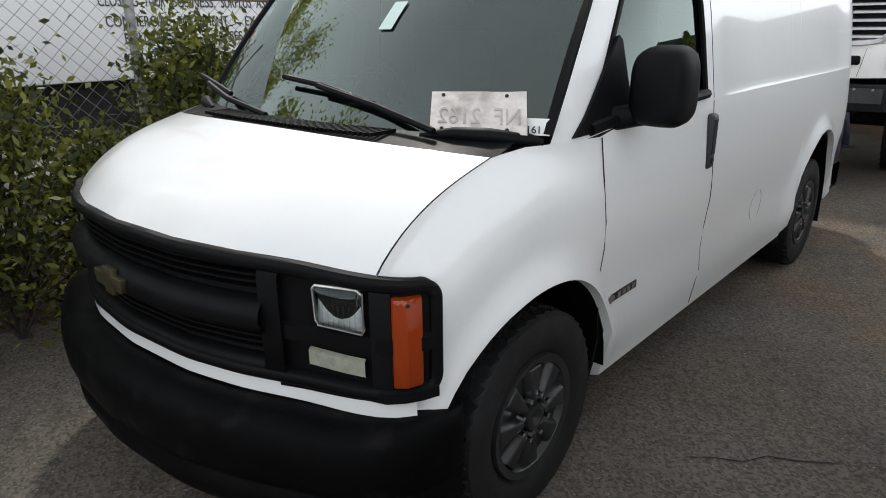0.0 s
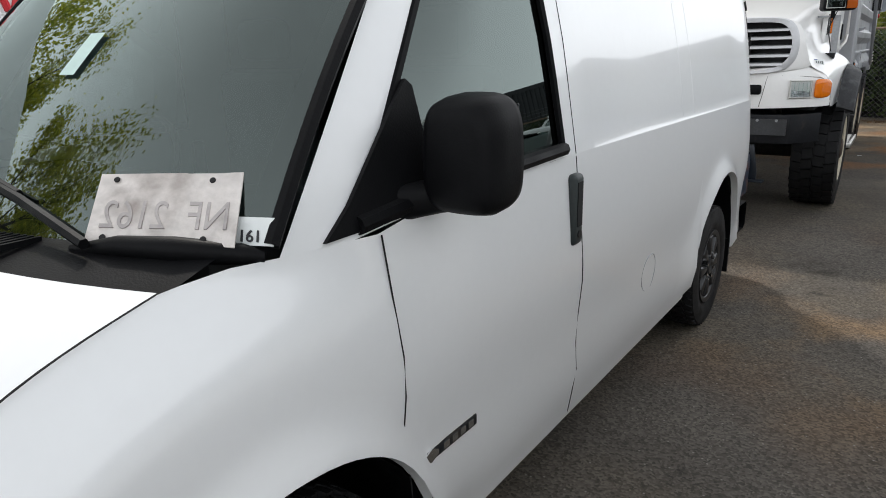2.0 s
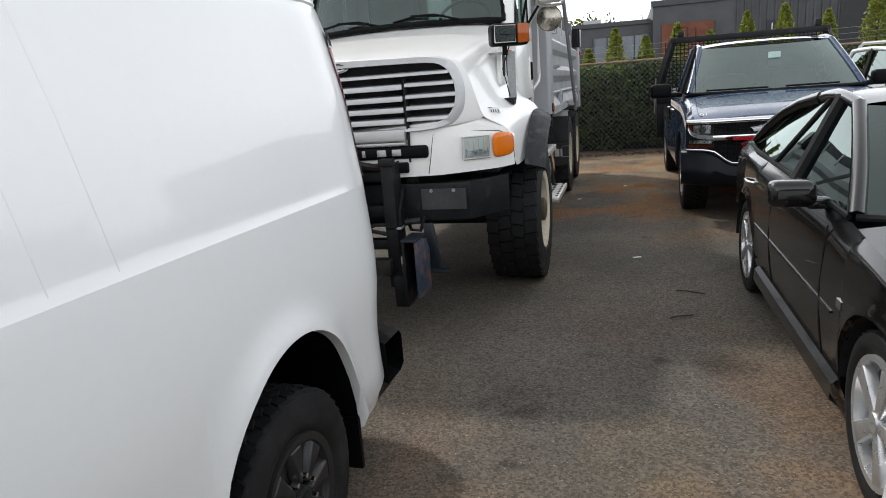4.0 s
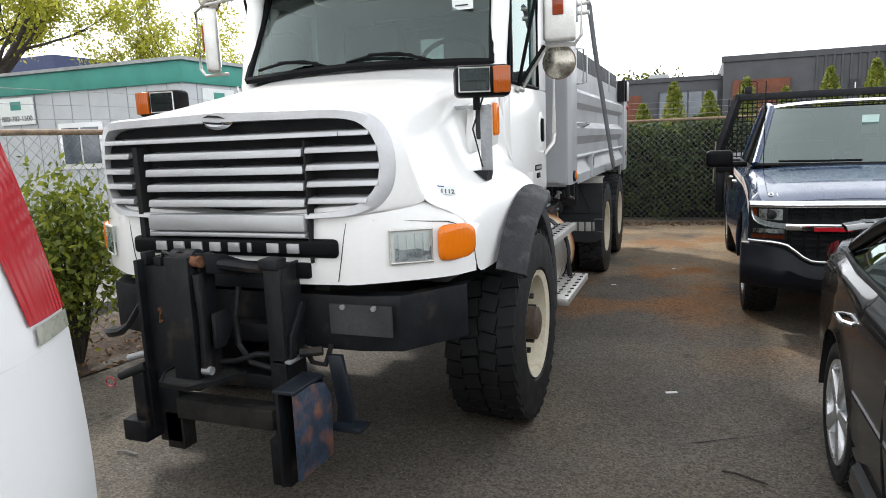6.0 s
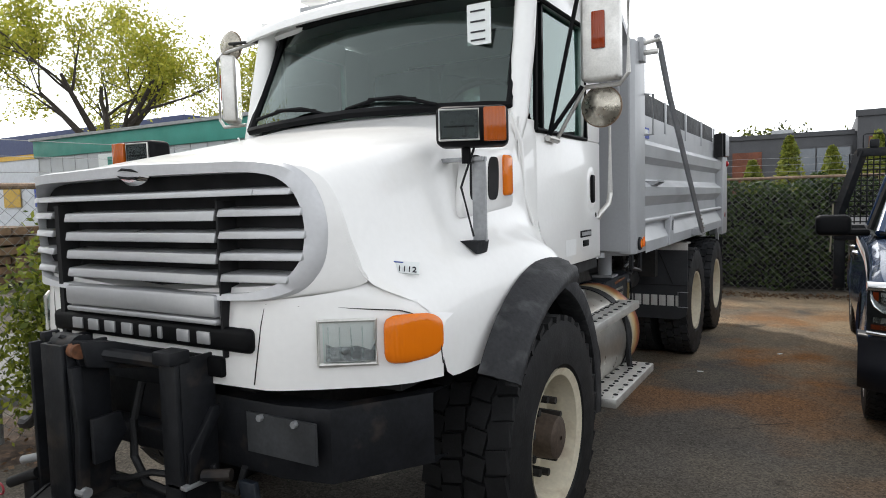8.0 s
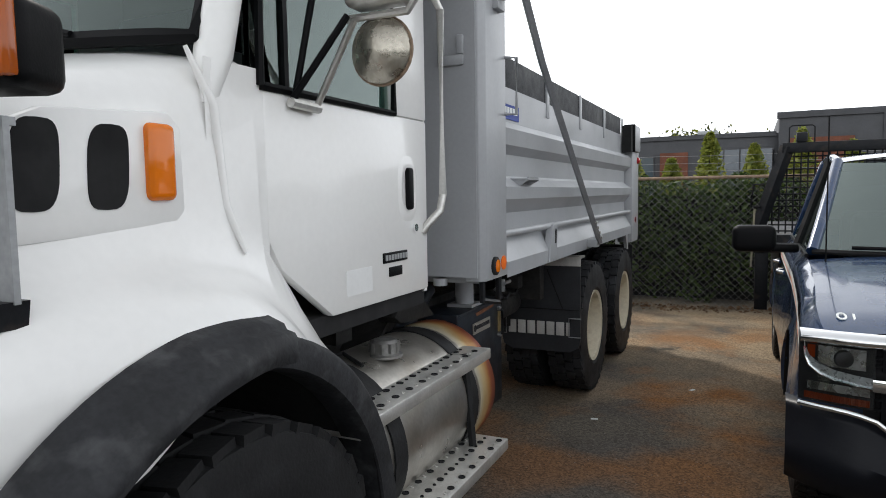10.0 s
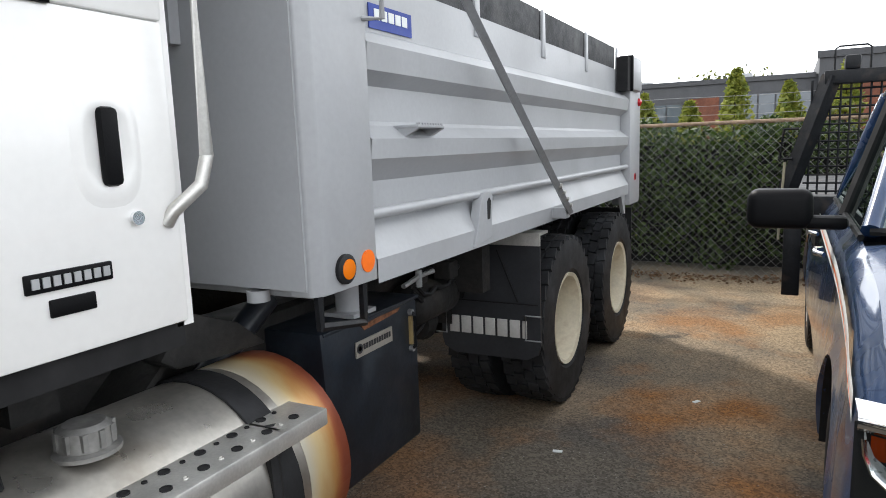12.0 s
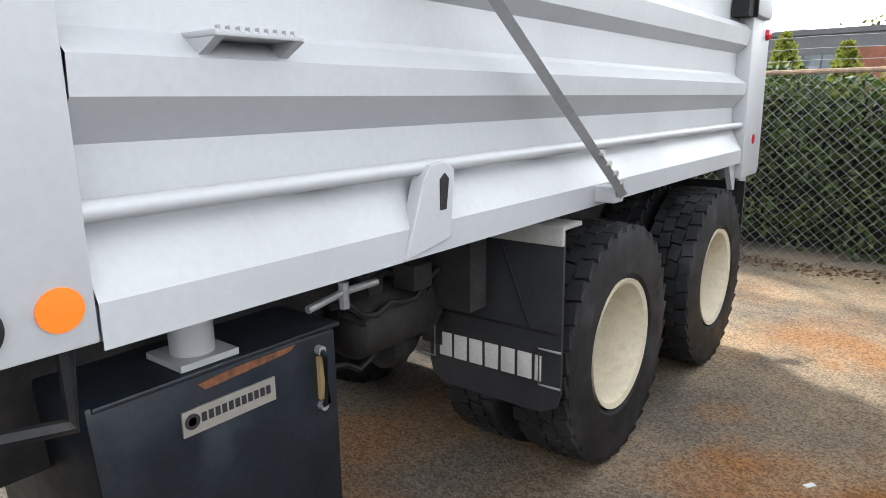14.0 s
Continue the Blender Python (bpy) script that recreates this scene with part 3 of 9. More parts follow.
tree("spring_tree", (-20.5, 19.8, 0), 12.0, 5, SPRING, 20, 0.068, 0.8, "street tree in sparse yellow-green spring leaf behind the cabin")
tree("spring_tree", (-16.5, 23.5, 0), 8.5, 8, SPRING, 10, 0.06, 0.6, "slim street tree in sparse spring leaf")
tree("spring_tree", (-14.5, 9.2, 0), 9.5, 12, SPRING, 15, 0.06, 0.95, "street tree with yellow-green leaves over the side fence")
tree("spring_tree", (-9.2, 0.2, 0), 9.0, 21, SPRING, 20, 0.055, 0.95, "street tree with open crown near the side fence")
tree("spring_tree", (-12.5, 30.5, 0), 9.0, 33, SPRING, 10, 0.065, 0.7, "street tree in sparse spring leaf")


def shrub(name, base, size, count, leaf, leafsize, seed, label, category="shrub", uneven=0.45):
    """A rough-edged bush: stems and clumps of leaves."""
    r = random.Random(seed)
    t = thing(name, base, label, category)
    stems, pts = B(), []
    clumps = []
    for i in range(44):
        q = Vector((r.uniform(-1, 1) * size[0], r.uniform(-1, 1) * size[1], (0.15 + 0.85 * r.random() ** 0.7) * size[2]))
        q.x *= 1 - uneven * (q.z / size[2]) ** 2
        q.y *= 1 - uneven * (q.z / size[2]) ** 2
        clumps.append(Vector(base) + q)
        stems.tube([Vector(base), Vector(base) + Vector((q.x * 0.4, q.y * 0.4, q.z * 0.6)), Vector(base) + q], 0.01, 5, [0.014, 0.009, 0.004])
    for _ in range(count):
        c = r.choice(clumps)
        s = 0.06 + 0.055 * size[2]
        pts.append((c.x + r.gauss(0, s), c.y + r.gauss(0, s), max(base[2] + 0.02, c.z + r.gauss(0, s))))
    part("stem", stems, BARK, t)
    fast_part("foliage", leaves(pts, leafsize, seed), leaf, t, "", "stuff")
    return t


for i, (x, y, sx, sy, h) in enumerate(((-3.9, 1.66, 0.30, 0.34, 1.5), (-3.95, 0.9, 0.42, 0.55, 1.45), (-4.0, 2.9, 0.17, 0.2, 1.5), (-3.95, 2.35, 0.28, 0.28, 0.88), (-4.0, 3.7, 0.3, 0.3, 0.8), (-4.05, 0.1, 0.4, 0.7, 1.4), (-4.0, -1.2, 0.45, 0.7, 1.5),
                                       (-4.35, 4.6, 0.3, 0.5, 0.9), (-4.3, 6.2, 0.3, 0.5, 0.8))):
    shrub("bush", (x, y, ground_z(y)), (sx, sy, h), 6400, LEAF, 0.028, 40 + i, "untrimmed green shrub growing through the fence")
shrub("bush", (-4.15, 9.0, 0), (0.22, 0.32, 1.30), 5600, FRESH, 0.030, 61, "leafy green shrub between fence and truck")
shrub("bush", (-4.1, 10.1, 0), (0.3, 0.4, 1.1), 4200, FRESH, 0.030, 62, "leafy green shrub between fence and truck")

r = np.random.RandomState(9)
n = 52000
hp = np.stack([r.uniform(-4.2, 10, n), 17.85 + 1.1 * r.uniform(0, 1, n) ** 1.6, r.uniform(0.02, 1.0, n) ** 0.8 * 1.78], 1)
hp[:, 1] += 0.056 * (hp[:, 0] + 4.2)
hp[:, 1] += 0.13 * np.sin(hp[:, 0] * 7.1 + 1.5 * np.sin(hp[:, 2] * 5)) * np.cos(hp[:, 2] * 6.3 + hp[:, 0]) + 0.07 * np.sin(hp[:, 0] * 23) * np.sin(hp[:, 2] * 19)
hp[:, 2] += 0.07 * np.sin(hp[:, 0] * 3.7) + 0.05 * np.sin(hp[:, 0] * 9.1)
hedge = thing("hedge", (3, 18.7, 0), "dense dark green clipped hedge behind the fence", "hedge")
fast_part("foliage", leaves(hp, 0.045, 9), HEDGE, hedge, "", "stuff")
# Black box inside the leaves stands in for the hedge's inner shade.
part("shade_core", B().box(-4.2, 10, 18.5, 19.3, 0, 1.55), BLACK, hedge)


def cedar(x, y, h, seed):
    r = np.random.RandomState(seed)
    n = 2600
    z = r.uniform(0, 1, n) ** 0.75
    a, q = r.uniform(0, 2 * math.pi, n), np.sqrt(r.uniform(0.25, 1, n))
    rad = (0.42 * (1 - z) ** 0.7 + 0.02) * (1 + 0.35 * np.sin(3 * a + 9 * z)) * q
    t = thing("cedar_tree", (x, y, 0), "pointed yellow-green young cedar behind the fence", "tree", "cedars behind the fence")
    fast_part("crown", leaves(np.stack([x + rad * np.cos(a), y + rad * np.sin(a), 0.3 + z * (h - 0.3)], 1), 0.045, seed), CEDAR, t, "", "stuff")
    part("trunk", B().tube([(x, y, 0), (x, y, h * 0.9)], 0.03, 6, [0.04, 0.008]), BARK, t)


for i, (x, h) in enumerate(((-2.7, 2.2), (-2.0, 2.5), (-1.35, 2.25), (-0.76, 2.12), (-0.2, 2.5), (0.42, 2.3), (1.05, 2.5), (1.7, 2.3), (2.4, 2.6), (3.1, 2.7), (3.9, 2.5), (4.8, 3.1), (5.6, 3.2), (6.5, 3.0))):
    cedar(x, 19.0 + 0.05 * x, h, 70 + i)

# dead leaves and litter at the fences
r = np.random.RandomState(4)
n = 2600
lp = np.stack([r.uniform(-4.0, 8, n), 17.0 + 0.5 * r.uniform(0, 1, n) ** 0.5, r.uniform(0.004, 0.03, n)], 1)
lp[:, 1] += 0.056 * (lp[:, 0] + 4.2) + 0.06 * np.sin(lp[:, 0] * 4)
ls = np.stack([-3.75 - 0.9 * r.uniform(0, 1, 2400), r.uniform(-2, 14, 2400), r.uniform(0.03, 0.08, 2400)], 1)
litter = thing("leaf_litter", (0, 17.2, 0), "brown dead leaves along the foot of the fences", "leaves")
fast_part("leaves", leaves(np.concatenate([lp, ls]), 0.026, 4, 0.7), DEAD, litter, "", "stuff")

# ---- site cabin behind the side fence ----
cab = thing("site_cabin", (-10.2, 15.3, 0), "grey portable site office with a teal roof band", "cabin")
CB = B().box(-12.94, -7.0, 13.6, 27.0, 0.28, 2.60)
part("wall", CB, CABIN, cab)
part("teal_band", B().box(-12.99, -6.95, 13.55, 27.05, 2.60, 2.92), TEAL, cab, "faded teal roof band", bevel=0.01)
part("roof", B().box(-13.04, -6.9, 13.5, 27.1, 2.92, 2.97), GALV, cab)
part("skirt", B().box(-12.9, -7.05, 13.7, 26.9, 0.0, 0.28), BLACK, cab)
for i in range(15):
    part("siding_joint", B().box(-12.9 + i * 0.4, -12.888 + i * 0.4, 13.592, 13.6, 0.3, 2.6), GALV, cab)
    part("siding_joint", B().box(-7.0, -6.992, 13.9 + i * 0.8, 13.912 + i * 0.8, 0.3, 2.6), GALV, cab)
for wx in (-12.2, -9.6):
    w = part("window", B().box(wx, wx + 0.95, 13.56, 13.6, 1.35, 2.1), WHITE, cab, "white-framed sliding window", bevel=0.008)
    part("pane", B().box(wx + 0.08, wx + 0.45, 13.545, 13.556, 1.44, 2.02), PANE, w)
    part("pane", B().box(wx + 0.5, wx + 0.87, 13.545, 13.556, 1.44, 2.02), PANE, w)
w = part("window", B().box(-7.0, -6.96, 15.0, 15.95, 1.35, 2.1), WHITE, cab, "white-framed sliding window", bevel=0.008)
part("pane", B().box(-6.956, -6.945, 15.08, 15.45, 1.44, 2.02), PANE, w)
part("pane", B().box(-6.956, -6.945, 15.5, 15.87, 1.44, 2.02), PANE, w)
sg = part("sign", B().box(-10.9, -10.1, 13.55, 13.575, 2.12, 2.56), PAPER, cab, "white hire sign with green logo")
part("sign_logo", B().box(-10.62, -10.38, 13.542, 13.55, 2.36, 2.50), TEAL, sg)
text_part("sign_number", "800-782-1500", 0.12, Matrix.Translation((-10.86, 13.545, 2.18)) @ FACE_Y, INK, sg, 0.72)
sg = part("sign", B().box(-6.995, -6.97, 14.0, 14.75, 2.1, 2.54), PAPER, cab, "white hire sign with green logo")
part("sign_logo", B().box(-6.97, -6.962, 14.25, 14.5, 2.34, 2.48), TEAL, sg)
text_part("sign_number", "800-782-1500", 0.12, Matrix.Translation((-6.965, 14.04, 2.16)) @ FACE_X, INK, sg, 0.67)

lum = thing("lumber_stack", (-15.5, 13.4, 0), "stacked brown lumber in the neighbouring yard", "lumber")
rr = random.Random(2)
for i in range(6):
    for j in range(5):
        part("plank", B().box(-17.5 + 0.1 * rr.random(), -14.2 + 0.2 * rr.random(), 13.0 + 0.3 * j, 13.26 + 0.3 * j, 0.1 + 0.2 * i, 0.25 + 0.2 * i), LUMBER, lum)
warehouse = thing("warehouse", (-45, 34, 0), "pale grey warehouse with yellow and navy roof bands", "building")
part("wall", B().box(-62, -34, 34, 50, 0, 5.4), CABIN, warehouse)
part("yellow_band", B().box(-62.1, -33.9, 33.9, 50.1, 5.4, 5.75), M("yellow_band", (0.6, 0.36, 0.04), 0.6), warehouse)
part("navy_band", B().box(-62.15, -33.85, 33.85, 50.15, 5.75, 7.2), M("navy_band", (0.03, 0.045, 0.12), 0.6), warehouse)
for i in range(6):
    part("poster", B().box(-60 + i * 4.4, -57.6 + i * 4.4, 33.86, 33.9, 1.8, 3.5), (INKBLUE, M("poster_gold", (0.45, 0.28, 0.03), 0.6))[i % 2], warehouse)

# ---- white sign-written van body behind the side fence ----
hoard = thing("box_trailer", (-6.9, 3.2, 0), "white box trailer with black sales lettering behind the fence", "trailer")
part("body", B().box(-8.2, -5.9, -0.2, 7.2, 1.09, 3.2), M("trailer_white", (0.80, 0.81, 0.82), 0.45, var=0.04, scale=2, bump=0.01), hoard, bevel=0.02)
part("chassis", B().box(-8.0, -6.1, 0.0, 7.0, 0.6, 1.09), FRAME, hoard)
for y in (0.8, 1.9, 6.1):
    w = part("wheel", B().lathe([(-0.12, 0.2), (-0.13, 0.4), (-0.1, 0.47), (0.1, 0.47), (0.13, 0.4), (0.12, 0.2)], (-6.2, y, 0.47), "x", 28), RUBBER, hoard)
    part("rim", B().lathe([(0.08, 0.26), (0.1, 0.24), (0.05, 0.1), (0.07, 0.02)], (-6.2, y, 0.47), "x", 20), GALV, w)
HX = -5.895
LINES = (("CLOSING YOUR BUSINESS, SURPLUS ASSETS TO SELL", 0.14, 3.23, 1.68, 2.2, INK),
         ("COMMERCIAL EQUIPMENT - EXCESS INVENTORY", 0.125, 3.27, 1.52, 2.25, INK),
         ("ROLLING STOCK - LEASES - RESTRUCTURES", 0.12, 3.405, 1.388, 1.95, INK),
         ("sales@", 0.10, 3.63, 1.29, 0.31, INKBLUE))
for body, size, y, z, width, mt in LINES:
    done = 0
    for word in body.split(" "):
        text_part("lettering", word, size, Matrix.Translation((HX, y + width * done / len(body), z)) @ FACE_X, mt, hoard, width * (len(word) - 0.15) / len(body))
        done += len(word) + 1
rr = random.Random(5)
for i in range(9):
    y = 3.3 + i * 0.4
    part("red_script", B().tube([(HX, y + 0.34 * k / 8, 1.98 + 0.1 * math.sin(k * 1.7 + i)) for k in range(9)], 0.03, 6), INKRED, hoard, "red painted script shape")

# ---- far office building ----
bld = thing("office_building", (6, 50, 0), "low charcoal office building with brown brick entrance", "building")
part("wall", B().box(-30, 1.6, 47.6, 62, 0, 4.62), CHAR, bld, "charcoal panels", bevel=0.03)
part("wall", B().box(1.6, 36, 47.0, 62, 0, 5.55), CHAR, bld, "charcoal ribbed cladding", bevel=0.03)
part("parapet", B().box(1.5, 36.1, 46.9, 47.2, 5.3, 5.62), CHAR, bld)
part("parapet", B().box(-30.1, 1.5, 47.5, 47.8, 4.45, 4.7), CHAR, bld)
part("brick_bay", B().box(2.1, 5.0, 46.82, 47.0, 0, 4.25), BRICK, bld, "brown brick")
part("brick_bay", B().box(-4.4, -2.9, 47.4, 47.6, 0, 3.75), BRICK, bld, "brown brick")
for x0, x1, z1 in ((-1.9, 1.4, 3.9), (-8.0, -4.7, 3.6), (-12.5, -8.6, 3.6)):
    w = part("window", B().box(x0, x1, 47.5, 47.6, 0.8, z1), CHAR, bld)
    nn = int((x1 - x0) / 0.8)
    for i in range(nn):
        a = x0 + 0.08 + i * (x1 - x0 - 0.08) / nn
        part("pane", B().box(a, a + (x1 - x0) / nn - 0.1, 47.46, 47.5, 0.9, z1 - 0.1), PANE, w)
for i in range(60):
    part("cladding_rib", B().box(6.2 + i * 0.4, 6.3 + i * 0.4, 46.9, 47.0, 0.1, 5.3), CHAR, bld)
nb = part("number_sign", B().box(7.8, 8.25, 46.82, 46.9, 3.3, 3.95), INK, bld, "black plate with a white one")
text_part("number", "1", 0.55, Matrix.Translation((7.93, 46.81, 3.42)) @ FACE_Y, PAPER, nb)
part("rooftop_unit", B().box(-2.6, -1.5, 50, 51.5, 4.6, 5.1), GALV, bld, bevel=0.03)
part("rooftop_unit", B().box(-7.6, -6.8, 50, 51.5, 4.6, 5.0), GALV, bld, bevel=0.03)
dk = part("door_frame", B().box(11.5, 14.3, 46.85, 46.9, 0, 4.9), M("dark_portal", (0.02, 0.02, 0.022), 0.6), bld)
for i, (x, y, h) in enumerate(((-4.5, 66, 8.6), (-2.5, 70, 8.0), (3.0, 75, 8.2), (-14, 70, 8.5))):
    tree("far_tree", (x, y, 0), h, 100 + i, LEAF, 7, 0.22, 0.6, "distant green tree behind the office", depth=3)

# ---- the yard's far sides, which the glass and paint reflect ----
r = np.random.RandomState(17)
n = 9000
a = r.uniform(-2.5, 0.75, n)
R = 48 + r.uniform(0, 8, n)
woods = thing("far_woods", (48, -10, 0), "dark distant row of trees round the yard", "trees")
fast_part("foliage", leaves(np.stack([R * np.cos(a), R * np.sin(a) + 5, r.uniform(0, 1, n) ** 1.2 * (4.5 + 1.6 * np.sin(a * 9) + np.sin(a * 23))], 1), 0.9, 17), HEDGE, woods, "", "stuff")


# ---- wheels ----
def wheel(parent, c, radius, width, rim_r, style, face=1, tread="block", dual=False):
    """A tyre with tread blocks and a rim; face is the side of the x axis that it shows."""
    h = width / 2
    deep = 0.022 if tread == "truck" else 0.011
    b = B().lathe([(-h * 0.82, rim_r), (-h, rim_r + 0.03), (-h * 1.03, (rim_r + radius) / 2), (-h * 0.96, radius * 0.945), (-h * 0.80, radius - deep), (0, radius - deep), (h * 0.80, radius - deep),
                   (h * 0.96, radius * 0.945), (h * 1.03, (rim_r + radius) / 2), (h, rim_r + 0.03), (h * 0.82, rim_r)], c, "x", 48, face, style == "plain")
    rub = DUSTY if style in ("drive", "plain") else RUBBER
    w = part("wheel", b, rub, parent, "black rubber tyre")
    nb = 34 if tread == "truck" else 44
    tr, step = B(), 2 * math.pi / nb
    rows = (-0.72, -0.25, 0.25, 0.72) if tread != "fine" else (-0.72, -0.36, 0, 0.36, 0.72)
    for i in range(nb):
        for j, q in enumerate(rows):
            a = step * (i + 0.5 * (j % 2)) + (0.25 if tread == "truck" else 0.35) * step * (q / 0.7)
            m = Matrix.Translation(c) @ Matrix.Rotation(a, 4, "X") @ Matrix.Translation((q * h * face, 0, radius - deep))
            bw = 0.21 * width / 2 * (1.05 if len(rows) == 4 else 0.75)
            bl = step * radius * (0.43 if tread == "truck" else 0.36)
            tr.box(-bw, bw, -bl, bl, -0.012, deep - (0.006 if abs(q) > 0.6 else 0), m @ Matrix.Rotation((0.16 if tread == "truck" else 0.35) * (1 if j % 2 else -1), 4, "Z"))
    part("tread", tr, rub, w, smooth=0)
    ring = lambda prof, mt, nm, lb="", n=40: part(nm, B().lathe(prof, c, "x", n, face, False), mt, w, lb)
    if style == "van":
        ring([(h * 0.7, rim_r + 0.004), (h * 0.98, rim_r), (h * 0.93, rim_r - 0.025), (h * 0.75, rim_r - 0.04), (h * 0.65, 0.02)], DARKRIM, "hubcap", "dark grey plastic hubcap")
        for i in range(8):
            a = 2 * math.pi * i / 8
            sp = B()
            m = Matrix.Translation(c) @ Matrix.Rotation(a, 4, "X")
            o = face * h
            sp.add([m @ Vector(p) for p in ((o * 0.70, -0.02, 0.05), (o * 0.70, 0.02, 0.05), (o * 0.72, 0.052, rim_r - 0.03), (o * 0.72, -0.052, rim_r - 0.03),
                                            (o * 0.98, -0.008, 0.06), (o * 0.98, 0.008, 0.06), (o * 0.95, 0.030, rim_r - 0.035), (o * 0.95, -0.030, rim_r - 0.035))],
                   [(0, 1, 2, 3), (7, 6, 5, 4), (0, 4, 5, 1), (1, 5, 6, 2), (2, 6, 7, 3), (3, 7, 4, 0)])
            part("spoke", sp, DARKRIM, w, bevel=0.006)
            part("lug_nut", B().cyl(m @ Vector((o * 0.8, 0.028, 0.072)), m @ Vector((o * 1.02, 0.028, 0.072)), 0.009, n=6), CHROME, w)
        ring([(h * 0.7, 0.05), (h * 1.0, 0.045), (h * 1.02, 0.03), (h * 0.9, 0.005)], DARKRIM, "centre_cap")
    elif style == "alloy":
        ring([(h * 0.5, rim_r + 0.004), (h * 0.97, rim_r + 0.002), (h * 0.95, rim_r - 0.02), (h * 0.4, rim_r - 0.03), (h * 0.3, 0.1)], ALLOY, "rim", "silver alloy rim")
        ring([(h * 0.1, rim_r - 0.04), (h * 0.25, 0.1), (h * 0.25, 0.02)], BLACK, "brake")
        for i in range(5):
            m = Matrix.Translation(c) @ Matrix.Rotation(2 * math.pi * i / 5 + 0.3, 4, "X")
            o = face * h
            sp = B().add([m @ Vector(p) for p in ((o * 0.5, -0.03, 0.03), (o * 0.5, 0.03, 0.03), (o * 0.6, 0.05, rim_r - 0.02), (o * 0.6, -0.05, rim_r - 0.02),
                                                  (o * 0.95, -0.024, 0.03), (o * 0.95, 0.024, 0.03), (o * 0.97, 0.04, rim_r - 0.015), (o * 0.97, -0.04, rim_r - 0.015))],
                         [(0, 1, 2, 3), (7, 6, 5, 4), (0, 4, 5, 1), (1, 5, 6, 2), (2, 6, 7, 3), (3, 7, 4, 0)])
            part("spoke", sp, ALLOY, w, bevel=0.008)
        ring([(h * 0.8, 0.045), (h * 1.0, 0.035), (h * 1.0, 0.005)], ALLOY, "centre_cap")
    elif style == "steer":
        ring([(h * 0.8, rim_r + 0.006), (h * 0.98, rim_r + 0.012), (h * 0.9, rim_r - 0.02), (h * 0.2, rim_r - 0.05), (h * 0.12, 0.12)], CREAM, "rim", "chipped cream steel rim")
        ring([(h * 0.12, 0.14), (h * 0.30, 0.125), (h * 0.34, 0.10), (h * 0.95, 0.092), (h * 1.0, 0.07), (h * 1.02, 0.01)], M("hub_steel", (0.12, 0.09, 0.07), 0.6, 0.5, var=0.3, bump=0.2), "hub", "rusty hub")
        for i in range(10):
            m = Matrix.Translation(c) @ Matrix.Rotation(2 * math.pi * i / 10, 4, "X")
            part("lug_nut", B().cyl(m @ Vector((face * h * 0.12, 0, 0.165)), m @ Vector((face * h * 0.72, 0, 0.165)), 0.017, n=6), FRAME, w)
    elif style == "drive":
        ring([(h * 0.85, rim_r + 0.004), (h * 0.97, rim_r + 0.004), (h * 0.9, rim_r - 0.018), (h * 0.2, rim_r - 0.03), (-h * 0.9, rim_r - 0.05), (-h * 1.0, 0.16), (-h * 0.7, 0.13), (-h * 0.65, 0.02)], CREAM, "rim", "chipped cream steel rim")
        for i in range(10):
            m = Matrix.Translation(c) @ Matrix.Rotation(2 * math.pi * i / 10, 4, "X")
            part("lug_nut", B().cyl(m @ Vector((-face * h * 0.98, 0, 0.20)), m @ Vector((-face * h * 0.6, 0, 0.20)), 0.016, n=6), RUST, w)
    return w


# ---- the white panel van (own frame: front axle at the origin, y to the rear, z from the ground) ----
VAN = thing("panel_van", (-2.05, 2.15, -0.07), "white panel van with black grille and bumpers", "van", rz=-1.3, world_coords=False)
V_F, V_R = 0.165, 3.376
S_PTS = [(0.25, 0.945), (0.37, 0.96), (0.40, 0.968), (0.425, 0.988), (0.46, 0.987), (0.56, 0.976), (0.68, 0.979), (0.76, 0.988), (0.84, 0.998), (0.92, 1.001), (1.05, 0.997), (1.28, 0.978), (1.6, 0.935), (1.85, 0.885), (1.95, 0.85), (2.02, 0.78)]
NOSE = [(0, -0.66), (0.3, -0.635), (0.5, -0.58), (0.69, -0.497), (0.80, -0.46), (0.87, -0.425), (0.92, -0.385), (0.957, -0.31), (0.978, -0.18), (0.993, 0.0), (1.0, 0.2)]


def nose_y(x):
    return curve(abs(x), NOSE)


def van_x(y, z):
    s = curve(z, S_PTS)
    lim = curve(y, [(b, a) for a, b in NOSE])
    rear = 0.0 if y < 3.97 else 0.18 * ((y - 3.97) / 0.45) ** 2
    return min(s, s - 1.0 + lim) - rear


def van_bottom(y):
    z = 0.29 if 0.3 < y < 3.2 else 0.34
    if y < -0.25:
        z = 0.585
    for c, zc, rr_, tall in ((0.15, 0.36, 0.475, 1.0), (V_R, 0.36, 0.455, 1.22)):
        d = abs(y - c)
        if d < rr_:
            z = max(z, zc + tall * math.sqrt(max(0, rr_ ** 2 - d * d)))
    return z


def bonnet(x, t):
    """A point of the bonnet: t from its front lip to the cowl."""
    u = abs(x) / 0.87
    yf, yr = nose_y(x) + 0.008, lerp(-0.13, 0.045, u ** 3)
    zf, zr = lerp(1.052, 1.004, u ** 2.5), lerp(1.262, 1.225, u ** 2.5)
    return (x, lerp(yf, yr, t), lerp(zf, zr, t) + 0.042 * math.sin(math.pi * t ** 0.75) - 0.012 * (1 - t) ** 6)


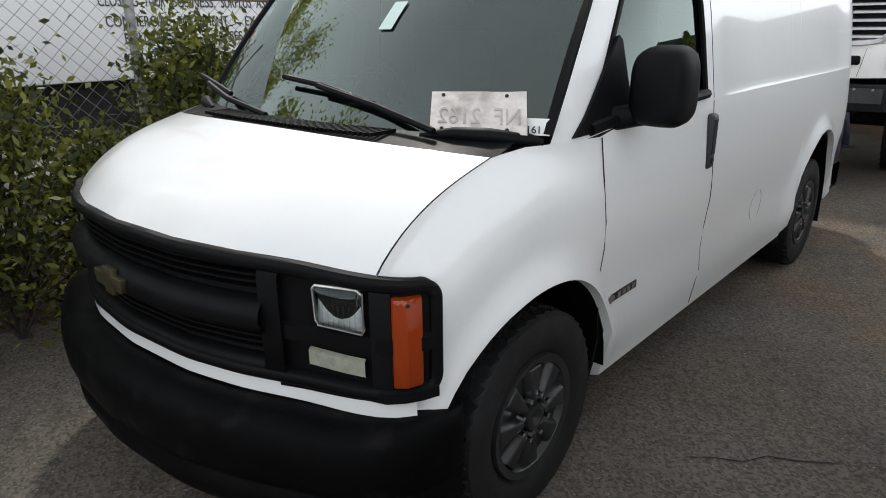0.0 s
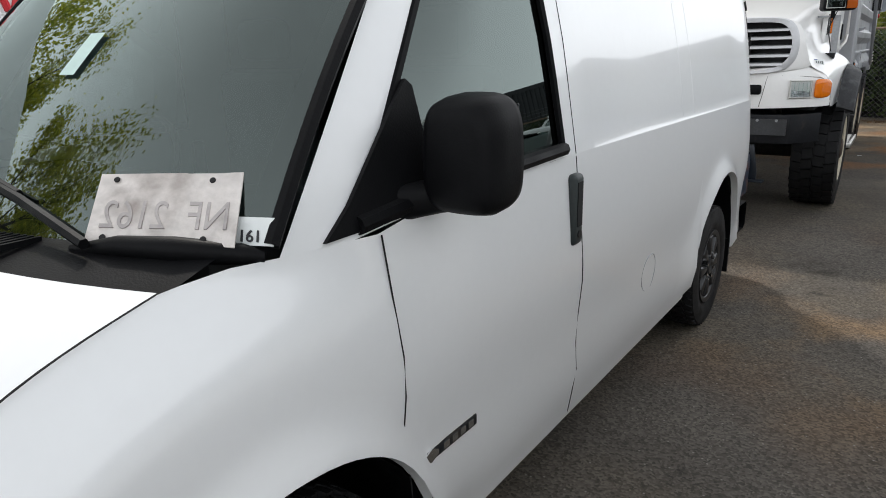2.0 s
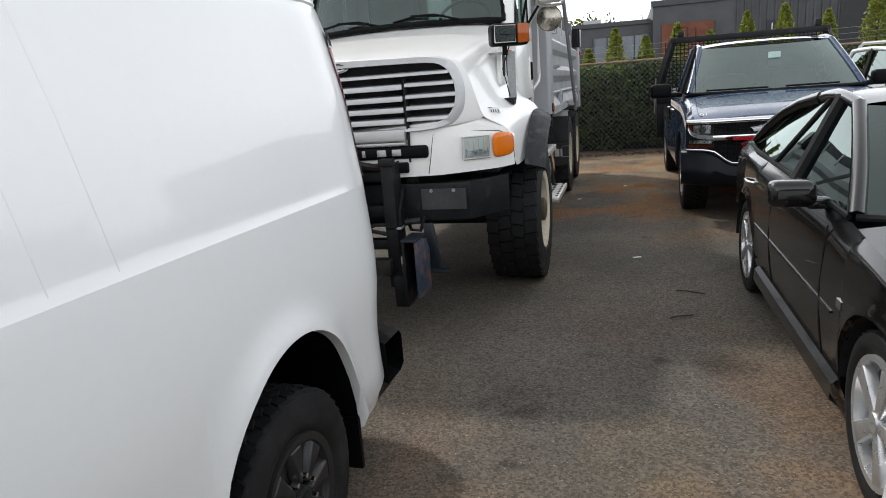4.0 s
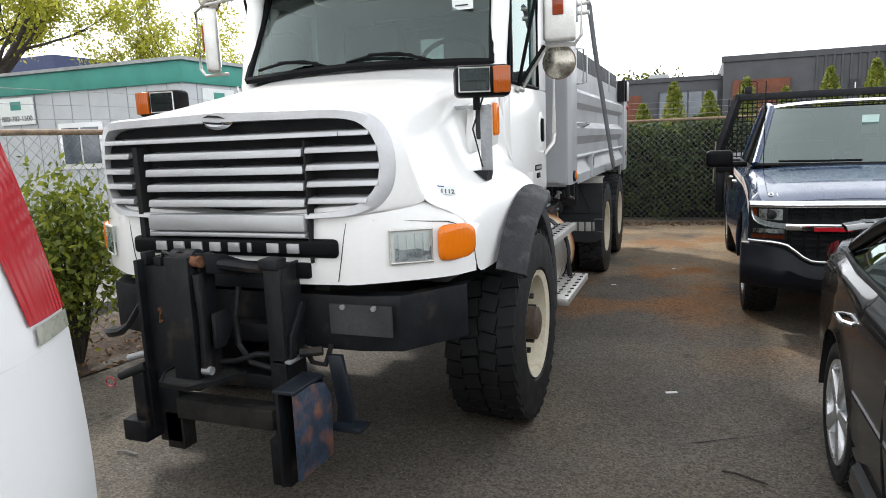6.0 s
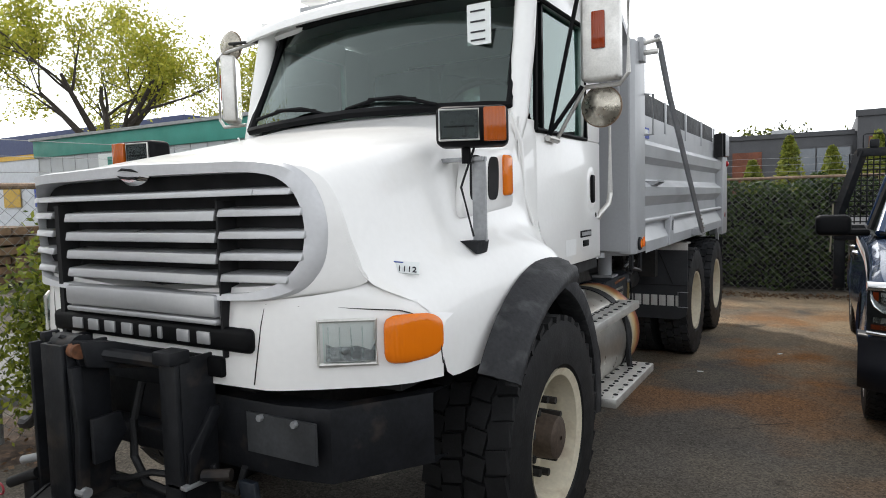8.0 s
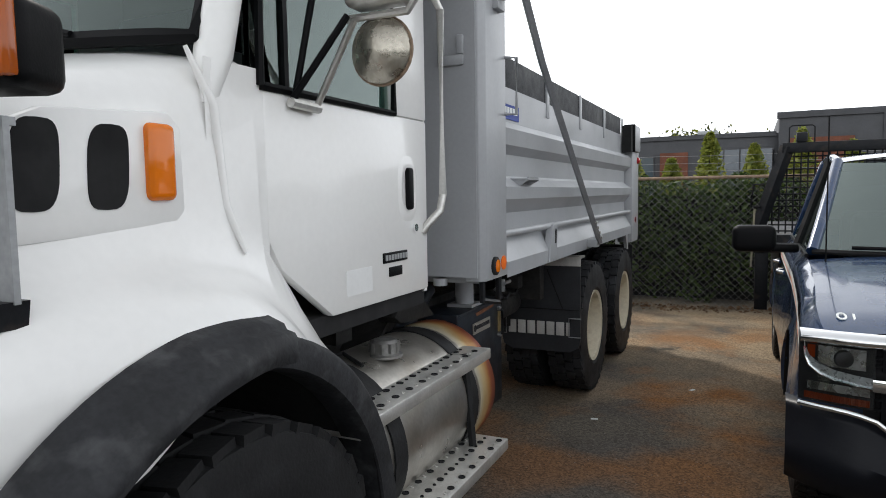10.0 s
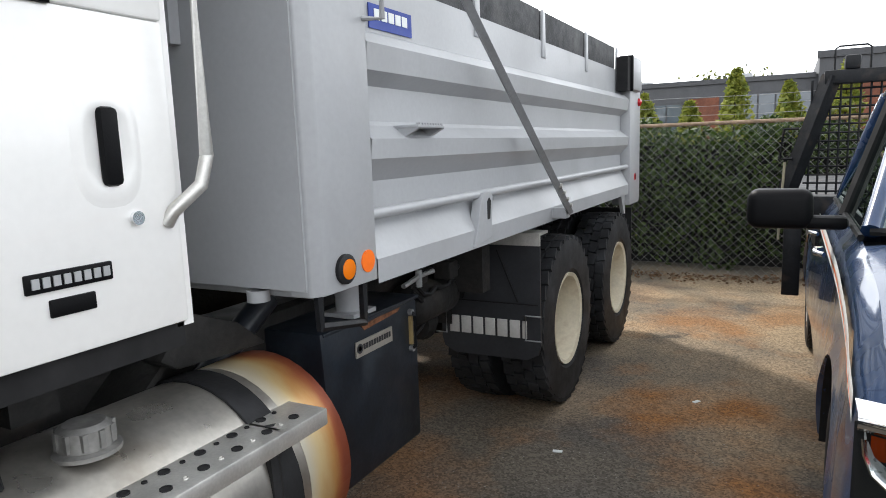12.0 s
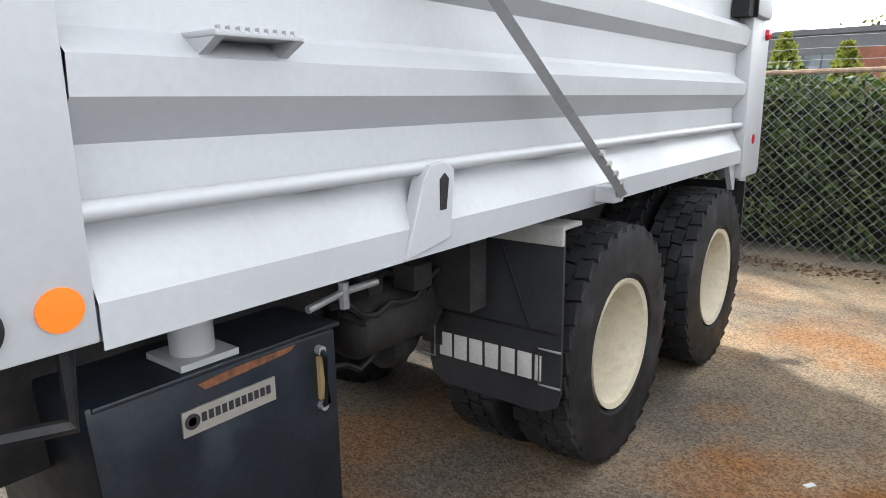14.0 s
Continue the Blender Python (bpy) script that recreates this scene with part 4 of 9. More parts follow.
EDGE = [bonnet(0.87, i / 20)[1:] for i in range(21)]
V_TOP = EDGE + [(0.16, 1.243), (0.25, 1.242), (0.48, 1.238), (0.62, 1.262), (1.365, 1.278), (4.42, 1.27)]
V_TOPX = [(-0.42, 0.874), (0.05, 0.874), (0.16, 0.912), (0.25, 0.938), (0.48, 0.976), (0.62, 0.98)]
ycols = sorted(set([-0.42, -0.39, -0.36, -0.33, -0.30, -0.27, -0.24] + [round(-0.36 + 0.04 * i, 3) for i in range(25)] + [0.64, 0.7, 0.85, 1.0, 1.2, 1.41, 1.7, 2.0, 2.4, 2.7, 2.88] +
                   [round(2.92 + 0.0385 * i, 4) for i in range(25)] + [3.92, 4.0, 4.05, 4.1, 4.16, 4.22, 4.28, 4.33, 4.38, 4.42]))
ROWS_T = [0, 0.012, 0.03, 0.09, 0.2, 0.32, 0.44, 0.55, 0.65, 0.75, 0.84, 0.91, 0.96, 1.0]


def van_side(sgn):
    rows = []
    for t in ROWS_T:
        row = []
        for y in ycols:
            zb, zt = van_bottom(y), curve(y, V_TOP)
            z = lerp(zb, zt, t)
            x = van_x(y, z)
            if y < 0.62:
                x -= max(0, van_x(y, zt) - curve(y, V_TOPX)) * smooth((t - 0.6) / 0.4) ** 1.2
            arch = min(abs(math.hypot(y - 0.15, z - 0.36) - 0.475), abs(math.hypot(y - V_R, (z - 0.36) / 1.22) - 0.455))
            x += 0.034 * smooth(1 - arch / 0.085) if y < 4.2 and z > 0.36 else 0
            if t == 0:
                x -= 0.035
            row.append((sgn * x, y, z))
        rows.append(row)
    part("side_panel", B().grid(rows), WHITE, VAN, "glossy white sheet metal", smooth=50)
    # arch liners
    for c, rr_, tall in ((0.15, 0.47, 1.0), (V_R, 0.45, 1.22)):
        ring = [[(sgn * (van_x(c, 0.7) - o), c + rr_ * math.cos(a), 0.36 + tall * rr_ * math.sin(a)) for a in [math.pi * i / 14 for i in range(15)]] for o in (0.0, 0.30)]
        part("arch_liner", B().grid(ring), PLASTIC, VAN)


WSX, WSY = 0.845, 0.82
U_ST = [(0.25, WSY), (0.33, WSY + 0.055), (0.42, WSY + 0.12), (0.62, 1.03), (0.85, 1.12), (1.1, 1.21), (1.36, 1.30), (1.40, 1.365), (1.42, 1.385), (1.58, 1.56), (1.615, 1.60), (2.0, 2.0), (2.62, 2.55), (2.635, 2.565), (2.66, 2.585), (2.675, 2.60), (2.80, 2.72), (2.815, 2.735), (2.84, 2.755), (2.855, 2.77), (3.2, 3.15), (3.6, 3.55),
        (3.93, 3.84), (3.965, 3.88), (4.05, 3.97), (4.14, 4.03), (4.22, 4.09), (4.29, 4.14), (4.35, 4.18), (4.39, 4.21), (4.42, 4.23)]
V_V = [0, 0.025, 0.06, 0.2, 0.35, 0.5, 0.65, 0.78, 0.86, 0.92, 0.97, 1.0]


def van_upper(sgn):
    rows, skip = [], set()
    for a, v in enumerate(V_V):
        row = []
        for j, (yb, yt) in enumerate(U_ST):
            y = lerp(yb, yt, v)
            z = lerp(curve(yb, V_TOP), 1.97, v)
            x = van_x(y, z)
            if yb < 0.62:
                x = lerp(curve(yb, V_TOPX), curve(1.97, S_PTS) + 0.005 - (0.02 if j == 0 else 0.0), v ** 1.1)
            if 1.6 < yb < 3.95 and 0 < a < 9:
                x -= 0.006
            row.append((sgn * x, y, z))
            if 2 <= j < 6 and 1 <= a < 8:
                skip.add((a, j))
        rows.append(row)
    part("upper_side", B().grid(rows, skip), WHITE, VAN, "white sheet metal with stamped panel", smooth=30)
    glass = [[(sgn * (abs(rows[a][j][0]) - 0.012), rows[a][j][1], rows[a][j][2]) for j in range(2, 7)] for a in range(1, 9)]
    w = part("door_window", B().grid(glass), DARKG, VAN, "dark tinted door glass", smooth=60)
    edge = [rows[1][j] for j in range(2, 7)] + [rows[a][6] for a in range(2, 9)] + [rows[8][j] for j in range(5, 1, -1)] + [rows[a][2] for a in range(7, 1, -1)]
    part("window_seal", B().tube([(sgn * (abs(p[0]) - 0.002), p[1], p[2]) for p in edge + [edge[0], edge[1]]], 0.012, 6), PLASTIC, w)
    part("sill_seal", B().tube([(sgn * (abs(rows[1][j][0]) + 0.002), rows[1][j][1], rows[1][j][2] + 0.008) for j in range(2, 7)], 0.021, 8), PLASTIC, w)
    sail = [(sgn * (lerp(curve(y - 0.52 * (z - 1.25), V_TOPX), 0.855, max(0, (z - 1.25) / 0.72) ** 1.1) + 0.010), y, z) for y, z in ((0.345, 1.249), (0.66, 1.262), (0.685, 1.30), (0.655, 1.53), (0.635, 1.545), (0.415, 1.31))]
    part("sail_panel", B().add(sail, [(0, 1, 2, 3, 4, 5)]), PLASTIC, VAN, thick=0.012)
    return rows


for sgn in (1, -1):
    van_side(sgn)
VUP = van_upper(1)
van_upper(-1)

for j in (13, 17):
    part("panel_groove", B().tube([(VUP[a][j][0] - 0.0008, VUP[a][j][1], VUP[a][j][2]) for a in range(1, 10)], 0.002, 5), WHITE, VAN)

# seams of doors and panels, as narrow dark gaps
def seam(pts, r_=0.0035):
    part("panel_gap", B().tube(pts, r_, 5), BLACK, VAN)


seam([(van_x(0.5, z) + 0.0005, 0.485 + 0.035 * smooth((1.24 - z) / 0.35), z) for z in (1.236, 1.1, 0.95, 0.85, 0.75)], 0.0022)
seam([(van_x(0.52, z) + 0.001, 0.52 + 0.03 * smooth((0.75 - z) / 0.15) , z) for z in (0.75, 0.68, 0.6, 0.5, 0.4, 0.32)], 0.0024)
seam([(VUP[a][8][0] + 0.0005, VUP[a][8][1] + 0.025, VUP[a][8][2]) for a in range(12)], 0.0015)
seam([(van_x(1.45, z) + 0.001, 1.445 + 0.05 * smooth((1.27 - z) / 0.6), z) for z in (1.27, 1.2, 1.1, 1.0, 0.9, 0.84, 0.76, 0.68, 0.6, 0.5, 0.4, 0.32)], 0.0016)

# bonnet
rows = []
for i in range(15):
    t = i / 14
    row = [bonnet(-0.87 + 1.74 * j / 24, t) for j in range(25)]
    rows.append(row)
part("bonnet", B().grid(rows), WHITE, VAN, "white bonnet", smooth=60)
seam([(0.872, rows[i][-1][1], rows[i][-1][2] - 0.0015) for i in range(15)], 0.0028)
seam([(-0.872, rows[i][0][1], rows[i][0][2] - 0.0015) for i in range(15)], 0.0028)
# cowl with louvres
def glass_base(x):
    return lerp(0.0, 0.235, (abs(x) / 0.93) ** 2.6)


cow = [[(x, lerp(lerp(-0.14, 0.04, (abs(x) / 0.87) ** 3), glass_base(x), t), lerp(lerp(1.252, 1.215, (abs(x) / 0.87) ** 2.5), 1.268, t)) for x in [-0.875 + 1.75 * j / 30 for j in range(31)]] for t in (0, 0.3, 0.6, 1)]
cowl = part("cowl", B().grid(cow), PLASTIC, VAN, "black plastic cowl", smooth=60)
for i in range(46):
    x = -0.42 + 0.92 * i / 45
    y0, y1 = lerp(-0.13, 0.04, (abs(x) / 0.87) ** 3) + 0.02, glass_base(x) - 0.01
    part("louvre", B().box(x - 0.004, x + 0.004, y0, y1, 1.262, 1.274), PLASTIC, cowl)
for sx in (1, -1):
    part("cowl_corner", B().tube([(sx * 0.60, 0.045, 1.262), (sx * 0.70, 0.08, 1.272), (sx * 0.80, 0.13, 1.268), (sx * 0.90, 0.20, 1.256), (sx * 0.93, 0.225, 1.25)], 0.03, 10, [0.008, 0.02, 0.024, 0.02, 0.01]), PLASTIC, cowl, smooth=60)
# windscreen
ws = []
for i in range(11):
    t = i / 10
    ws.append([(x * lerp(0.93, 0.825, t), lerp(glass_base(x * 0.93), lerp(0.70, WSY, abs(x) ** 2.5), t) - 0.03 * math.sin(math.pi * t), lerp(1.268, 1.955, t)) for x in [-1 + 2 * j / 20 for j in range(21)]])
wind = part("windscreen", B().grid(ws), GLASS, VAN, "tinted windscreen", smooth=60)
frit = B()
for a, b_ in ((0, 1), (-1, -2)):
    frit.grid([[(p[a][0], p[a][1] + 0.004, p[a][2] + 0.003), (lerp(p[a][0], p[b_][0], 0.55), lerp(p[a][1], p[b_][1], 0.55) + 0.004, p[a][2] + 0.003)] for p in ws])
part("frit_band", frit, BLACK, wind)
for a in (0, -1):
    part("windscreen_seal", B().tube([(p[a][0] * 1.005, p[a][1] + 0.003, p[a][2]) for p in ws], 0.016, 6), PLASTIC, wind)
lab = [Vector(ws[i][j]) - Vector((0, 0.006, -0.004)) for i, j in ((4, 12), (4, 13), (5, 13), (6, 13), (6, 12), (5, 12))]
mid_ = sum(lab, Vector()) / 6
part("label_sticker", B().add([tuple(mid_ + (q - mid_) * 0.68) for q in lab], [(0, 1, 2, 5), (5, 2, 3, 4)]), PAPERG, wind, "pale green stock label")
# roof
rf = []
for i in range(13):
    t = i / 12
    row = []
    for j in range(17):
        u = -1 + 2 * j / 16
        y0 = lerp(0.70, WSY, abs(u) ** 2.5)
        y = lerp(y0, 4.23, t)
        edge = curve(1.97, S_PTS) - (0.03 * (1 - t) ** 8) - (0 if y < 3.97 else 0.18 * ((y - 3.97) / 0.45) ** 2)
        row.append((u * edge, y, lerp(1.955, 1.97, min(1, t * 6)) + 0.10 * (1 - abs(u) ** 3) * smooth(t * 5 + 0.15) * (1 - 0.3 * smooth((t - 0.9) * 10))))
    rf.append(row)
part("roof", B().grid(rf), WHITE, VAN, "white roof", smooth=60)
for sgn in (1, -1):
    part("drip_rail", B().tube([(sgn * (abs(VUP[-1][j][0]) + 0.008), VUP[-1][j][1], 1.962) for j in range(0, 30, 2)], 0.014, 6), WHITE, VAN)
# rear
hinge = [[(u * (van_x(4.42, 1.0) if z < 1.27 else lerp(van_x(4.42, 1.27), van_x(4.23, 1.97), (z - 1.27) / 0.7)), 4.42 if z < 1.27 else lerp(4.42, 4.23, (z - 1.27) / 0.7), z) for u in [-1 + 0.1 * j for j in range(21)]] for z in (0.45, 0.8, 1.27, 1.5, 1.75, 1.97, 2.03)]
part("rear_doors", B().grid(hinge), WHITE, VAN, "white rear doors", smooth=60)
for sgn in (1, -1):
    tl = B().grid([[(sgn * (van_x(y - 0.27 * max(0, z - 1.27), z) + 0.006), y - 0.27 * max(0, z - 1.27) , z) for y in (4.27, 4.32, 4.36, 4.40, 4.425)] for z in (1.33, 1.42, 1.52, 1.62, 1.72, 1.80)])
    t_ = part("tail_lamp", tl, RED, VAN, "tall red tail lamp", smooth=60)
    part("reverse_lens", B().grid([[(sgn * (van_x(y - 0.01, z) + 0.008), y - 0.01, z) for y in (4.28, 4.32, 4.40, 4.42)] for z in (1.285, 1.325)]), FOGGY, t_)
    part("lamp_cap", B().grid([[(sgn * (van_x(y - 0.15, z) + 0.012), y - 0.15, z) for y in (4.27, 4.32, 4.38, 4.42)] for z in (1.805, 1.83, 1.86)]), PLASTIC, t_)
rb = [[(x * 0.965, 4.57 - 0.14 * (abs(x) / 0.98) ** 6 + o, z) for x in [-0.98 + 0.098 * j for j in range(21)]] for z, o in ((0.36, -0.05), (0.38, 0), (0.52, 0), (0.55, -0.03), (0.55, -0.2), (0.36, -0.2), (0.36, -0.05))]
part("rear_bumper", B().grid(rb), PLASTIC, VAN, "black rear bumper", smooth=50)
part("mud_guard", B().box(0.83, 0.98, V_R + 0.44, V_R + 0.46, 0.2, 0.42), PLASTIC, VAN)
part("floor_pan", B().box(-0.9, 0.9, -0.3, 4.35, 0.30, 0.36), FRAME, VAN)
part("bulkhead", B().box(-0.85, 0.85, 1.55, 1.57, 0.36, 1.9), DASH, VAN)
for y in (V_F, V_R):
    part("axle", B().cyl((-0.85, y, 0.36), (0.85, y, 0.36), 0.05), FRAME, VAN)
    for sgn in (1, -1):
        wheel(VAN, (sgn * 0.865, y, 0.362), 0.362, 0.235, 0.215, "van", sgn, "fine")

# grille, lamps and front bumper, laid out along the curve of the nose: s is the way along it from the middle
NOSE_S = [0.0]
for (x0_, y0_), (x1_, y1_) in zip(NOSE, NOSE[1:]):
    NOSE_S.append(NOSE_S[-1] + math.hypot(x1_ - x0_, y1_ - y0_))


def nose_raw(s_):
    a = abs(s_)
    return Vector((math.copysign(curve(a, list(zip(NOSE_S, [p[0] for p in NOSE]))), s_), curve(a, list(zip(NOSE_S, [p[1] for p in NOSE]))), 0))


def nose_soft(s_):
    return sum((nose_raw(s_ + d) * w for d, w in ((-0.06, 1), (-0.03, 2), (0, 3), (0.03, 2), (0.06, 1))), Vector()) / 9


def ns(s_, z, o=0.0):
    """A point on the nose, o metres proud of it."""
    d = (nose_soft(s_ + 0.01) - nose_soft(s_ - 0.01)).normalized()
    q = nose_soft(s_) + Vector((d.y, -d.x, 0)) * o
    return (q.x, q.y, z)


def nose_band(s0, s1, prof, n=41):
    """A moulding along the nose from s0 to s1; prof of (z, proud)."""
    return B().grid([[ns(lerp(s0, s1, i / (n - 1)), z, o) for i in range(n)] for z, o in prof])


z_lip = lambda s_: 1.040 - 0.054 * (abs(s_) / 1.06) ** 2.4
z_sill = lambda s_: 0.676 - 0.020 * (abs(s_) / 1.06) ** 2
peri = [lerp(-1.02, 1.02, k / 48) for k in range(49)]
rim_pts = [(a, z_lip(a)) for a in peri]
rim_pts += [(1.03 + 0.062 * math.sin(radians(q)), z_lip(1.02) - 0.062 + 0.062 * math.cos(radians(q))) for q in range(10, 91, 10)]
rim_pts += [(1.092, 0.86), (1.092, 0.80), (1.092, 0.74)]
rim_pts += [(1.03 + 0.062 * math.cos(radians(q)), z_sill(1.02) + 0.062 - 0.062 * math.sin(radians(q))) for q in range(0, 81, 10)]
rim_pts += [(-a, z_sill(a)) for a in peri]
rim_pts += [(-a, z) for a, z in rim_pts[49:69]][::-1]
fr_rows = []
for k, (a, z) in enumerate(rim_pts):
    (a0, z0_), (a1, z1_) = rim_pts[k - 1], rim_pts[(k + 1) % len(rim_pts)]
    d = Vector((a1 - a0, z1_ - z0_)).normalized()
    inw = Vector((d.y, -d.x))
    fr_rows.append([ns(a + inw.x * e, z + inw.y * e, o) for e, o in ((0.0, -0.012), (0.0, 0.012), (0.008, 0.020), (0.028, 0.021), (0.036, 0.014), (0.040, -0.02))])
fr_rows.append(fr_rows[0])
GR = part("grille_frame", B().grid(fr_rows), PLASTIC, VAN, "black plastic grille surround", smooth=45)
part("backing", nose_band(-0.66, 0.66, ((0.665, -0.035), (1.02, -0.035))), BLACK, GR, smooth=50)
part("centre_bar", nose_band(-0.60, 0.60, [(0.857 + 0.052 * math.sin(a), -0.03 + 0.075 * math.cos(a) ** 0.7) for a in [radians(-85 + 17 * k) for k in range(11)]]), PLASTIC, GR, "broad rounded black bar", smooth=60)
part("lower_bar", nose_band(-0.60, 0.60, [(0.705 + 0.028 * math.sin(a), -0.03 + 0.045 * math.cos(a) ** 0.7) for a in [radians(-85 + 17 * k) for k in range(11)]]), PLASTIC, GR, smooth=60)
for z in (0.925, 0.945, 0.965, 0.985, 0.752, 0.770, 0.788):
    part("grille_bar", nose_band(-0.60, 0.60, ((z, -0.03), (z, -0.004), (z + 0.007, -0.004), (z + 0.007, -0.03)), 25), PLASTIC, GR)
HLR = M("lamp_bowl", (0.80, 0.81, 0.82), 0.35, 0.08, var=0.12, scale=30, bump=0.35, fine=45)
for sgn in (1, -1):
    part("upright", nose_band(sgn * 0.59, sgn * 0.65, ((0.68, 0.0), (0.70, 0.016), (0.97, 0.018), (1.01, 0.0)), 7), PLASTIC, GR, smooth=50)
    part("lamp_panel", B().grid([[ns(sgn * a, min(z, z_lip(a) - 0.012), o + 0.014 * smooth((a - 0.89) / 0.04)) for a in [0.63 + 0.044 * k for k in range(11)]] for z, o in ((0.66, 0.012), (0.69, 0.012), (0.703, -0.012), (0.79, -0.010), (0.80, 0.008), (0.838, 0.008), (0.846, -0.006), (0.978, -0.006), (1.0, 0.012), (1.02, 0.012))]), PLASTIC, GR, smooth=30)
    part("lamp_pillar", nose_band(sgn * 0.905, sgn * 0.955, ((0.68, 0.0), (0.70, 0.014), (0.96, 0.014), (0.985, 0.0)), 5), PLASTIC, GR, smooth=30)
    box_ = [(0.750, 0.957), (0.758, 0.966), (0.872, 0.966), (0.884, 0.956), (0.888, 0.862), (0.882, 0.848), (0.764, 0.858), (0.754, 0.868)]
    cz_ = (0.82, 0.91)
    rings_ = [[ns(sgn * lerp(cz_[0], a, g), lerp(cz_[1], z, g), o) for a, z in box_] for g, o in ((1.0, -0.01), (1.0, 0.010), (0.94, 0.016), (0.5, 0.021), (0.02, 0.022))]
    hl = part("headlamp", B().rings(rings_, False), LAMPGL, VAN, "clear ribbed headlamp", smooth=50)
    part("reflector", B().grid([[ns(sgn * lerp(0.756, 0.884, k / 6), z, o - 0.012 * math.cos((k - 3) * 0.5)) for k in range(7)] for z, o in ((0.853, 0.009), (0.875, 0.006), (0.90, 0.0), (0.93, -0.006), (0.962, -0.012))]), HLR, hl, smooth=60)
    part("bezel", B().tube([ns(sgn * a, z, 0.008) for a, z in box_ + box_[:1]], 0.0045, 6), ALU, hl)
    for k in range(8):
        part("lens_rib", B().tube([ns(sgn * (0.768 + 0.0145 * k), z, 0.019) for z in (0.862, 0.90, 0.925)], 0.0016, 4), LAMPGL, hl)
    part("turn_lamp", B().grid([[ns(sgn * a, lerp(z, z - 0.012, (a - 0.72) / 0.16), o) for a in (0.722, 0.73, 0.78, 0.83, 0.875, 0.884)] for z, o in ((0.732, -0.006), (0.737, 0.006), (0.779, 0.006), (0.784, -0.006))]), FOGGY, VAN, "clouded lower lamp", smooth=40)
    am = part("side_marker", B().grid([[ns(sgn * a, z, o * g) for z, g in ((0.699, 0.0), (0.703, 0.8), (0.715, 1.0), (0.935, 1.0), (0.947, 0.8), (0.952, 0.0))] for a, o in ((0.955, 0.002), (0.958, 0.020), (0.964, 0.026), (0.992, 0.032), (0.996, 0.029), (1.024, 0.024), (1.031, 0.018), (1.034, 0.002))]), AMBERD, VAN, "dull amber corner lamp", smooth=40)
    part("screw", B().cyl(ns(sgn * 0.993, 0.936, 0.03), ns(sgn * 0.993, 0.936, 0.036), 0.006, n=8), CHROME, am)
em = part("emblem", B().prism([(-0.085, 0.835), (-0.03, 0.835), (-0.03, 0.815), (0.03, 0.815), (0.03, 0.835), (0.085, 0.835), (0.095, 0.88), (0.035, 0.88), (0.035, 0.90), (-0.035, 0.90), (-0.035, 0.88), (-0.095, 0.88)], "y", -0.712, -0.69),
          M("worn_gold", (0.05, 0.04, 0.015), 0.55, 0.3, stain=(0.012, 0.012, 0.012), amount=0.85, size=25), VAN, "worn gold emblem", bevel=0.004)
part("valance", B().grid([[ns(a, lerp(z_sill(a) + 0.004, 0.632 - 0.030 * (abs(a) / 1.02) ** 2, f), o) for a in [-1.014 + 0.0507 * k for k in range(41)]] for f, o in ((0, -0.004), (0.03, 0.009), (0.9, 0.012), (1, -0.01))]), WHITE, VAN, "white strip under the grille", smooth=50)
bp = []
for z, o in ((0.604, -0.03), (0.607, 0.03), (0.604, 0.075), (0.590, 0.108), (0.565, 0.128), (0.51, 0.138), (0.455, 0.135), (0.425, 0.122), (0.405, 0.098), (0.39, 0.10), (0.375, 0.115), (0.33, 0.112), (0.285, 0.085), (0.262, 0.03), (0.26, -0.06)):
    row = []
    for k in range(61):
        a = -1.165 + 2.33 * k / 60
        e = abs(a)
        g = (1 - 0.62 * smooth((e - 0.80) / 0.30)) * math.sqrt(max(0.0, 1 - max(0.0, (e - 1.08) / 0.086) ** 2))
        row.append(ns(a, lerp(z, 0.46, 0.10 * smooth((e - 1.05) / 0.11)) + 0.022 * (1 - (a / 1.1) ** 2) * (z > 0.45), o * g if o > 0 else o))
    bp.append(row)
bump = part("front_bumper", B().grid(bp), BUMPER, VAN, "thick black plastic bumper", smooth=60)
part("air_dam", nose_band(-0.95, 0.95, ((0.20, 0.01), (0.31, 0.02))), BUMPER, VAN, smooth=50)

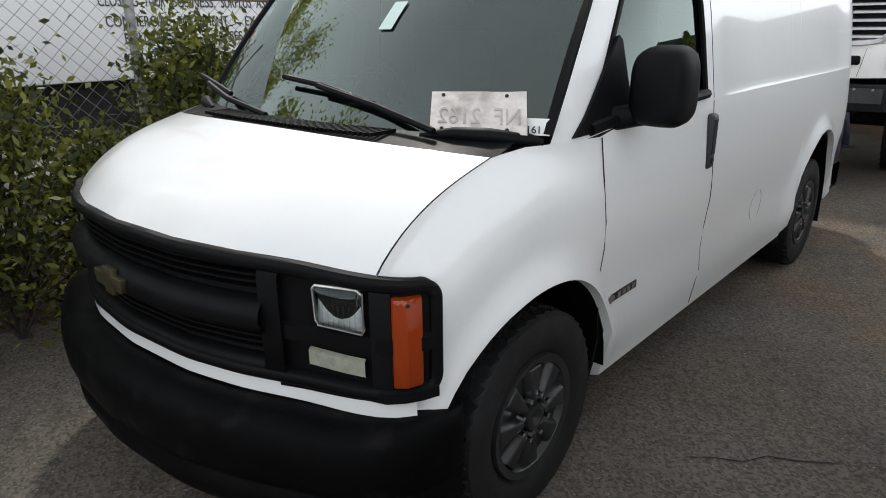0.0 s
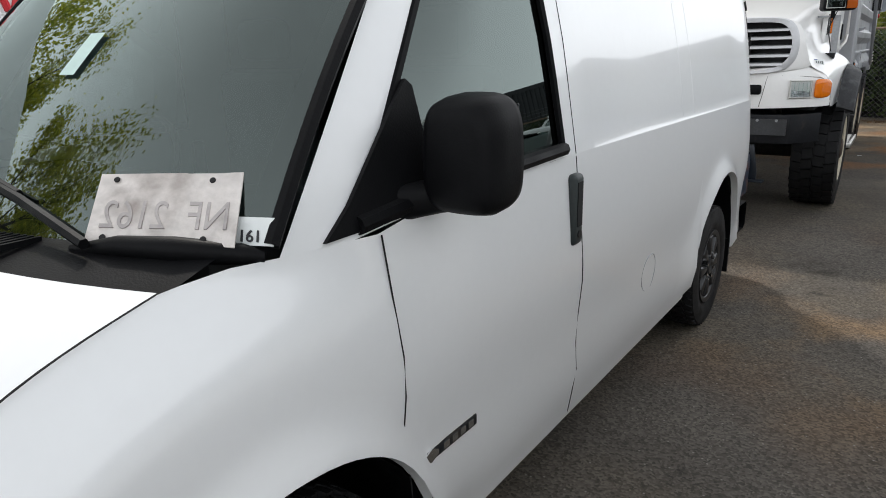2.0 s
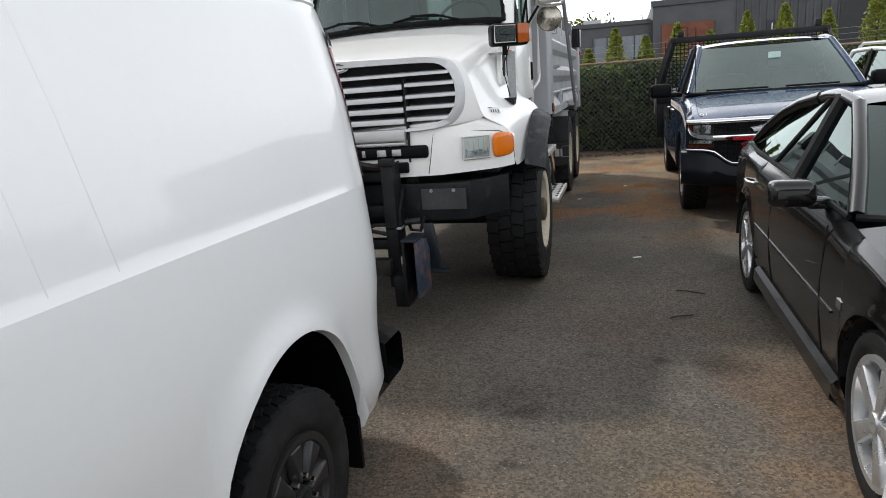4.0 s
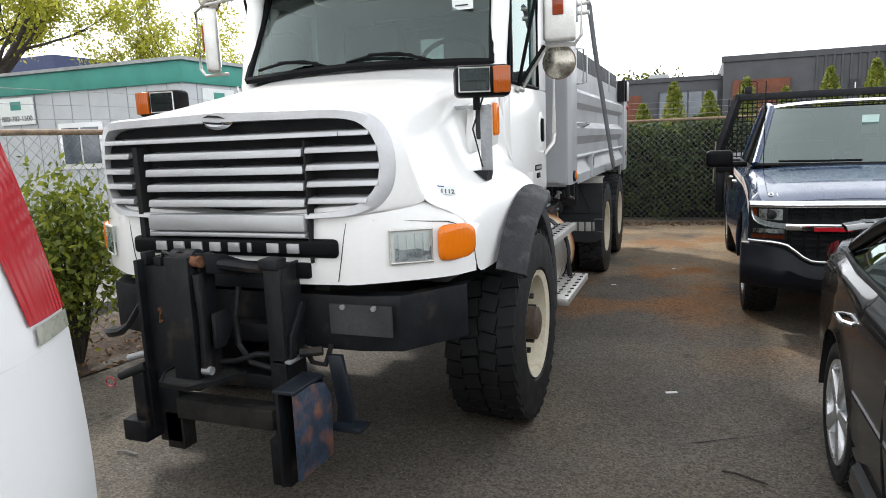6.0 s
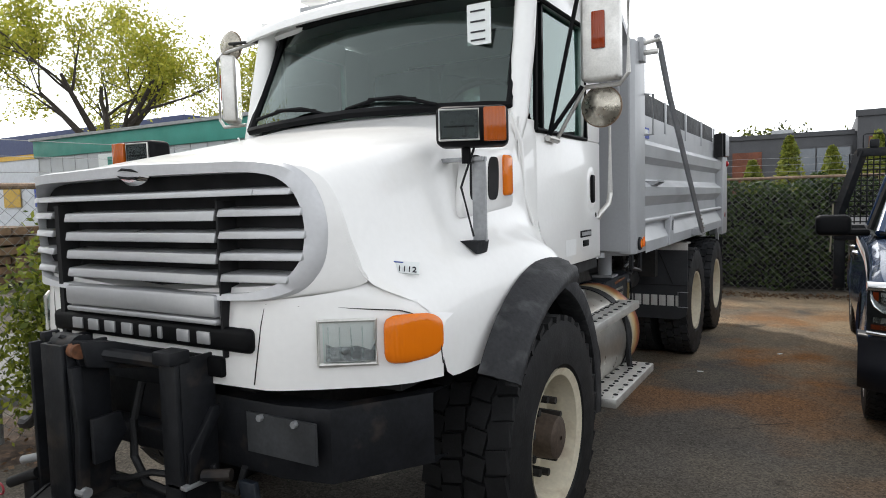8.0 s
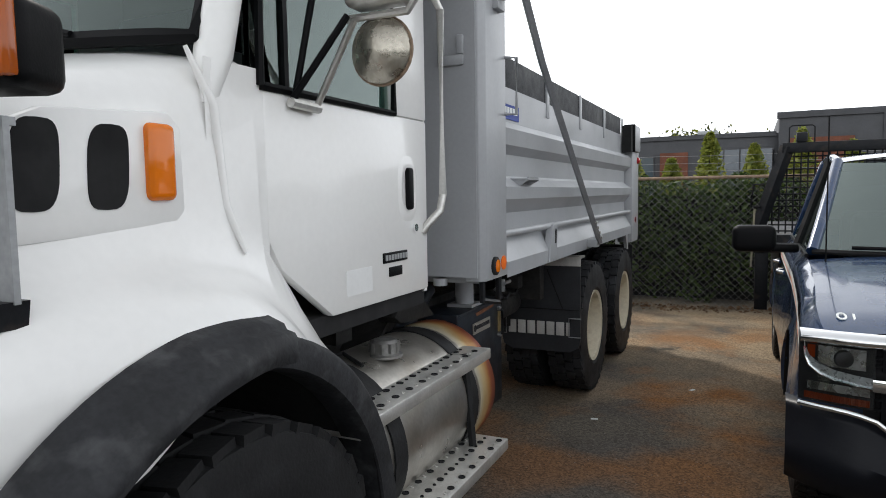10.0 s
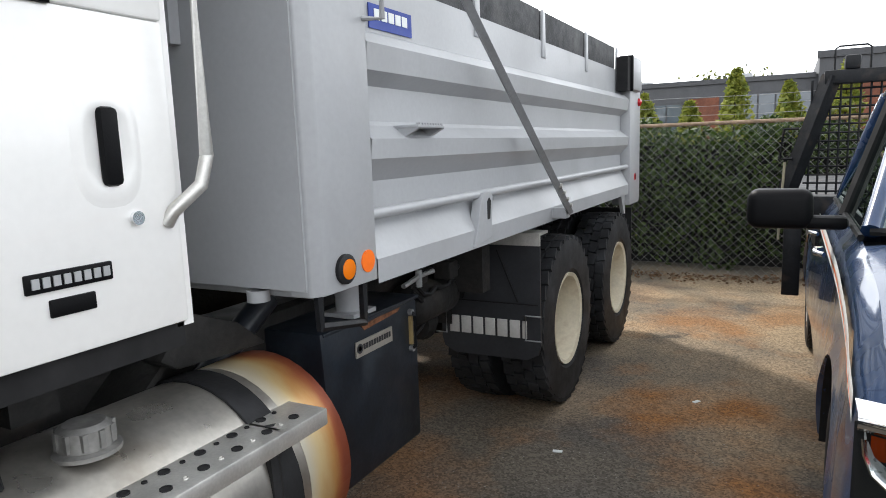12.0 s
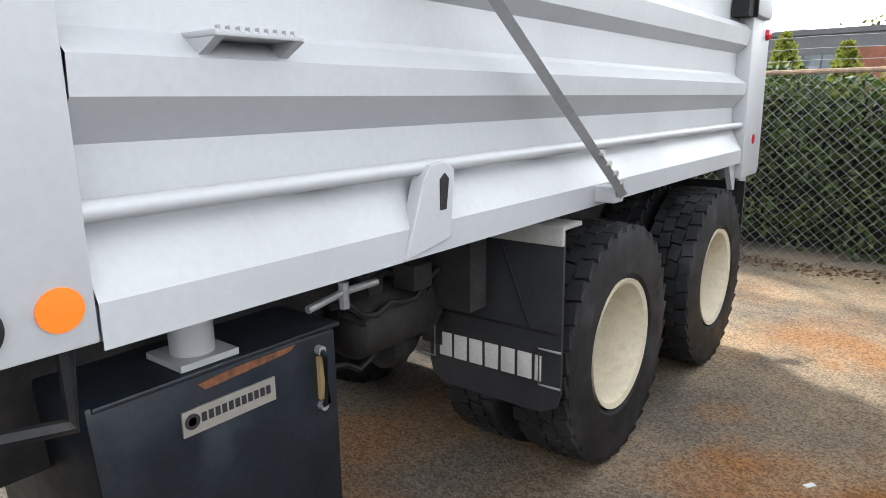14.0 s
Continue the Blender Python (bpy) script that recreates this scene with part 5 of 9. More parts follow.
# mirror, handle, badge, fuel flap, wipers
for sgn in (1, -1):
    head = []
    for y, g, dz in ((0.585, 0.62, 0.0), (0.592, 0.80, 0.0), (0.61, 0.93, 0.0), (0.65, 1.0, 0.0), (0.70, 1.0, 0.004), (0.722, 0.96, 0.004), (0.728, 0.90, 0.004)):
        ring_ = []
        for i in range(36):
            a = 2 * math.pi * i / 36
            ca, sa = math.cos(a), math.sin(a)
            px_ = math.copysign(abs(ca) ** 0.5, ca) * 0.097 * (1 - 0.10 * max(0, sa))
            pz_ = math.copysign(abs(sa) ** 0.5, sa) * 0.126
            ring_.append((sgn * (1.092 + g * px_), y, 1.385 + dz + g * pz_))
        head.append(ring_)
    mr = part("door_mirror", B().rings(head), PLASTIC, VAN, "black plastic door mirror", smooth=60)
    arm_ = []
    for x, yc, zc, ry_, rz_ in ((0.945, 0.60, 1.285, 0.075, 0.040), (0.97, 0.615, 1.285, 0.070, 0.042), (1.0, 0.64, 1.288, 0.058, 0.038), (1.03, 0.655, 1.293, 0.052, 0.036), (1.07, 0.66, 1.30, 0.05, 0.034)):
        arm_.append([(sgn * x, yc + ry_ * math.copysign(abs(math.cos(a)) ** 0.6, math.cos(a)), zc + rz_ * math.copysign(abs(math.sin(a)) ** 0.6, math.sin(a))) for a in [2 * math.pi * i / 20 for i in range(20)]])
    part("mirror_arm", B().rings(arm_), PLASTIC, mr, smooth=60)
    part("mirror_glass", B().box(sgn * 1.088 - 0.08, sgn * 1.088 + 0.08, 0.7285, 0.7305, 1.30, 1.49), CHROME, mr)
    hd = part("door_handle", B().box(sgn * 0.992 - 0.02, sgn * 0.992 + 0.02, 1.38, 1.45, 0.985, 1.22), M("dark_green_plastic", (0.022, 0.03, 0.031), 0.45, var=0.1), VAN, "dark plastic pull handle", bevel=0.018, seg=3)
    part("handle_recess", B().box(sgn * 1.012 - 0.002, sgn * 1.012 + 0.002, 1.396, 1.432, 1.05, 1.195), BLACK, hd)
    part("key_lock", B().cyl((sgn * 1.01, 1.414, 1.024), (sgn * 1.016, 1.414, 1.024), 0.013, n=14), DARKRIM, hd)
bx = van_x(0.7, 0.62)
bd = part("door_badge", B().box(bx - 0.004, bx + 0.006, 0.595, 0.84, 0.612, 0.645), STEELBLK, VAN, "small dark badge with silver letters", bevel=0.004)
for i in range(4):
    part("badge_letter", B().box(bx + 0.006, bx + 0.008, 0.68 + 0.038 * i, 0.705 + 0.038 * i, 0.619, 0.639), CHROME, bd)
part("badge_mark", B().prism([(0.60, 0.622), (0.625, 0.612), (0.655, 0.622), (0.655, 0.636), (0.63, 0.65), (0.60, 0.638)], "x", bx + 0.005, bx + 0.009), CHROME, bd)
fx = van_x(2.24, 0.65)
part("fuel_flap", B().tube([(van_x(2.24, 0.648 + 0.085 * math.sin(a)) + 0.0005, 2.245 + 0.085 * math.cos(a), 0.648 + 0.085 * math.sin(a)) for a in [2 * math.pi * i / 28 for i in range(29)]], 0.003, 5), GREY, VAN, "round flap outline")
wp = part("wiper", B().tube([(0.66, 0.04, 1.28), (0.40, 0.05, 1.335), (0.10, 0.055, 1.385)], 0.011, 6), PLASTIC, VAN, "black wiper arm")
part("wiper_blade", B().tube([(-0.12, 0.075, 1.405), (0.12, 0.065, 1.385), (0.38, 0.06, 1.34)], 0.010, 6), PLASTIC, wp)
wp = part("wiper", B().tube([(-0.12, -0.02, 1.275), (-0.40, 0.0, 1.315), (-0.62, 0.05, 1.36)], 0.011, 6), PLASTIC, VAN, "black wiper arm")
part("wiper_blade", B().tube([(-0.76, 0.10, 1.385), (-0.6, 0.06, 1.365), (-0.42, 0.03, 1.33)], 0.010, 6), PLASTIC, wp)
# cabin
part("dashboard", B().box(-0.84, 0.84, 0.16, 0.75, 0.9, 1.245), DASH, VAN, bevel=0.05)
for x in (-0.45, 0.45):
    st = part("seat", B().box(x - 0.26, x + 0.26, 0.95, 1.45, 0.75, 0.95), SEAT, VAN, bevel=0.05)
    part("backrest", B().box(x - 0.25, x + 0.25, 1.35, 1.5, 0.9, 1.55), SEAT, st, bevel=0.05)
    part("head_rest", B().box(x - 0.13, x + 0.13, 1.38, 1.48, 1.58, 1.75), SEAT, st, bevel=0.04)
part("steering_wheel", B().tube([(-0.45 + 0.19 * math.cos(a), 0.82 + 0.07 * math.sin(a), 1.22 + 0.17 * math.sin(a)) for a in [2 * math.pi * i / 24 for i in range(25)]], 0.014, 8), DASH, VAN)

# number plate and lot label leaning inside the windscreen
def slab(name, pts, mt, label, category):
    p = [Vector(q) for q in pts]
    nrm = (p[1] - p[0]).cross(p[3] - p[0]).normalized() * 0.0015
    o = thing(name, tuple(p[0]), label, category)
    part("sheet", B().add([q + s * nrm for s in (1, -1) for q in p], [(0, 1, 2, 3), (7, 6, 5, 4), (0, 4, 5, 1), (1, 5, 6, 2), (2, 6, 7, 3), (3, 7, 4, 0)]), mt, o, smooth=0)
    return o, p, nrm


PL, pp, nr = slab("number_plate", ((-1.417, 2.188, 1.203), (-1.145, 2.312, 1.203), (-1.214, 2.407, 1.317), (-1.486, 2.283, 1.312)), PLATE, "rust-stained number plate seen from the back", "number plate")
def on_plate(u, v, o=0.004):
    return pp[0] + (pp[1] - pp[0]) * u + (pp[3] - pp[0]) * v - nr.normalized() * -o


ux, uy = (pp[1] - pp[0]).normalized(), (pp[3] - pp[0]).normalized()
uz = ux.cross(uy).normalized()
for sgn_ in (1,):
    q = pp[0] + ux * 0.285 + uy * 0.035 + uz * 0.003
    # the embossing reads backwards from behind
    m = Matrix(((-ux.x, uy.x, uz.x, q.x), (-ux.y, uy.y, uz.y, q.y), (-ux.z, uy.z, uz.z, q.z), (0, 0, 0, 1)))
    text_part("embossing", "NF  2162", 0.088, m, EMBOSS, PL, 0.26, "raised letters seen from the back")
for u, v in ((0.13, 0.9), (0.8, 0.9), (0.13, 0.08), (0.8, 0.08)):
    q = on_plate(u, v)
    part("bolt_hole", B().cyl(q, q + uz * 0.003, 0.006, n=10), BLACK, PL)
LB, pp, nr = slab("lot_label", ((-1.185, 2.33, 1.199), (-1.10, 2.362, 1.199), (-1.115, 2.385, 1.245), (-1.20, 2.353, 1.245)), PAPER, "white lot label with black figures", "label")
ux, uy = (pp[1] - pp[0]).normalized(), (pp[3] - pp[0]).normalized()
uz = ux.cross(uy).normalized()
q = pp[0] + ux * 0.02 + uy * 0.006 + uz * 0.003
text_part("figures", "161", 0.032, Matrix(((ux.x, uy.x, uz.x, q.x), (ux.y, uy.y, uz.y, q.y), (ux.z, uy.z, uz.z, q.z), (0, 0, 0, 1))), INK, LB)


# ---- the white dump truck ----
C = -1.76
TRK = thing("dump_truck", (C, 11.6, 0), "white dump truck with plough hitch and grey tipper body", "truck")
FYP = [(0, 7.90), (0.62, 7.905), (0.76, 7.98), (0.90, 8.07), (0.99, 8.14), (1.05, 8.27), (1.08, 8.42)]
HY = [7.92, 8.10, 8.30, 8.55, 8.8, 9.05, 9.25, 9.42]
HS = [[(0, 1.755), (0.5, 1.75), (0.70, 1.725), (0.78, 1.68), (0.83, 1.55), (0.86, 1.40), (0.90, 1.335), (0.98, 1.30), (1.03, 1.25), (1.045, 1.15), (1.05, 1.0)],
      [(0, 1.80), (0.5, 1.79), (0.72, 1.765), (0.79, 1.71), (0.84, 1.58), (0.87, 1.44), (0.91, 1.375), (0.99, 1.335), (1.04, 1.28), (1.055, 1.17), (1.06, 1.0)],
      [(0, 1.84), (0.5, 1.83), (0.73, 1.80), (0.80, 1.75), (0.85, 1.62), (0.88, 1.48), (0.92, 1.41), (1.0, 1.365), (1.055, 1.31), (1.075, 1.20), (1.08, 1.02)],
      [(0, 1.89), (0.5, 1.88), (0.76, 1.85), (0.82, 1.80), (0.87, 1.66), (0.895, 1.52), (0.93, 1.45), (1.01, 1.405), (1.07, 1.355), (1.10, 1.27), (1.11, 1.08)],
      [(0, 1.94), (0.5, 1.93), (0.79, 1.90), (0.84, 1.85), (0.89, 1.70), (0.905, 1.55), (0.94, 1.475), (1.02, 1.43), (1.08, 1.385), (1.115, 1.32), (1.13, 1.22)],
      [(0, 2.0), (0.5, 1.99), (0.82, 1.95), (0.87, 1.90), (0.905, 1.73), (0.91, 1.56), (0.94, 1.48), (1.02, 1.43), (1.08, 1.39), (1.12, 1.33), (1.135, 1.255)],
      [(0, 2.05), (0.5, 2.045), (0.85, 1.99), (0.885, 1.93), (0.91, 1.74), (0.915, 1.55), (0.94, 1.45), (1.01, 1.38), (1.06, 1.335), (1.095, 1.30), (1.11, 1.268)],
      [(0, 2.08), (0.5, 2.075), (0.87, 2.02), (0.895, 1.95), (0.91, 1.74), (0.915, 1.50), (0.935, 1.38), (1.0, 1.29), (1.035, 1.255), (1.06, 1.23), (1.08, 1.205)]]


def fy(x):
    return curve(abs(x), FYP)


rows = []
for Y, sec in zip(HY, HS):
    full = [(-x, z) for x, z in sec[:0:-1]] + sec
    rows.append([(C + x, fy(x) + (Y - 7.92) * (9.42 - fy(x)) / 1.5, z) for x, z in full])
# finer between the stations
fine_rows = []
for a, b_ in zip(rows, rows[1:]):
    for t in (0, 0.5):
        fine_rows.append([tuple(lerp(p, q, t) for p, q in zip(u, w)) for u, w in zip(a, b_)])
fine_rows.append(rows[-1])
hood = part("hood", B().grid(fine_rows), TWHITE, TRK, "white fibreglass hood with flared fenders", smooth=70)
sub = hood.modifiers.new("round", "SUBSURF")
sub.levels = sub.render_levels = 1
for sgn in (1, -1):
    tail = []
    edge = [(0.86, 1.56), (0.915, 1.50), (0.935, 1.38), (1.0, 1.29), (1.035, 1.255), (1.06, 1.23), (1.08, 1.205)]
    mid = [(0.84, 1.16), (0.90, 1.14), (0.94, 1.115), (0.99, 1.07), (1.02, 1.03), (1.045, 0.98), (1.06, 0.92)]
    low_ = [(0.84, 1.02), (0.90, 1.01), (0.94, 0.99), (0.98, 0.96), (1.01, 0.93), (1.03, 0.89), (1.04, 0.85)]
    for k in range(7):
        f = k / 6
        tail.append([(C + sgn * lerp(p[0], q[0], f), lerp(9.415, 9.70, f), lerp(p[1], q[1], f) + 0.012 * math.sin(math.pi * f)) for p, q in zip(edge, mid)])
    for k in range(1, 5):
        f = k / 4
        tail.append([(C + sgn * lerp(p[0], q[0], f), 9.70 + 0.05 * math.sin(f * 1.57), lerp(p[1], q[1], f)) for p, q in zip(mid, low_)])
    part("fender_tail", B().grid(tail), TWHITE, hood, smooth=70)
# fascia below the grille
fx_ = sorted([-1.05 + 2.10 * i / 42 for i in range(43)])
z_top = lambda x: curve(abs(x), [(0, 1.30), (0.84, 1.36), (0.90, 1.33), (0.98, 1.30), (1.03, 1.25), (1.05, 1.2)])
fas = B().grid([[(C + x, fy(x) - 0.012 + 0.025 * t ** 3, lerp(0.995 + 0.02 * abs(x), z_top(x), t)) for x in fx_] for t in (0, 0.05, 0.3, 0.6, 0.85, 1)] + [[(C + x * 0.99, fy(x) + 0.11, z_top(x) + 0.022) for x in fx_]])
part("front_fascia", fas, TWHITE, hood, "white lower hood front", smooth=60)
part("hood_underside", B().box(C - 0.95, C + 0.95, 8.15, 9.3, 0.98, 1.02), BLACK, hood)
# grille surround with slats
inn = [(0, 1.715), (0.35, 1.712), (0.60, 1.705), (0.69, 1.675), (0.735, 1.60), (0.745, 1.50), (0.72, 1.41), (0.64, 1.345), (0.45, 1.315), (0, 1.31)]
outr = [(0, 1.765), (0.35, 1.755), (0.625, 1.745), (0.735, 1.705), (0.785, 1.615), (0.797, 1.495), (0.77, 1.385), (0.68, 1.312), (0.45, 1.29), (0, 1.285)]


def finer(pts, n=5):
    """The same outline with a smooth curve through its points."""
    out = []
    for k in range(len(pts) - 1):
        p0, p1, p2, p3 = (Vector(pts[max(0, min(len(pts) - 1, k + d))]) for d in (-1, 0, 1, 2))
        for i in range(n):
            t = i / n
            q = 0.5 * (2 * p1 + (p2 - p0) * t + (2 * p0 - 5 * p1 + 4 * p2 - p3) * t * t + (3 * p1 - p0 - 3 * p2 + p3) * t ** 3)
            out.append((max(0.0, q.x), q.y))
    return out + [pts[-1]]


inn, outr = finer(inn), finer(outr)
for sgn in (1, -1):
    ring = [[(C + sgn * o[0], fy(o[0]) - 0.008, o[1]), (C + sgn * lerp(o[0], i[0], 0.2), fy(o[0]) - 0.035, lerp(o[1], i[1], 0.2)), (C + sgn * i[0], fy(i[0]) - 0.03, i[1]), (C + sgn * i[0], fy(i[0]) + 0.06, i[1])] for o, i in zip(outr, inn)]
    part("grille_surround", B().grid(ring), M("pale_silver", (0.58, 0.585, 0.6), 0.38, 0.2, var=0.06) if sgn > 0 else bpy.data.materials["pale_silver"], TRK, "silver grille surround", smooth=50)
for sgn in (1, -1):
    rim_ = [(0, 1.75), (0.35, 1.748), (0.66, 1.735), (0.765, 1.70), (0.815, 1.62), (0.85, 1.49), (0.875, 1.40), (0.87, 1.34), (0.6, 1.30), (0, 1.30)]
    part("hood_front", B().grid([[(C + sgn * o[0], fy(o[0]) + 0.004, o[1]), (C + sgn * i[0], fy(i[0]) - 0.01, i[1])] for o, i in zip(finer(rim_), outr)]), TWHITE, hood, smooth=60)
gsh = part("grille", B().prism([(C + s * x, z) for s, seq in ((1, inn), (-1, inn[::-1])) for x, z in seq], "y", 7.975, 7.99), BLACK, TRK, "dark grille opening")
def half_width(z):
    pts = sorted([(z_, x) for x, z_ in inn[15:41]])
    return curve(z, pts)


def slat(x0, x1, z, h_=0.036):
    d0, d1 = (max(0, fy(x) - 7.912) for x in (x0, x1))
    b = B().add([(C + x0, 7.875 + d0, z), (C + x1, 7.875 + d1, z), (C + x1, 7.868 + d1, z - h_), (C + x0, 7.868 + d0, z - h_), (C + x0, 7.965 + d0, z + 0.008), (C + x1, 7.965 + d1, z + 0.008), (C + x1, 7.965 + d1, z - h_ + 0.01), (C + x0, 7.965 + d0, z - h_ + 0.01)],
                [(0, 3, 2, 1), (4, 5, 6, 7), (0, 1, 5, 4), (3, 7, 6, 2), (0, 4, 7, 3), (1, 2, 6, 5)])
    part("slat", b, SILVER, gsh, bevel=0.005)


slat(-0.60, 0.60, 1.655, 0.022)
slat(0.60, 0.715, 1.655, 0.022)
slat(-0.715, -0.60, 1.655, 0.022)
for i, z in enumerate((1.588, 1.516, 1.446, 1.376)):
    slat(-0.43, 0.42, z, 0.034)
    hw = half_width(z) + 0.005
    slat(0.435, hw, z + 0.005, 0.026)
    slat(-hw, -0.52, z + 0.005, 0.026)
part("centre_panel", B().box(C - 0.43, C + 0.42, 7.855, 7.95, 1.235, 1.312), SILVER, gsh, "silver lower grille panel", bevel=0.012)
part("centre_panel", B().box(C - 0.43, C + 0.42, 7.858, 7.95, 1.210, 1.230), SILVER, gsh, bevel=0.006)
for x in (-0.475, 0.43):
    part("grille_gap", B().box(C + x - 0.02 * (x < 0), C + x + 0.008, 7.872, 7.95, 1.10, 1.62), BLACK, gsh)
eb = part("emblem", B().lathe([(0, 0.001), (0.012, 0.075), (0.03, 0.085), (0.05, 0.06)], (0, 0, 0), "y", 28, -1).moved(Matrix.Translation((C - 0.01, 7.875, 1.725)) @ Matrix.Diagonal((1.0, 1, 0.5, 1)) @ Matrix.Translation((0, 0.05, 0))), CHROME, gsh, "oval chrome emblem")
for e_ in (-1, 1):
    part("emblem_mark", B().tube([(C - 0.01 - e_ * 0.055, 7.868, 1.725 + e_ * 0.012), (C - 0.01 - e_ * 0.02, 7.862, 1.725 + e_ * 0.017), (C - 0.01 + e_ * 0.03, 7.862, 1.725 + e_ * 0.012), (C - 0.01 + e_ * 0.06, 7.867, 1.725 + e_ * 0.004)], 0.004, 6, [0.001, 0.005, 0.005, 0.001]), BLACK, eb)
# name strip: black mesh band with plain silver blocks for its letters
nb_ = part("name_band", B().box(C - 0.55, C + 0.56, 7.866, 7.91, 1.122, 1.205), PLASTIC, gsh, "black mesh band", bevel=0.035, seg=3)
for i in range(8):
    x = C - 0.40 + 0.103 * i
    part("letter_block", B().box(x, x + (0.022 if i == 5 else 0.062), 7.858, 7.868, 1.143, 1.186), SILVER, nb_, bevel=0.004)
part("lower_grille", B().box(C - 0.43, C + 0.42, 7.87, 7.93, 1.03, 1.10), PLASTIC, gsh, bevel=0.01)
# seams of the hood front
for sgn in (1, -1):
    for line in (((0.60, 1.30), (0.585, 1.22), (0.57, 1.12), (0.55, 1.02)), ((0.60, 1.285), (0.70, 1.278), (0.80, 1.272), (0.90, 1.262), (0.97, 1.255), (1.02, 1.225), (1.045, 1.15), (1.05, 1.06))):
        part("hood_seam", B().tube([(C + sgn * x, fy(x) - 0.0135 + 0.025 * max(0.0, (z - 1.0) / 0.32) ** 3, z) for x, z in line], 0.0022, 5), FRAME, hood)
# lamps
for sgn in (1, -1):
    hl = part("headlamp", B().grid([[(C + sgn * x, fy(x) - 0.02 - d, z) for z in (1.098, 1.108, 1.216, 1.226)] for x, d in ((0.775, -0.01), (0.785, 0.012), (0.903, 0.012), (0.913, -0.01))]), LAMPGL, TRK, "square sealed headlamp", smooth=40)
    part("bezel", B().tube([(C + sgn * x, fy(x) - 0.024, z) for x, z in ((0.768, 1.092), (0.920, 1.092), (0.920, 1.232), (0.768, 1.232), (0.768, 1.092))], 0.008, 6), ALU, hl)
    part("reflector", B().grid([[(C + sgn * x, fy(x) - 0.0145 + 0.012 * (z - 1.10) / 0.12, z) for z in (1.10, 1.14, 1.18, 1.224)] for x in (0.78, 0.82, 0.86, 0.91)]), M("clear_lamp", (0.34, 0.35, 0.36), 0.25, 0.6, var=0.5, scale=14, bump=0.4, fine=35) if sgn > 0 else bpy.data.materials["clear_lamp"], hl)
    for k in range(4):
        part("lens_rib", B().tube([(C + sgn * (0.80 + 0.03 * k), fy(0.80 + 0.03 * k) - 0.034, z) for z in (1.112, 1.16, 1.214)], 0.0025, 4), LAMPGL, hl)
    sig = []
    for k, (g, d) in enumerate(((1.0, -0.008), (0.97, 0.012), (0.88, 0.02), (0.6, 0.024), (0.25, 0.025), (0.02, 0.025))):
        ring_ = []
        for i in range(32):
            a = 2 * math.pi * i / 32
            ca, sa = math.cos(a), math.sin(a)
            ux_ = 0.056 * math.copysign(abs(ca) ** 0.42, ca)
            uz_ = (0.079 - 0.016 * max(0, ca)) * math.copysign(abs(sa) ** 0.42, sa)
            x = 0.994 + g * ux_
            ring_.append((C + sgn * x, fy(x) - 0.014 - d, 1.163 + g * uz_ - 0.006 * g * max(0, ca)))
        sig.append(ring_)
    part("turn_signal", B().rings(sig), AMBER, TRK, "amber turn signal", smooth=60)
# side louvre panel, marker lamp, lot number
for sgn in (1, -1):
    sx = lambda z, y: C + sgn * (curve(y, [(8.55, 0.872), (8.8, 0.892), (9.05, 0.908)]) + 0.012 - 0.05 * (z - 1.65))
    lp_ = part("louvre_panel", B().prism([(8.66, 1.53), (9.12, 1.555), (9.15, 1.59), (9.145, 1.79), (9.11, 1.825), (8.80, 1.805), (8.71, 1.765), (8.655, 1.57)], "x", sx(1.7, 8.9) - 0.03 * sgn, sx(1.7, 8.9) + 0.008 * sgn), TWHITE, TRK, "white side vent panel", bevel=0.008)
    for y0, y1 in ((8.72, 8.835), (8.89, 8.99)):
        vp = [((y0 + y1) / 2 + 0.05 * math.copysign(abs(math.cos(q)) ** 0.55, math.cos(q)) + 0.10 * (0.092 * math.sin(q)), 1.69 + 0.092 * math.copysign(abs(math.sin(q)) ** 0.6, math.sin(q))) for q in [2 * math.pi * i / 28 for i in range(28)]]
        part("vent", B().prism(vp, "x", *sorted((sx(1.7, 8.9), sx(1.7, 8.9) + 0.0115 * sgn))), BLACK, lp_)
    part("marker_lamp", B().box(sx(1.7, 8.9) - 0.01, sx(1.7, 8.9) + 0.028 * sgn, 9.035, 9.115, 1.615, 1.795), AMBER, lp_, "amber marker lamp", bevel=0.018, seg=4)
lu, lv = Vector((0.80, 0.58, -0.12)).normalized(), Vector((-0.42, 0.40, 0.80)).normalized()
lv = (lv - lu * lv.dot(lu)).normalized()
ln = lu.cross(lv)
LM = Matrix(((lu.x, lv.x, ln.x, C + 0.885), (lu.y, lv.y, ln.y, 8.195), (lu.z, lv.z, ln.z, 1.372), (0, 0, 0, 1)))
lbl = part("lot_label", B().box(-0.003, 0.10, -0.008, 0.037, 0.004, 0.009, LM), PAPER, TRK, "white lot label")
text_part("lot_number", "1112", 0.03, LM @ Matrix.Translation((0.025, -0.004, 0.0115)), INK, lbl, 0.066)
part("label_line", B().box(0.0, 0.045, 0.029, 0.033, 0.009, 0.011, LM), INKBLUE, lbl)
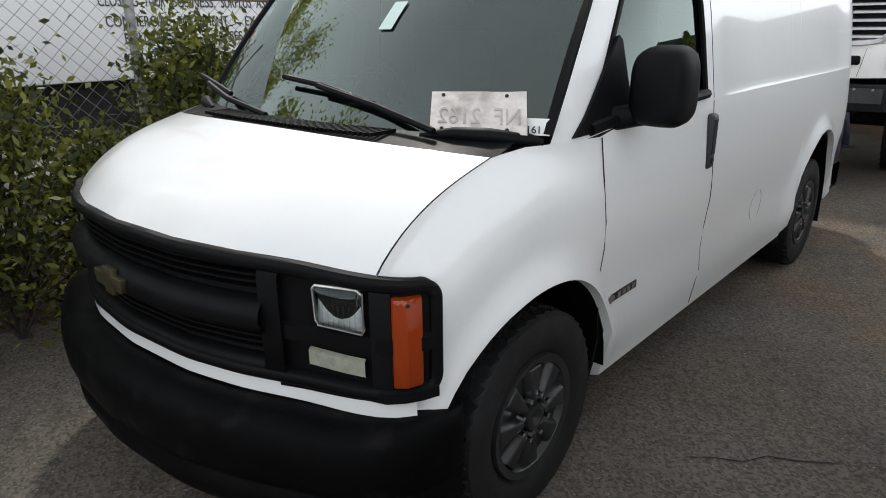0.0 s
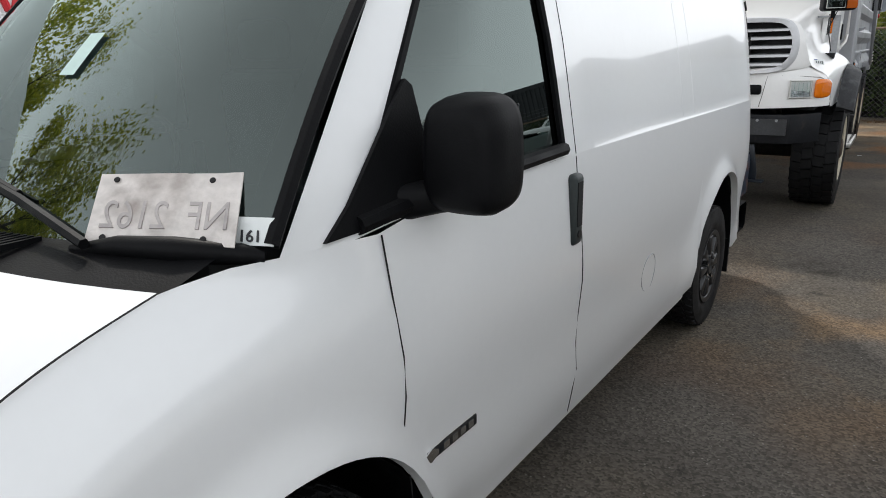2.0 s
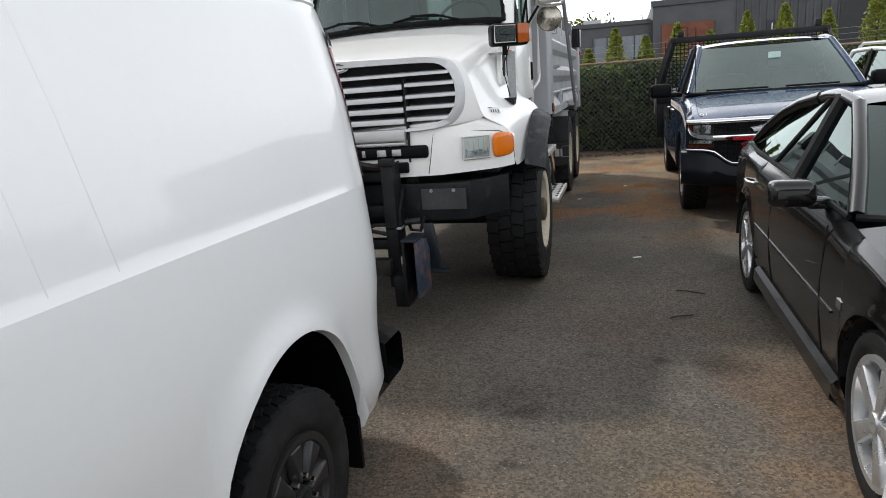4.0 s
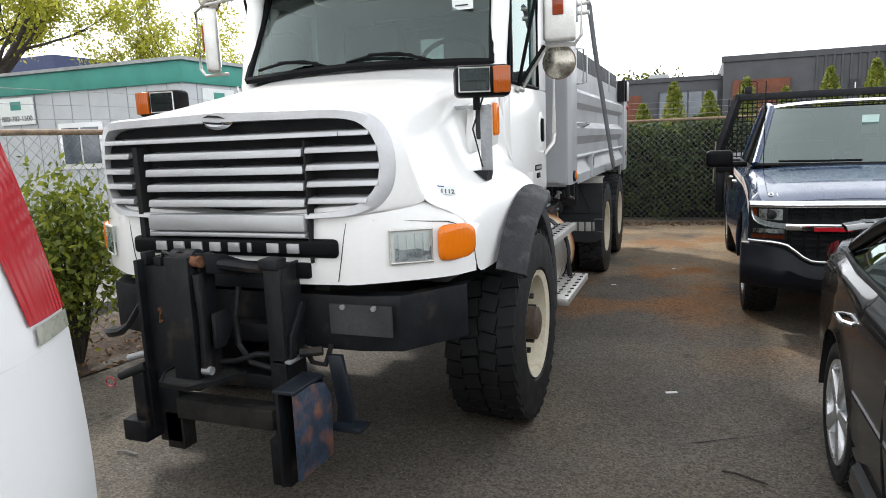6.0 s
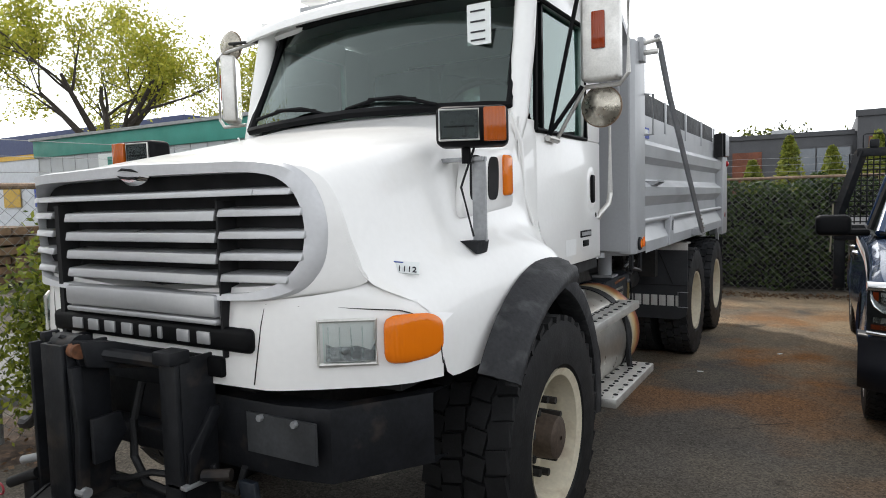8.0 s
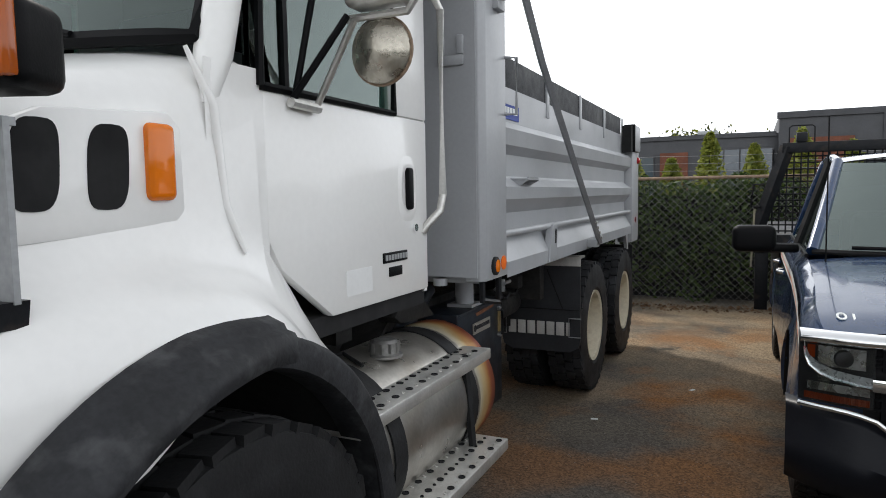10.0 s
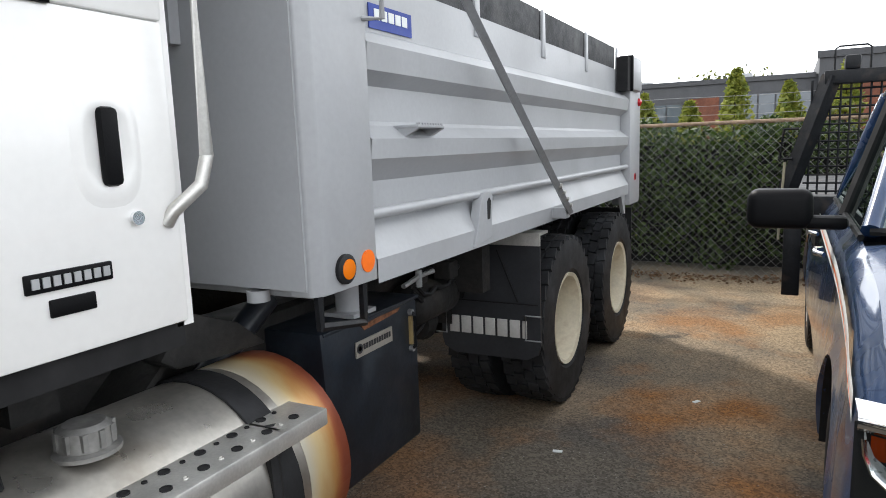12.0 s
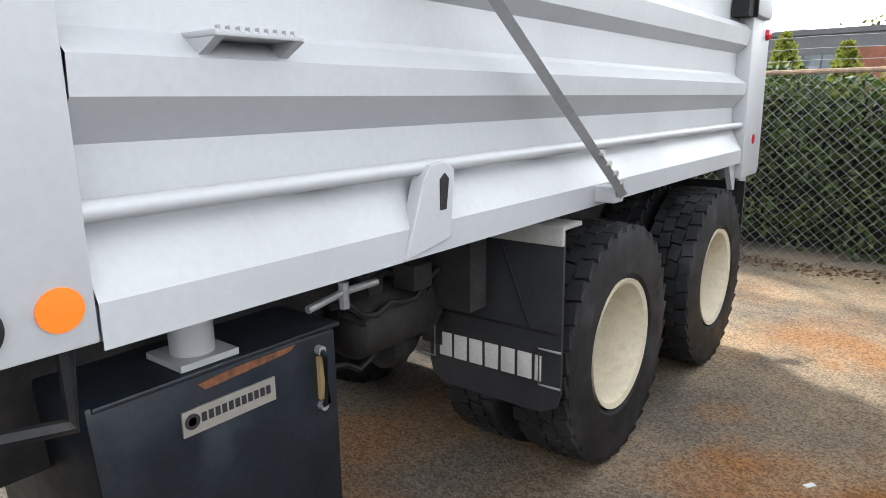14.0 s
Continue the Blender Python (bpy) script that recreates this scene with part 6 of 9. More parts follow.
# bumper
bpl = [(-1.0, 8.27), (-0.80, 7.97), (-0.62, 7.93), (0.62, 7.93), (0.80, 7.97), (1.0, 8.27)]
bm_ = B().grid([[(C + x, y + d, z) for x, y in bpl] for d, z in ((0.10, 0.705), (0.0, 0.705), (-0.004, 0.72), (-0.004, 0.935), (0.0, 0.95), (0.10, 0.95))])
bmp = part("bumper", bm_, STEELBLK, TRK, "black steel bumper with swept ends", smooth=25)
part("bumper_plate", B().box(C + 0.48, C + 0.78, 7.915, 7.925, 0.78, 0.915), M("worn_plate", (0.045, 0.048, 0.052), 0.4, var=0.3, bump=0.1), bmp)
for x in (0.55, 0.70):
    part("bolt", B().cyl((C + x, 7.90, 0.905), (C + x, 7.92, 0.905), 0.012, n=6), GALV, bmp)

# plough hitch: two uprights, a lift column with its ram, a tray, cross beams and push lugs
H = part("plough_hitch", B().box(-2.10, -1.965, 7.70, 7.735, 0.27, 1.10), STEELBLK, TRK, "black steel plough hitch", bevel=0.006)
part("plate_edge", B().box(-2.105, -2.085, 7.66, 7.90, 0.30, 1.13), STEELBLK, H, bevel=0.004)
part("plate_tooth", B().box(-2.10, -2.07, 7.70, 7.76, 1.10, 1.16), STEELBLK, H, bevel=0.004)
part("plate_tooth", B().box(-2.03, -1.99, 7.70, 7.76, 1.10, 1.14), STEELBLK, H, bevel=0.004)
part("column", B().prism([(-1.835, 7.56), (-1.715, 7.56), (-1.715, 7.575), (-1.82, 7.575), (-1.82, 7.72), (-1.835, 7.72)], "z", 0.60, 1.17), STEELBLK, H, "lift column", bevel=0.004)
part("column", B().box(-1.735, -1.715, 7.575, 7.72, 0.60, 1.17), STEELBLK, H, bevel=0.004)
part("column_head", B().lathe([(-0.06, 0.045), (0.06, 0.045)], (-1.775, 7.63, 1.15), "x", 18), STEELBLK, H)
part("ram", B().cyl((-1.775, 7.64, 0.62), (-1.775, 7.64, 0.95), 0.042, n=18), STEELBLK, H, "hydraulic ram")
part("ram_rod", B().cyl((-1.775, 7.64, 0.95), (-1.775, 7.64, 1.15), 0.022, n=14), GALV, H)
part("pivot_pin", B().cyl((-1.72, 7.60, 1.150), (-1.665, 7.59, 1.150), 0.024, n=14), RUST, H, "rusty pin")
for x in (-1.70, -1.655):
    part("lift_arm", B().prism([(7.585, 1.185), (7.70, 1.165), (7.90, 1.085), (7.90, 1.03), (7.72, 1.07), (7.60, 1.10)], "x", x, x + 0.014), STEELBLK, H, bevel=0.003)
part("link", B().prism([(7.565, 1.10), (7.60, 1.10), (7.615, 0.90), (7.60, 0.67), (7.565, 0.67), (7.575, 0.88)], "x", -1.70, -1.672), STEELBLK, H, bevel=0.004)
part("link_bolt", B().cyl((-1.70, 7.58, 0.69), (-1.655, 7.58, 0.69), 0.018, n=10), GALV, H)
part("side_lug", B().prism([(7.60, 0.93), (7.70, 0.93), (7.72, 0.86), (7.66, 0.78), (7.60, 0.78)], "x", -1.655, -1.635), STEELBLK, H, bevel=0.004)
part("arm_tube", B().tube([(-1.66, 7.66, 1.13), (-1.56, 7.78, 1.09), (-1.44, 7.84, 1.07)], 0.024, 8), STEELBLK, H)
part("upright", B().box(-1.485, -1.405, 7.74, 7.76, 0.30, 1.11), STEELBLK, H, bevel=0.004)
part("upright_web", B().box(-1.42, -1.405, 7.76, 7.90, 0.50, 1.11), STEELBLK, H, bevel=0.004)
part("upright_cap", B().box(-1.49, -1.40, 7.72, 7.80, 1.095, 1.14), STEELBLK, H, bevel=0.006)
part("cross_beam", B().box(-1.96, -1.42, 7.84, 7.90, 0.985, 1.045), STEELBLK, H, bevel=0.005)
part("cross_beam", B().box(-1.96, -1.42, 7.82, 7.90, 0.755, 0.83), STEELBLK, H, bevel=0.005)
part("cross_beam", B().box(-1.96, -1.45, 7.78, 7.86, 0.545, 0.61), STEELBLK, H, bevel=0.005)
part("lower_beam", B().box(-1.97, -1.45, 7.68, 7.78, 0.40, 0.495), FRAME, H, "grimy box beam", bevel=0.008)
part("tray", B().grid([[(x, y, z) for x, y in ((-1.955, 7.72), (-1.94, 7.60), (-1.86, 7.49), (-1.70, 7.47), (-1.63, 7.56), (-1.58, 7.70))] for z in (0.635, 0.655)]), STEELBLK, H, "bent steel tray rim", thick=0.012, smooth=20)
part("tray_floor", B().add([(-1.955, 7.72, 0.638), (-1.94, 7.60, 0.638), (-1.86, 7.49, 0.638), (-1.70, 7.47, 0.638), (-1.63, 7.56, 0.638), (-1.58, 7.70, 0.638)], [(0, 1, 2, 3, 4, 5)]), FRAME, H, thick=0.012)
part("foot_plate", B().box(-2.235, -2.10, 7.62, 7.74, 0.29, 0.39), STEELBLK, H, bevel=0.006)
part("side_plate", B().box(-2.17, -2.10, 7.64, 7.76, 0.39, 0.62), STEELBLK, H, bevel=0.006)
part("leg", B().box(-2.06, -1.96, 7.70, 7.78, 0.24, 0.42), FRAME, H, "scuffed steel leg", bevel=0.006)
part("push_lug", B().prism([(7.51, 0.30), (7.76, 0.30), (7.77, 0.56), (7.72, 0.635), (7.62, 0.66), (7.51, 0.655)], "x", -1.228, -1.208), RUSTBLUE, H, "chipped blue and rust lug plate", bevel=0.004)
part("push_lug", B().prism([(7.51, 0.26), (7.76, 0.26), (7.76, 0.66), (7.51, 0.66)], "x", -1.308, -1.290), STEELBLK, H, bevel=0.004)
part("push_top", B().box(-1.308, -1.21, 7.50, 7.72, 0.655, 0.672), BLUESTEEL, H, bevel=0.004)
part("push_back", B().box(-1.29, -1.228, 7.74, 7.76, 0.28, 0.64), BLACK, H)
part("push_foot", B().box(-1.40, -1.31, 7.58, 7.70, 0.22, 0.42), STEELBLK, H, bevel=0.005)
part("brace", B().prism([(-1.275, 0.70), (-1.205, 0.70), (-1.165, 0.47), (-1.165, 0.385), (-1.25, 0.385), (-1.24, 0.47)], "y", 7.86, 7.885), BLUESTEEL, H, "blue steel brace", bevel=0.004)
part("brace_foot", B().box(-1.25, -1.10, 7.80, 7.90, 0.380, 0.398), BLUESTEEL, H, bevel=0.003)
part("bracket", B().prism([(7.90, 0.93), (7.90, 0.90), (7.81, 0.79), (7.80, 0.70), (7.76, 0.70), (7.77, 0.80), (7.87, 0.93)], "x", -1.405, -1.385), STEELBLK, H, bevel=0.003)
part("bracket_foot", B().box(-1.47, -1.38, 7.74, 7.84, 0.685, 0.70), GALV, H, bevel=0.003)
part("bracket_bolt", B().cyl((-1.37, 7.80, 0.72), (-1.28, 7.84, 0.725), 0.02, n=10), STEELBLK, H)
part("hook", B().tube([(-2.50, 7.83, 0.735), (-2.43, 7.79, 0.742), (-2.33, 7.76, 0.765), (-2.27, 7.75, 0.80), (-2.14, 7.72, 0.93)], 0.02, 8, [0.016, 0.026, 0.022, 0.014, 0.012]), STEELBLK, H)
part("hose", B().tube([(-1.66, 7.80, 1.00), (-1.66, 7.76, 0.88), (-1.64, 7.74, 0.76), (-1.58, 7.74, 0.68), (-1.49, 7.76, 0.655)], 0.014, 8), RUBBER, H)
part("hose", B().tube([(-1.75, 7.70, 0.68), (-1.64, 7.72, 0.69), (-1.55, 7.74, 0.72), (-1.47, 7.78, 0.71)], 0.012, 8), RUBBER, H)
part("hose", B().tube([(-1.37, 7.84, 0.74), (-1.35, 7.86, 0.66), (-1.29, 7.87, 0.65), (-1.26, 7.88, 0.74)], 0.012, 8), RUBBER, H)
part("coupling", B().cyl((-2.215, 7.62, 0.60), (-2.10, 7.66, 0.645), 0.020, n=12), RUBBER, H)
part("coupling_ring", B().tube([(-2.255 + 0.028 * math.cos(a), 7.60, 0.575 + 0.022 * math.sin(a)) for a in [2 * math.pi * i / 12 for i in range(13)]], 0.004, 5), M("red_cap", (0.35, 0.03, 0.05), 0.5), H)
part("coupling", B().cyl((-2.195, 7.66, 0.675), (-2.10, 7.68, 0.70), 0.016, n=12), GALV, H)
part("cable", B().tube([(-1.99, 7.72, 1.13), (-1.93, 7.66, 1.175), (-1.84, 7.62, 1.17), (-1.78, 7.60, 1.19), (-1.70, 7.66, 1.16)], 0.007, 6), RUBBER, H)
part("tow_shackle", B().tube([(-2.02, 7.75, 0.93), (-2.02, 7.70, 0.90), (-2.02, 7.70, 0.85), (-2.02, 7.75, 0.82)], 0.012, 6), RUST, H)

# plough lamps on posts
for sgn in (1, -1):
    x0 = C + sgn * 0.985
    turn = Matrix.Translation((x0, 8.63, 0)) @ Matrix.Rotation(radians(24 if sgn > 0 else 8), 4, "Z") @ Matrix.Translation((-x0, -8.63, 0))
    pl = part("plough_lamp", B().box(x0 - 0.135, x0 + 0.135, 8.56, 8.70, 1.80, 1.95).moved(turn), PLASTIC, TRK, "black plough lamp with amber side", bevel=0.028, seg=3)
    part("lens", B().box(x0 - 0.12 if sgn > 0 else x0 - 0.03, x0 + 0.03 if sgn > 0 else x0 + 0.12, 8.546, 8.5555, 1.82, 1.935).moved(turn), LAMPDK, pl, "clear lamp glass")
    part("lamp_bezel", B().tube([turn @ Vector((x0 + sgn * u, 8.548, z)) for u, z in ((-0.118, 1.822), (0.028, 1.822), (0.028, 1.933), (-0.118, 1.933), (-0.118, 1.822))], 0.004, 6), ALU, pl)
    part("lamp_bar", B().tube([turn @ Vector((x0 + sgn * u, 8.549, 1.872)) for u in (-0.10, 0.01)], 0.004, 6), PLASTIC, pl)
    part("reflector", B().box(x0 - 0.118 if sgn > 0 else x0 - 0.028, x0 + 0.028 if sgn > 0 else x0 + 0.118, 8.556, 8.5615, 1.825, 1.93).moved(turn), M("dark_reflector", (0.10, 0.10, 0.105), 0.3, 0.8, var=0.5, scale=18, bump=0.3, fine=30) if sgn > 0 else bpy.data.materials["dark_reflector"], pl)
    part("turn_lens", B().box(x0 + 0.045 if sgn > 0 else x0 - 0.128, x0 + 0.128 if sgn > 0 else x0 - 0.045, 8.545, 8.57, 1.815, 1.94).moved(turn), AMBERP, pl, "amber lens", bevel=0.006)
    part("swivel", B().cyl((x0 - 0.03 * sgn, 8.63, 1.74), (x0 - 0.03 * sgn, 8.63, 1.80), 0.018, n=10), PLASTIC, pl)
    part("lamp_post", B().box(x0 + sgn * 0.005 - 0.028, x0 + sgn * 0.005 + 0.028, 8.66, 8.672, 1.44, 1.765), GALV, pl, "flat galvanised bar")
    part("cross_bar", B().box(min(x0 - sgn * 0.26, x0 + sgn * 0.03), max(x0 - sgn * 0.26, x0 + sgn * 0.03), 8.645, 8.685, 1.75, 1.765), GALV, pl)
    part("mount_plate", B().box(x0 - sgn * 0.20 - 0.035, x0 - sgn * 0.20 + 0.035, 8.62, 8.66, 1.70, 1.765), GALV, pl)
    part("base_bracket", B().prism([(x0 - 0.05, 1.445), (x0 + 0.03, 1.445), (x0 + 0.02, 1.395)], "y", 8.60, 8.69), STEELBLK, pl, "black wedge bracket")
    part("cable", B().tube([(x0, 8.64, 1.80), (x0 - 0.05 * sgn, 8.62, 1.65), (x0 - 0.01 * sgn, 8.64, 1.46)], 0.005, 5), RUBBER, pl)

# cab
part("cab_floor", B().box(C - 0.88, C + 0.88, 9.3, 10.5, 1.15, 1.22), BLACK, TRK)
for x0, x1, z0, z1 in ((-0.88, 0.88, 1.2, 2.08), (-0.88, 0.88, 2.56, 2.72), (-0.88, -0.5, 2.08, 2.56), (0.5, 0.88, 2.08, 2.56)):
    part("cab_back", B().box(C + x0, C + x1, 10.48, 10.53, z0, z1), TWHITE, TRK)
part("cab_roof", B().grid([[(C + u * 0.90, y, z - 0.05 * abs(u) ** 4) for u in [-1 + 0.1 * i for i in range(21)]] for y, z in ((9.46, 2.66), (9.52, 2.73), (9.7, 2.79), (10.1, 2.80), (10.53, 2.78))]), TWHITE, TRK, "white cab roof", thick=0.03, smooth=60)
part("sun_visor", B().grid([[(C + u * 0.99, y + 0.10 * abs(u) ** 3, z - 0.03 * abs(u) ** 2) for u in [-1 + 0.1 * i for i in range(21)]] for y, z in ((9.50, 2.72), (9.36, 2.715), (9.31, 2.68), (9.30, 2.635))]), TWHITE, TRK, "white sun visor", thick=0.02, smooth=60)
lit = part("roof_marker", B().box(C - 0.60, C - 0.44, 9.46, 9.56, 2.79, 2.86), TWHITE, TRK, bevel=0.02)
for sgn in (1, -1):
    X0, X1 = sorted((C + sgn * 0.86, C + sgn * 0.905))
    dr = part("cab_door", B().prism([(9.46, 1.93), (9.46, 1.50), (9.52, 1.40), (9.78, 1.215), (10.50, 1.215), (10.50, 1.93)], "x", X0, X1), TWHITE, TRK, "white cab door", bevel=0.012)
    part("door_post", B().box(X0, X1, 10.22, 10.50, 1.93, 2.70), TWHITE, dr, bevel=0.01)
    part("door_header", B().box(X0, X1, 9.44, 10.22, 2.58, 2.72), TWHITE, dr, bevel=0.01)
    xm = C + sgn * 0.875
    part("door_glass", B().box(xm - 0.004, xm + 0.004, 9.42, 10.24, 1.92, 2.6), CLEARG, dr, "clear side glass")
    part("vent_bar", B().box(xm - 0.012, xm + 0.016, 9.58, 9.60, 1.93, 2.59), PLASTIC, dr)
    part("window_seal", B().tube([(C + sgn * 0.905, y, z) for y, z in ((9.45, 1.935), (10.22, 1.935), (10.22, 2.58), (9.47, 2.58), (9.45, 1.935))], 0.014, 6), PLASTIC, dr)
    part("a_pillar", B().tube([(C + sgn * 0.865, 9.27, 1.86), (C + sgn * 0.872, 9.31, 2.0), (C + sgn * 0.872, 9.40, 2.35), (C + sgn * 0.862, 9.48, 2.70)], 0.055, 12, [0.035, 0.052, 0.055, 0.055]), TWHITE, TRK, smooth=60)
    part("cowl_side", B().grid([[(C + sgn * 0.902, y, z) for k, y in enumerate((9.24, 9.30, 9.36, 9.44, 9.47))] for z in (1.42, 1.6, 1.8, 1.98)]), TWHITE, TRK, smooth=60)
    part("cowl_rib", B().tube([(C + sgn * 0.885, 9.20, 2.0), (C + sgn * 0.90, 9.27, 1.86), (C + sgn * 0.905, 9.29, 1.6), (C + sgn * 0.94, 9.33, 1.47)], 0.035, 10, [0.006, 0.015, 0.017, 0.006]), TWHITE, TRK, smooth=60)
    hd = part("door_handle", B().box(C + sgn * 0.91 - 0.012, C + sgn * 0.91 + 0.016, 10.30, 10.345, 1.56, 1.73), PLASTIC, dr, "black pull handle", bevel=0.012)
    cup = []
    for k in range(9):
        g = k / 8
        cup.append([(C + sgn * (0.9045 + 0.009 * math.exp(-((g - 0.74) / 0.16) ** 2) * (1 - g ** 8)), 10.322 + g * 0.085 * math.copysign(abs(math.cos(a)) ** 0.7, math.cos(a)), 1.645 + g * 0.135 * math.copysign(abs(math.sin(a)) ** 0.7, math.sin(a))) for a in [2 * math.pi * i / 28 for i in range(29)]])
    part("handle_cup", B().grid(cup), TWHITE, dr, smooth=80)
    part("lock", B().cyl((C + sgn * 0.90, 10.375, 1.485), (C + sgn * 0.915, 10.375, 1.485), 0.016, n=14), CHROME, dr)
    bg = part("door_badge", B().box(C + sgn * 0.905 - 0.003, C + sgn * 0.905 + 0.006, 10.11, 10.30, 1.36, 1.40), PLASTIC, dr, "black badge with silver blocks", bevel=0.003)
    for i in range(8):
        part("badge_letter", B().box(C + sgn * 0.912 - 0.002, C + sgn * 0.912 + 0.002, 10.122 + 0.022 * i, 10.137 + 0.022 * i, 1.37, 1.391), SILVER, bg)
    part("door_badge", B().box(C + sgn * 0.905 - 0.003, C + sgn * 0.905 + 0.006, 10.155, 10.255, 1.305, 1.342), PLASTIC, dr, "small black badge", bevel=0.003)
    part("grab_bar", B().tube([(C + sgn * 0.90, 10.46, 1.46), (C + sgn * 0.915, 10.47, 1.49), (C + sgn * 0.95, 10.53, 1.55), (C + sgn * 0.955, 10.55, 1.62), (C + sgn * 0.955, 10.55, 2.4), (C + sgn * 0.92, 10.50, 2.5)], 0.017, 10), ALU, TRK, "steel grab bar", smooth=60)
    part("door_stain", B().box(C + sgn * 0.9055 - 0.001, C + sgn * 0.9055 + 0.001, 9.86, 10.03, 1.27, 1.36), M("door_patch", (0.74, 0.745, 0.74), 0.35, var=0.03) if sgn > 0 else bpy.data.materials["door_patch"], dr, "faded sticker patch")
    # west-coast mirror
    mx = C + (1.17 if sgn > 0 else -1.44)
    swing = Matrix.Translation((mx, 9.67, 0)) @ Matrix.Rotation(radians(0 if sgn > 0 else -52), 4, "Z") @ Matrix.Translation((-mx, -9.67, 0))
    mh = part("mirror", B().box(mx - 0.095, mx + 0.095, 9.62, 9.72, 2.17, 2.62).moved(swing), ALU, TRK, "large square door mirror", bevel=0.02, seg=3)
    part("mirror_lamp", B().box(mx - 0.033, mx + 0.033, 9.605, 9.625, 2.32, 2.50).moved(swing), AMBERD, mh, "amber lamp", bevel=0.006)
    part("mirror_glass", B().box(mx - 0.08, mx + 0.08, 9.721, 9.725, 2.20, 2.59).moved(swing), CHROME, mh)
    cz = 2.05 if sgn > 0 else 2.70
    sp = part("spot_mirror", B().lathe([(0, 0.10), (-0.012, 0.098), (-0.03, 0.075), (-0.045, 0.03), (-0.05, 0.005)], (mx - 0.01, 9.70, cz), "y", 28), M("dull_mirror_back", (0.42, 0.39, 0.33), 0.28, 0.9, var=0.2, scale=20, bump=0.1) if sgn > 0 else bpy.data.materials["dull_mirror_back"], mh, "dull back of a round mirror")
    part("spot_rim", B().tube([(mx - 0.01 + 0.1 * math.cos(a), 9.70, cz + 0.1 * math.sin(a)) for a in [2 * math.pi * i / 28 for i in range(29)]], 0.006, 6), RUSTRAIL, sp)
    part("mirror_bracket", B().tube([(mx - 0.12 * sgn, 9.68, 2.15), (mx + 0.09 * sgn, 9.68, 2.15), (mx + 0.13 * sgn, 9.68, 2.2), (mx + 0.13 * sgn, 9.68, 2.62), (mx + 0.06 * sgn, 9.68, 2.66), (C + sgn * 0.90, 9.5, 2.64)], 0.012, 8), ALU, mh)
    for q0, q1 in (((0.925, 9.57, 1.91), (1.08, 9.64, 2.15)), ((0.925, 9.69, 1.90), (1.08, 9.68, 2.15)), ((0.925, 9.58, 1.91), (1.08, 9.62, 2.64)), ((0.91, 9.46, 2.62), (1.10 if sgn > 0 else 1.40, 9.64, 2.70))):
        part("mirror_strut", B().tube([(C + sgn * q0[0], q0[1], q0[2]), (C + sgn * q1[0], q1[1], q1[2])], 0.011, 8), ALU if q0[1] > 9.65 else PLASTIC, mh)
    part("mirror_foot", B().tube([(C + sgn * 0.925, 9.56, 1.90), (C + sgn * 0.925, 9.70, 1.895)], 0.016, 8), ALU, mh)
    part("fender_bridge", B().prism([(9.30, 1.60), (9.44, 1.50), (9.48, 1.36), (9.58, 1.25), (9.56, 1.235), (9.30, 1.235)], "x", *sorted((C + sgn * 0.80, C + sgn * 0.893))), TWHITE, TRK, bevel=0.01)
# windscreen
wsr = []
for i in range(7):
    t = i / 6
    wsr.append([(C + u * lerp(0.85, 0.80, t), lerp(9.14, 9.42, t) + 0.13 * abs(u) ** 2.4, lerp(2.06 - 0.02 * abs(u), 2.66, t)) for u in [-1 + 0.1 * j for j in range(21)]])
wsg = part("windscreen", B().grid(wsr), CLEARG, TRK, "tinted windscreen", smooth=60)
loop = [wsr[0][j] for j in range(21)] + [wsr[i][-1] for i in range(1, 7)] + [wsr[-1][j] for j in range(19, -1, -1)] + [wsr[i][0] for i in range(5, -1, -1)]
part("windscreen_seal", B().tube(loop, 0.024, 6), PLASTIC, wsg)
part("shade_band", B().grid([[(p[0], p[1] + 0.004, p[2]) for p in wsr[5]], [(p[0], p[1] + 0.004, p[2]) for p in wsr[6]]]), BLACK, wsg)
st_ = part("stock_sheet", B().box(C + 0.59, C + 0.72, 9.352, 9.355, 2.36, 2.56, Matrix.Identity(4)), PAPER, wsg, "white stock sheet with hand-written lines")
for z in (2.52, 2.47, 2.42, 2.38):
    part("ink_line", B().box(C + 0.61, C + 0.69, 9.348, 9.351, z, z + 0.008), INK, st_)
for x0, x1 in ((-0.62, -0.12), (0.02, 0.52)):
    wp = part("wiper", B().tube([(C + x1, 9.16, 2.06), (C + (x0 + x1) / 2 + 0.05, 9.14, 2.115), (C + x0 + 0.1, 9.15, 2.12)], 0.010, 6), PLASTIC, TRK, "black wiper arm")
    part("wiper_blade", B().tube([(C + x0 - 0.05, 9.15, 2.085), (C + x0 + 0.15, 9.15, 2.12), (C + x0 + 0.38, 9.155, 2.10)], 0.010, 6), PLASTIC, wp)
part("dashboard", B().box(C - 0.82, C + 0.82, 9.30, 9.7, 1.7, 2.05), DASH, TRK, bevel=0.04)
part("steering_wheel", B().tube([(C + 0.42 + 0.23 * math.cos(a), 9.78 + 0.1 * math.sin(a), 2.12 + 0.16 * math.sin(a)) for a in [2 * math.pi * i / 24 for i in range(25)]], 0.016, 8), DASH, TRK)
for x in (-0.42, 0.42):
    s_ = part("seat", B().box(C + x - 0.25, C + x + 0.25, 9.9, 10.35, 1.6, 1.8), SEAT, TRK, bevel=0.05)
    part("backrest", B().box(C + x - 0.25, C + x + 0.25, 10.25, 10.42, 1.75, 2.5), SEAT, s_, bevel=0.06)
part("rear_window", B().box(C - 0.5, C + 0.5, 10.50, 10.506, 2.08, 2.56), CLEARG, TRK)

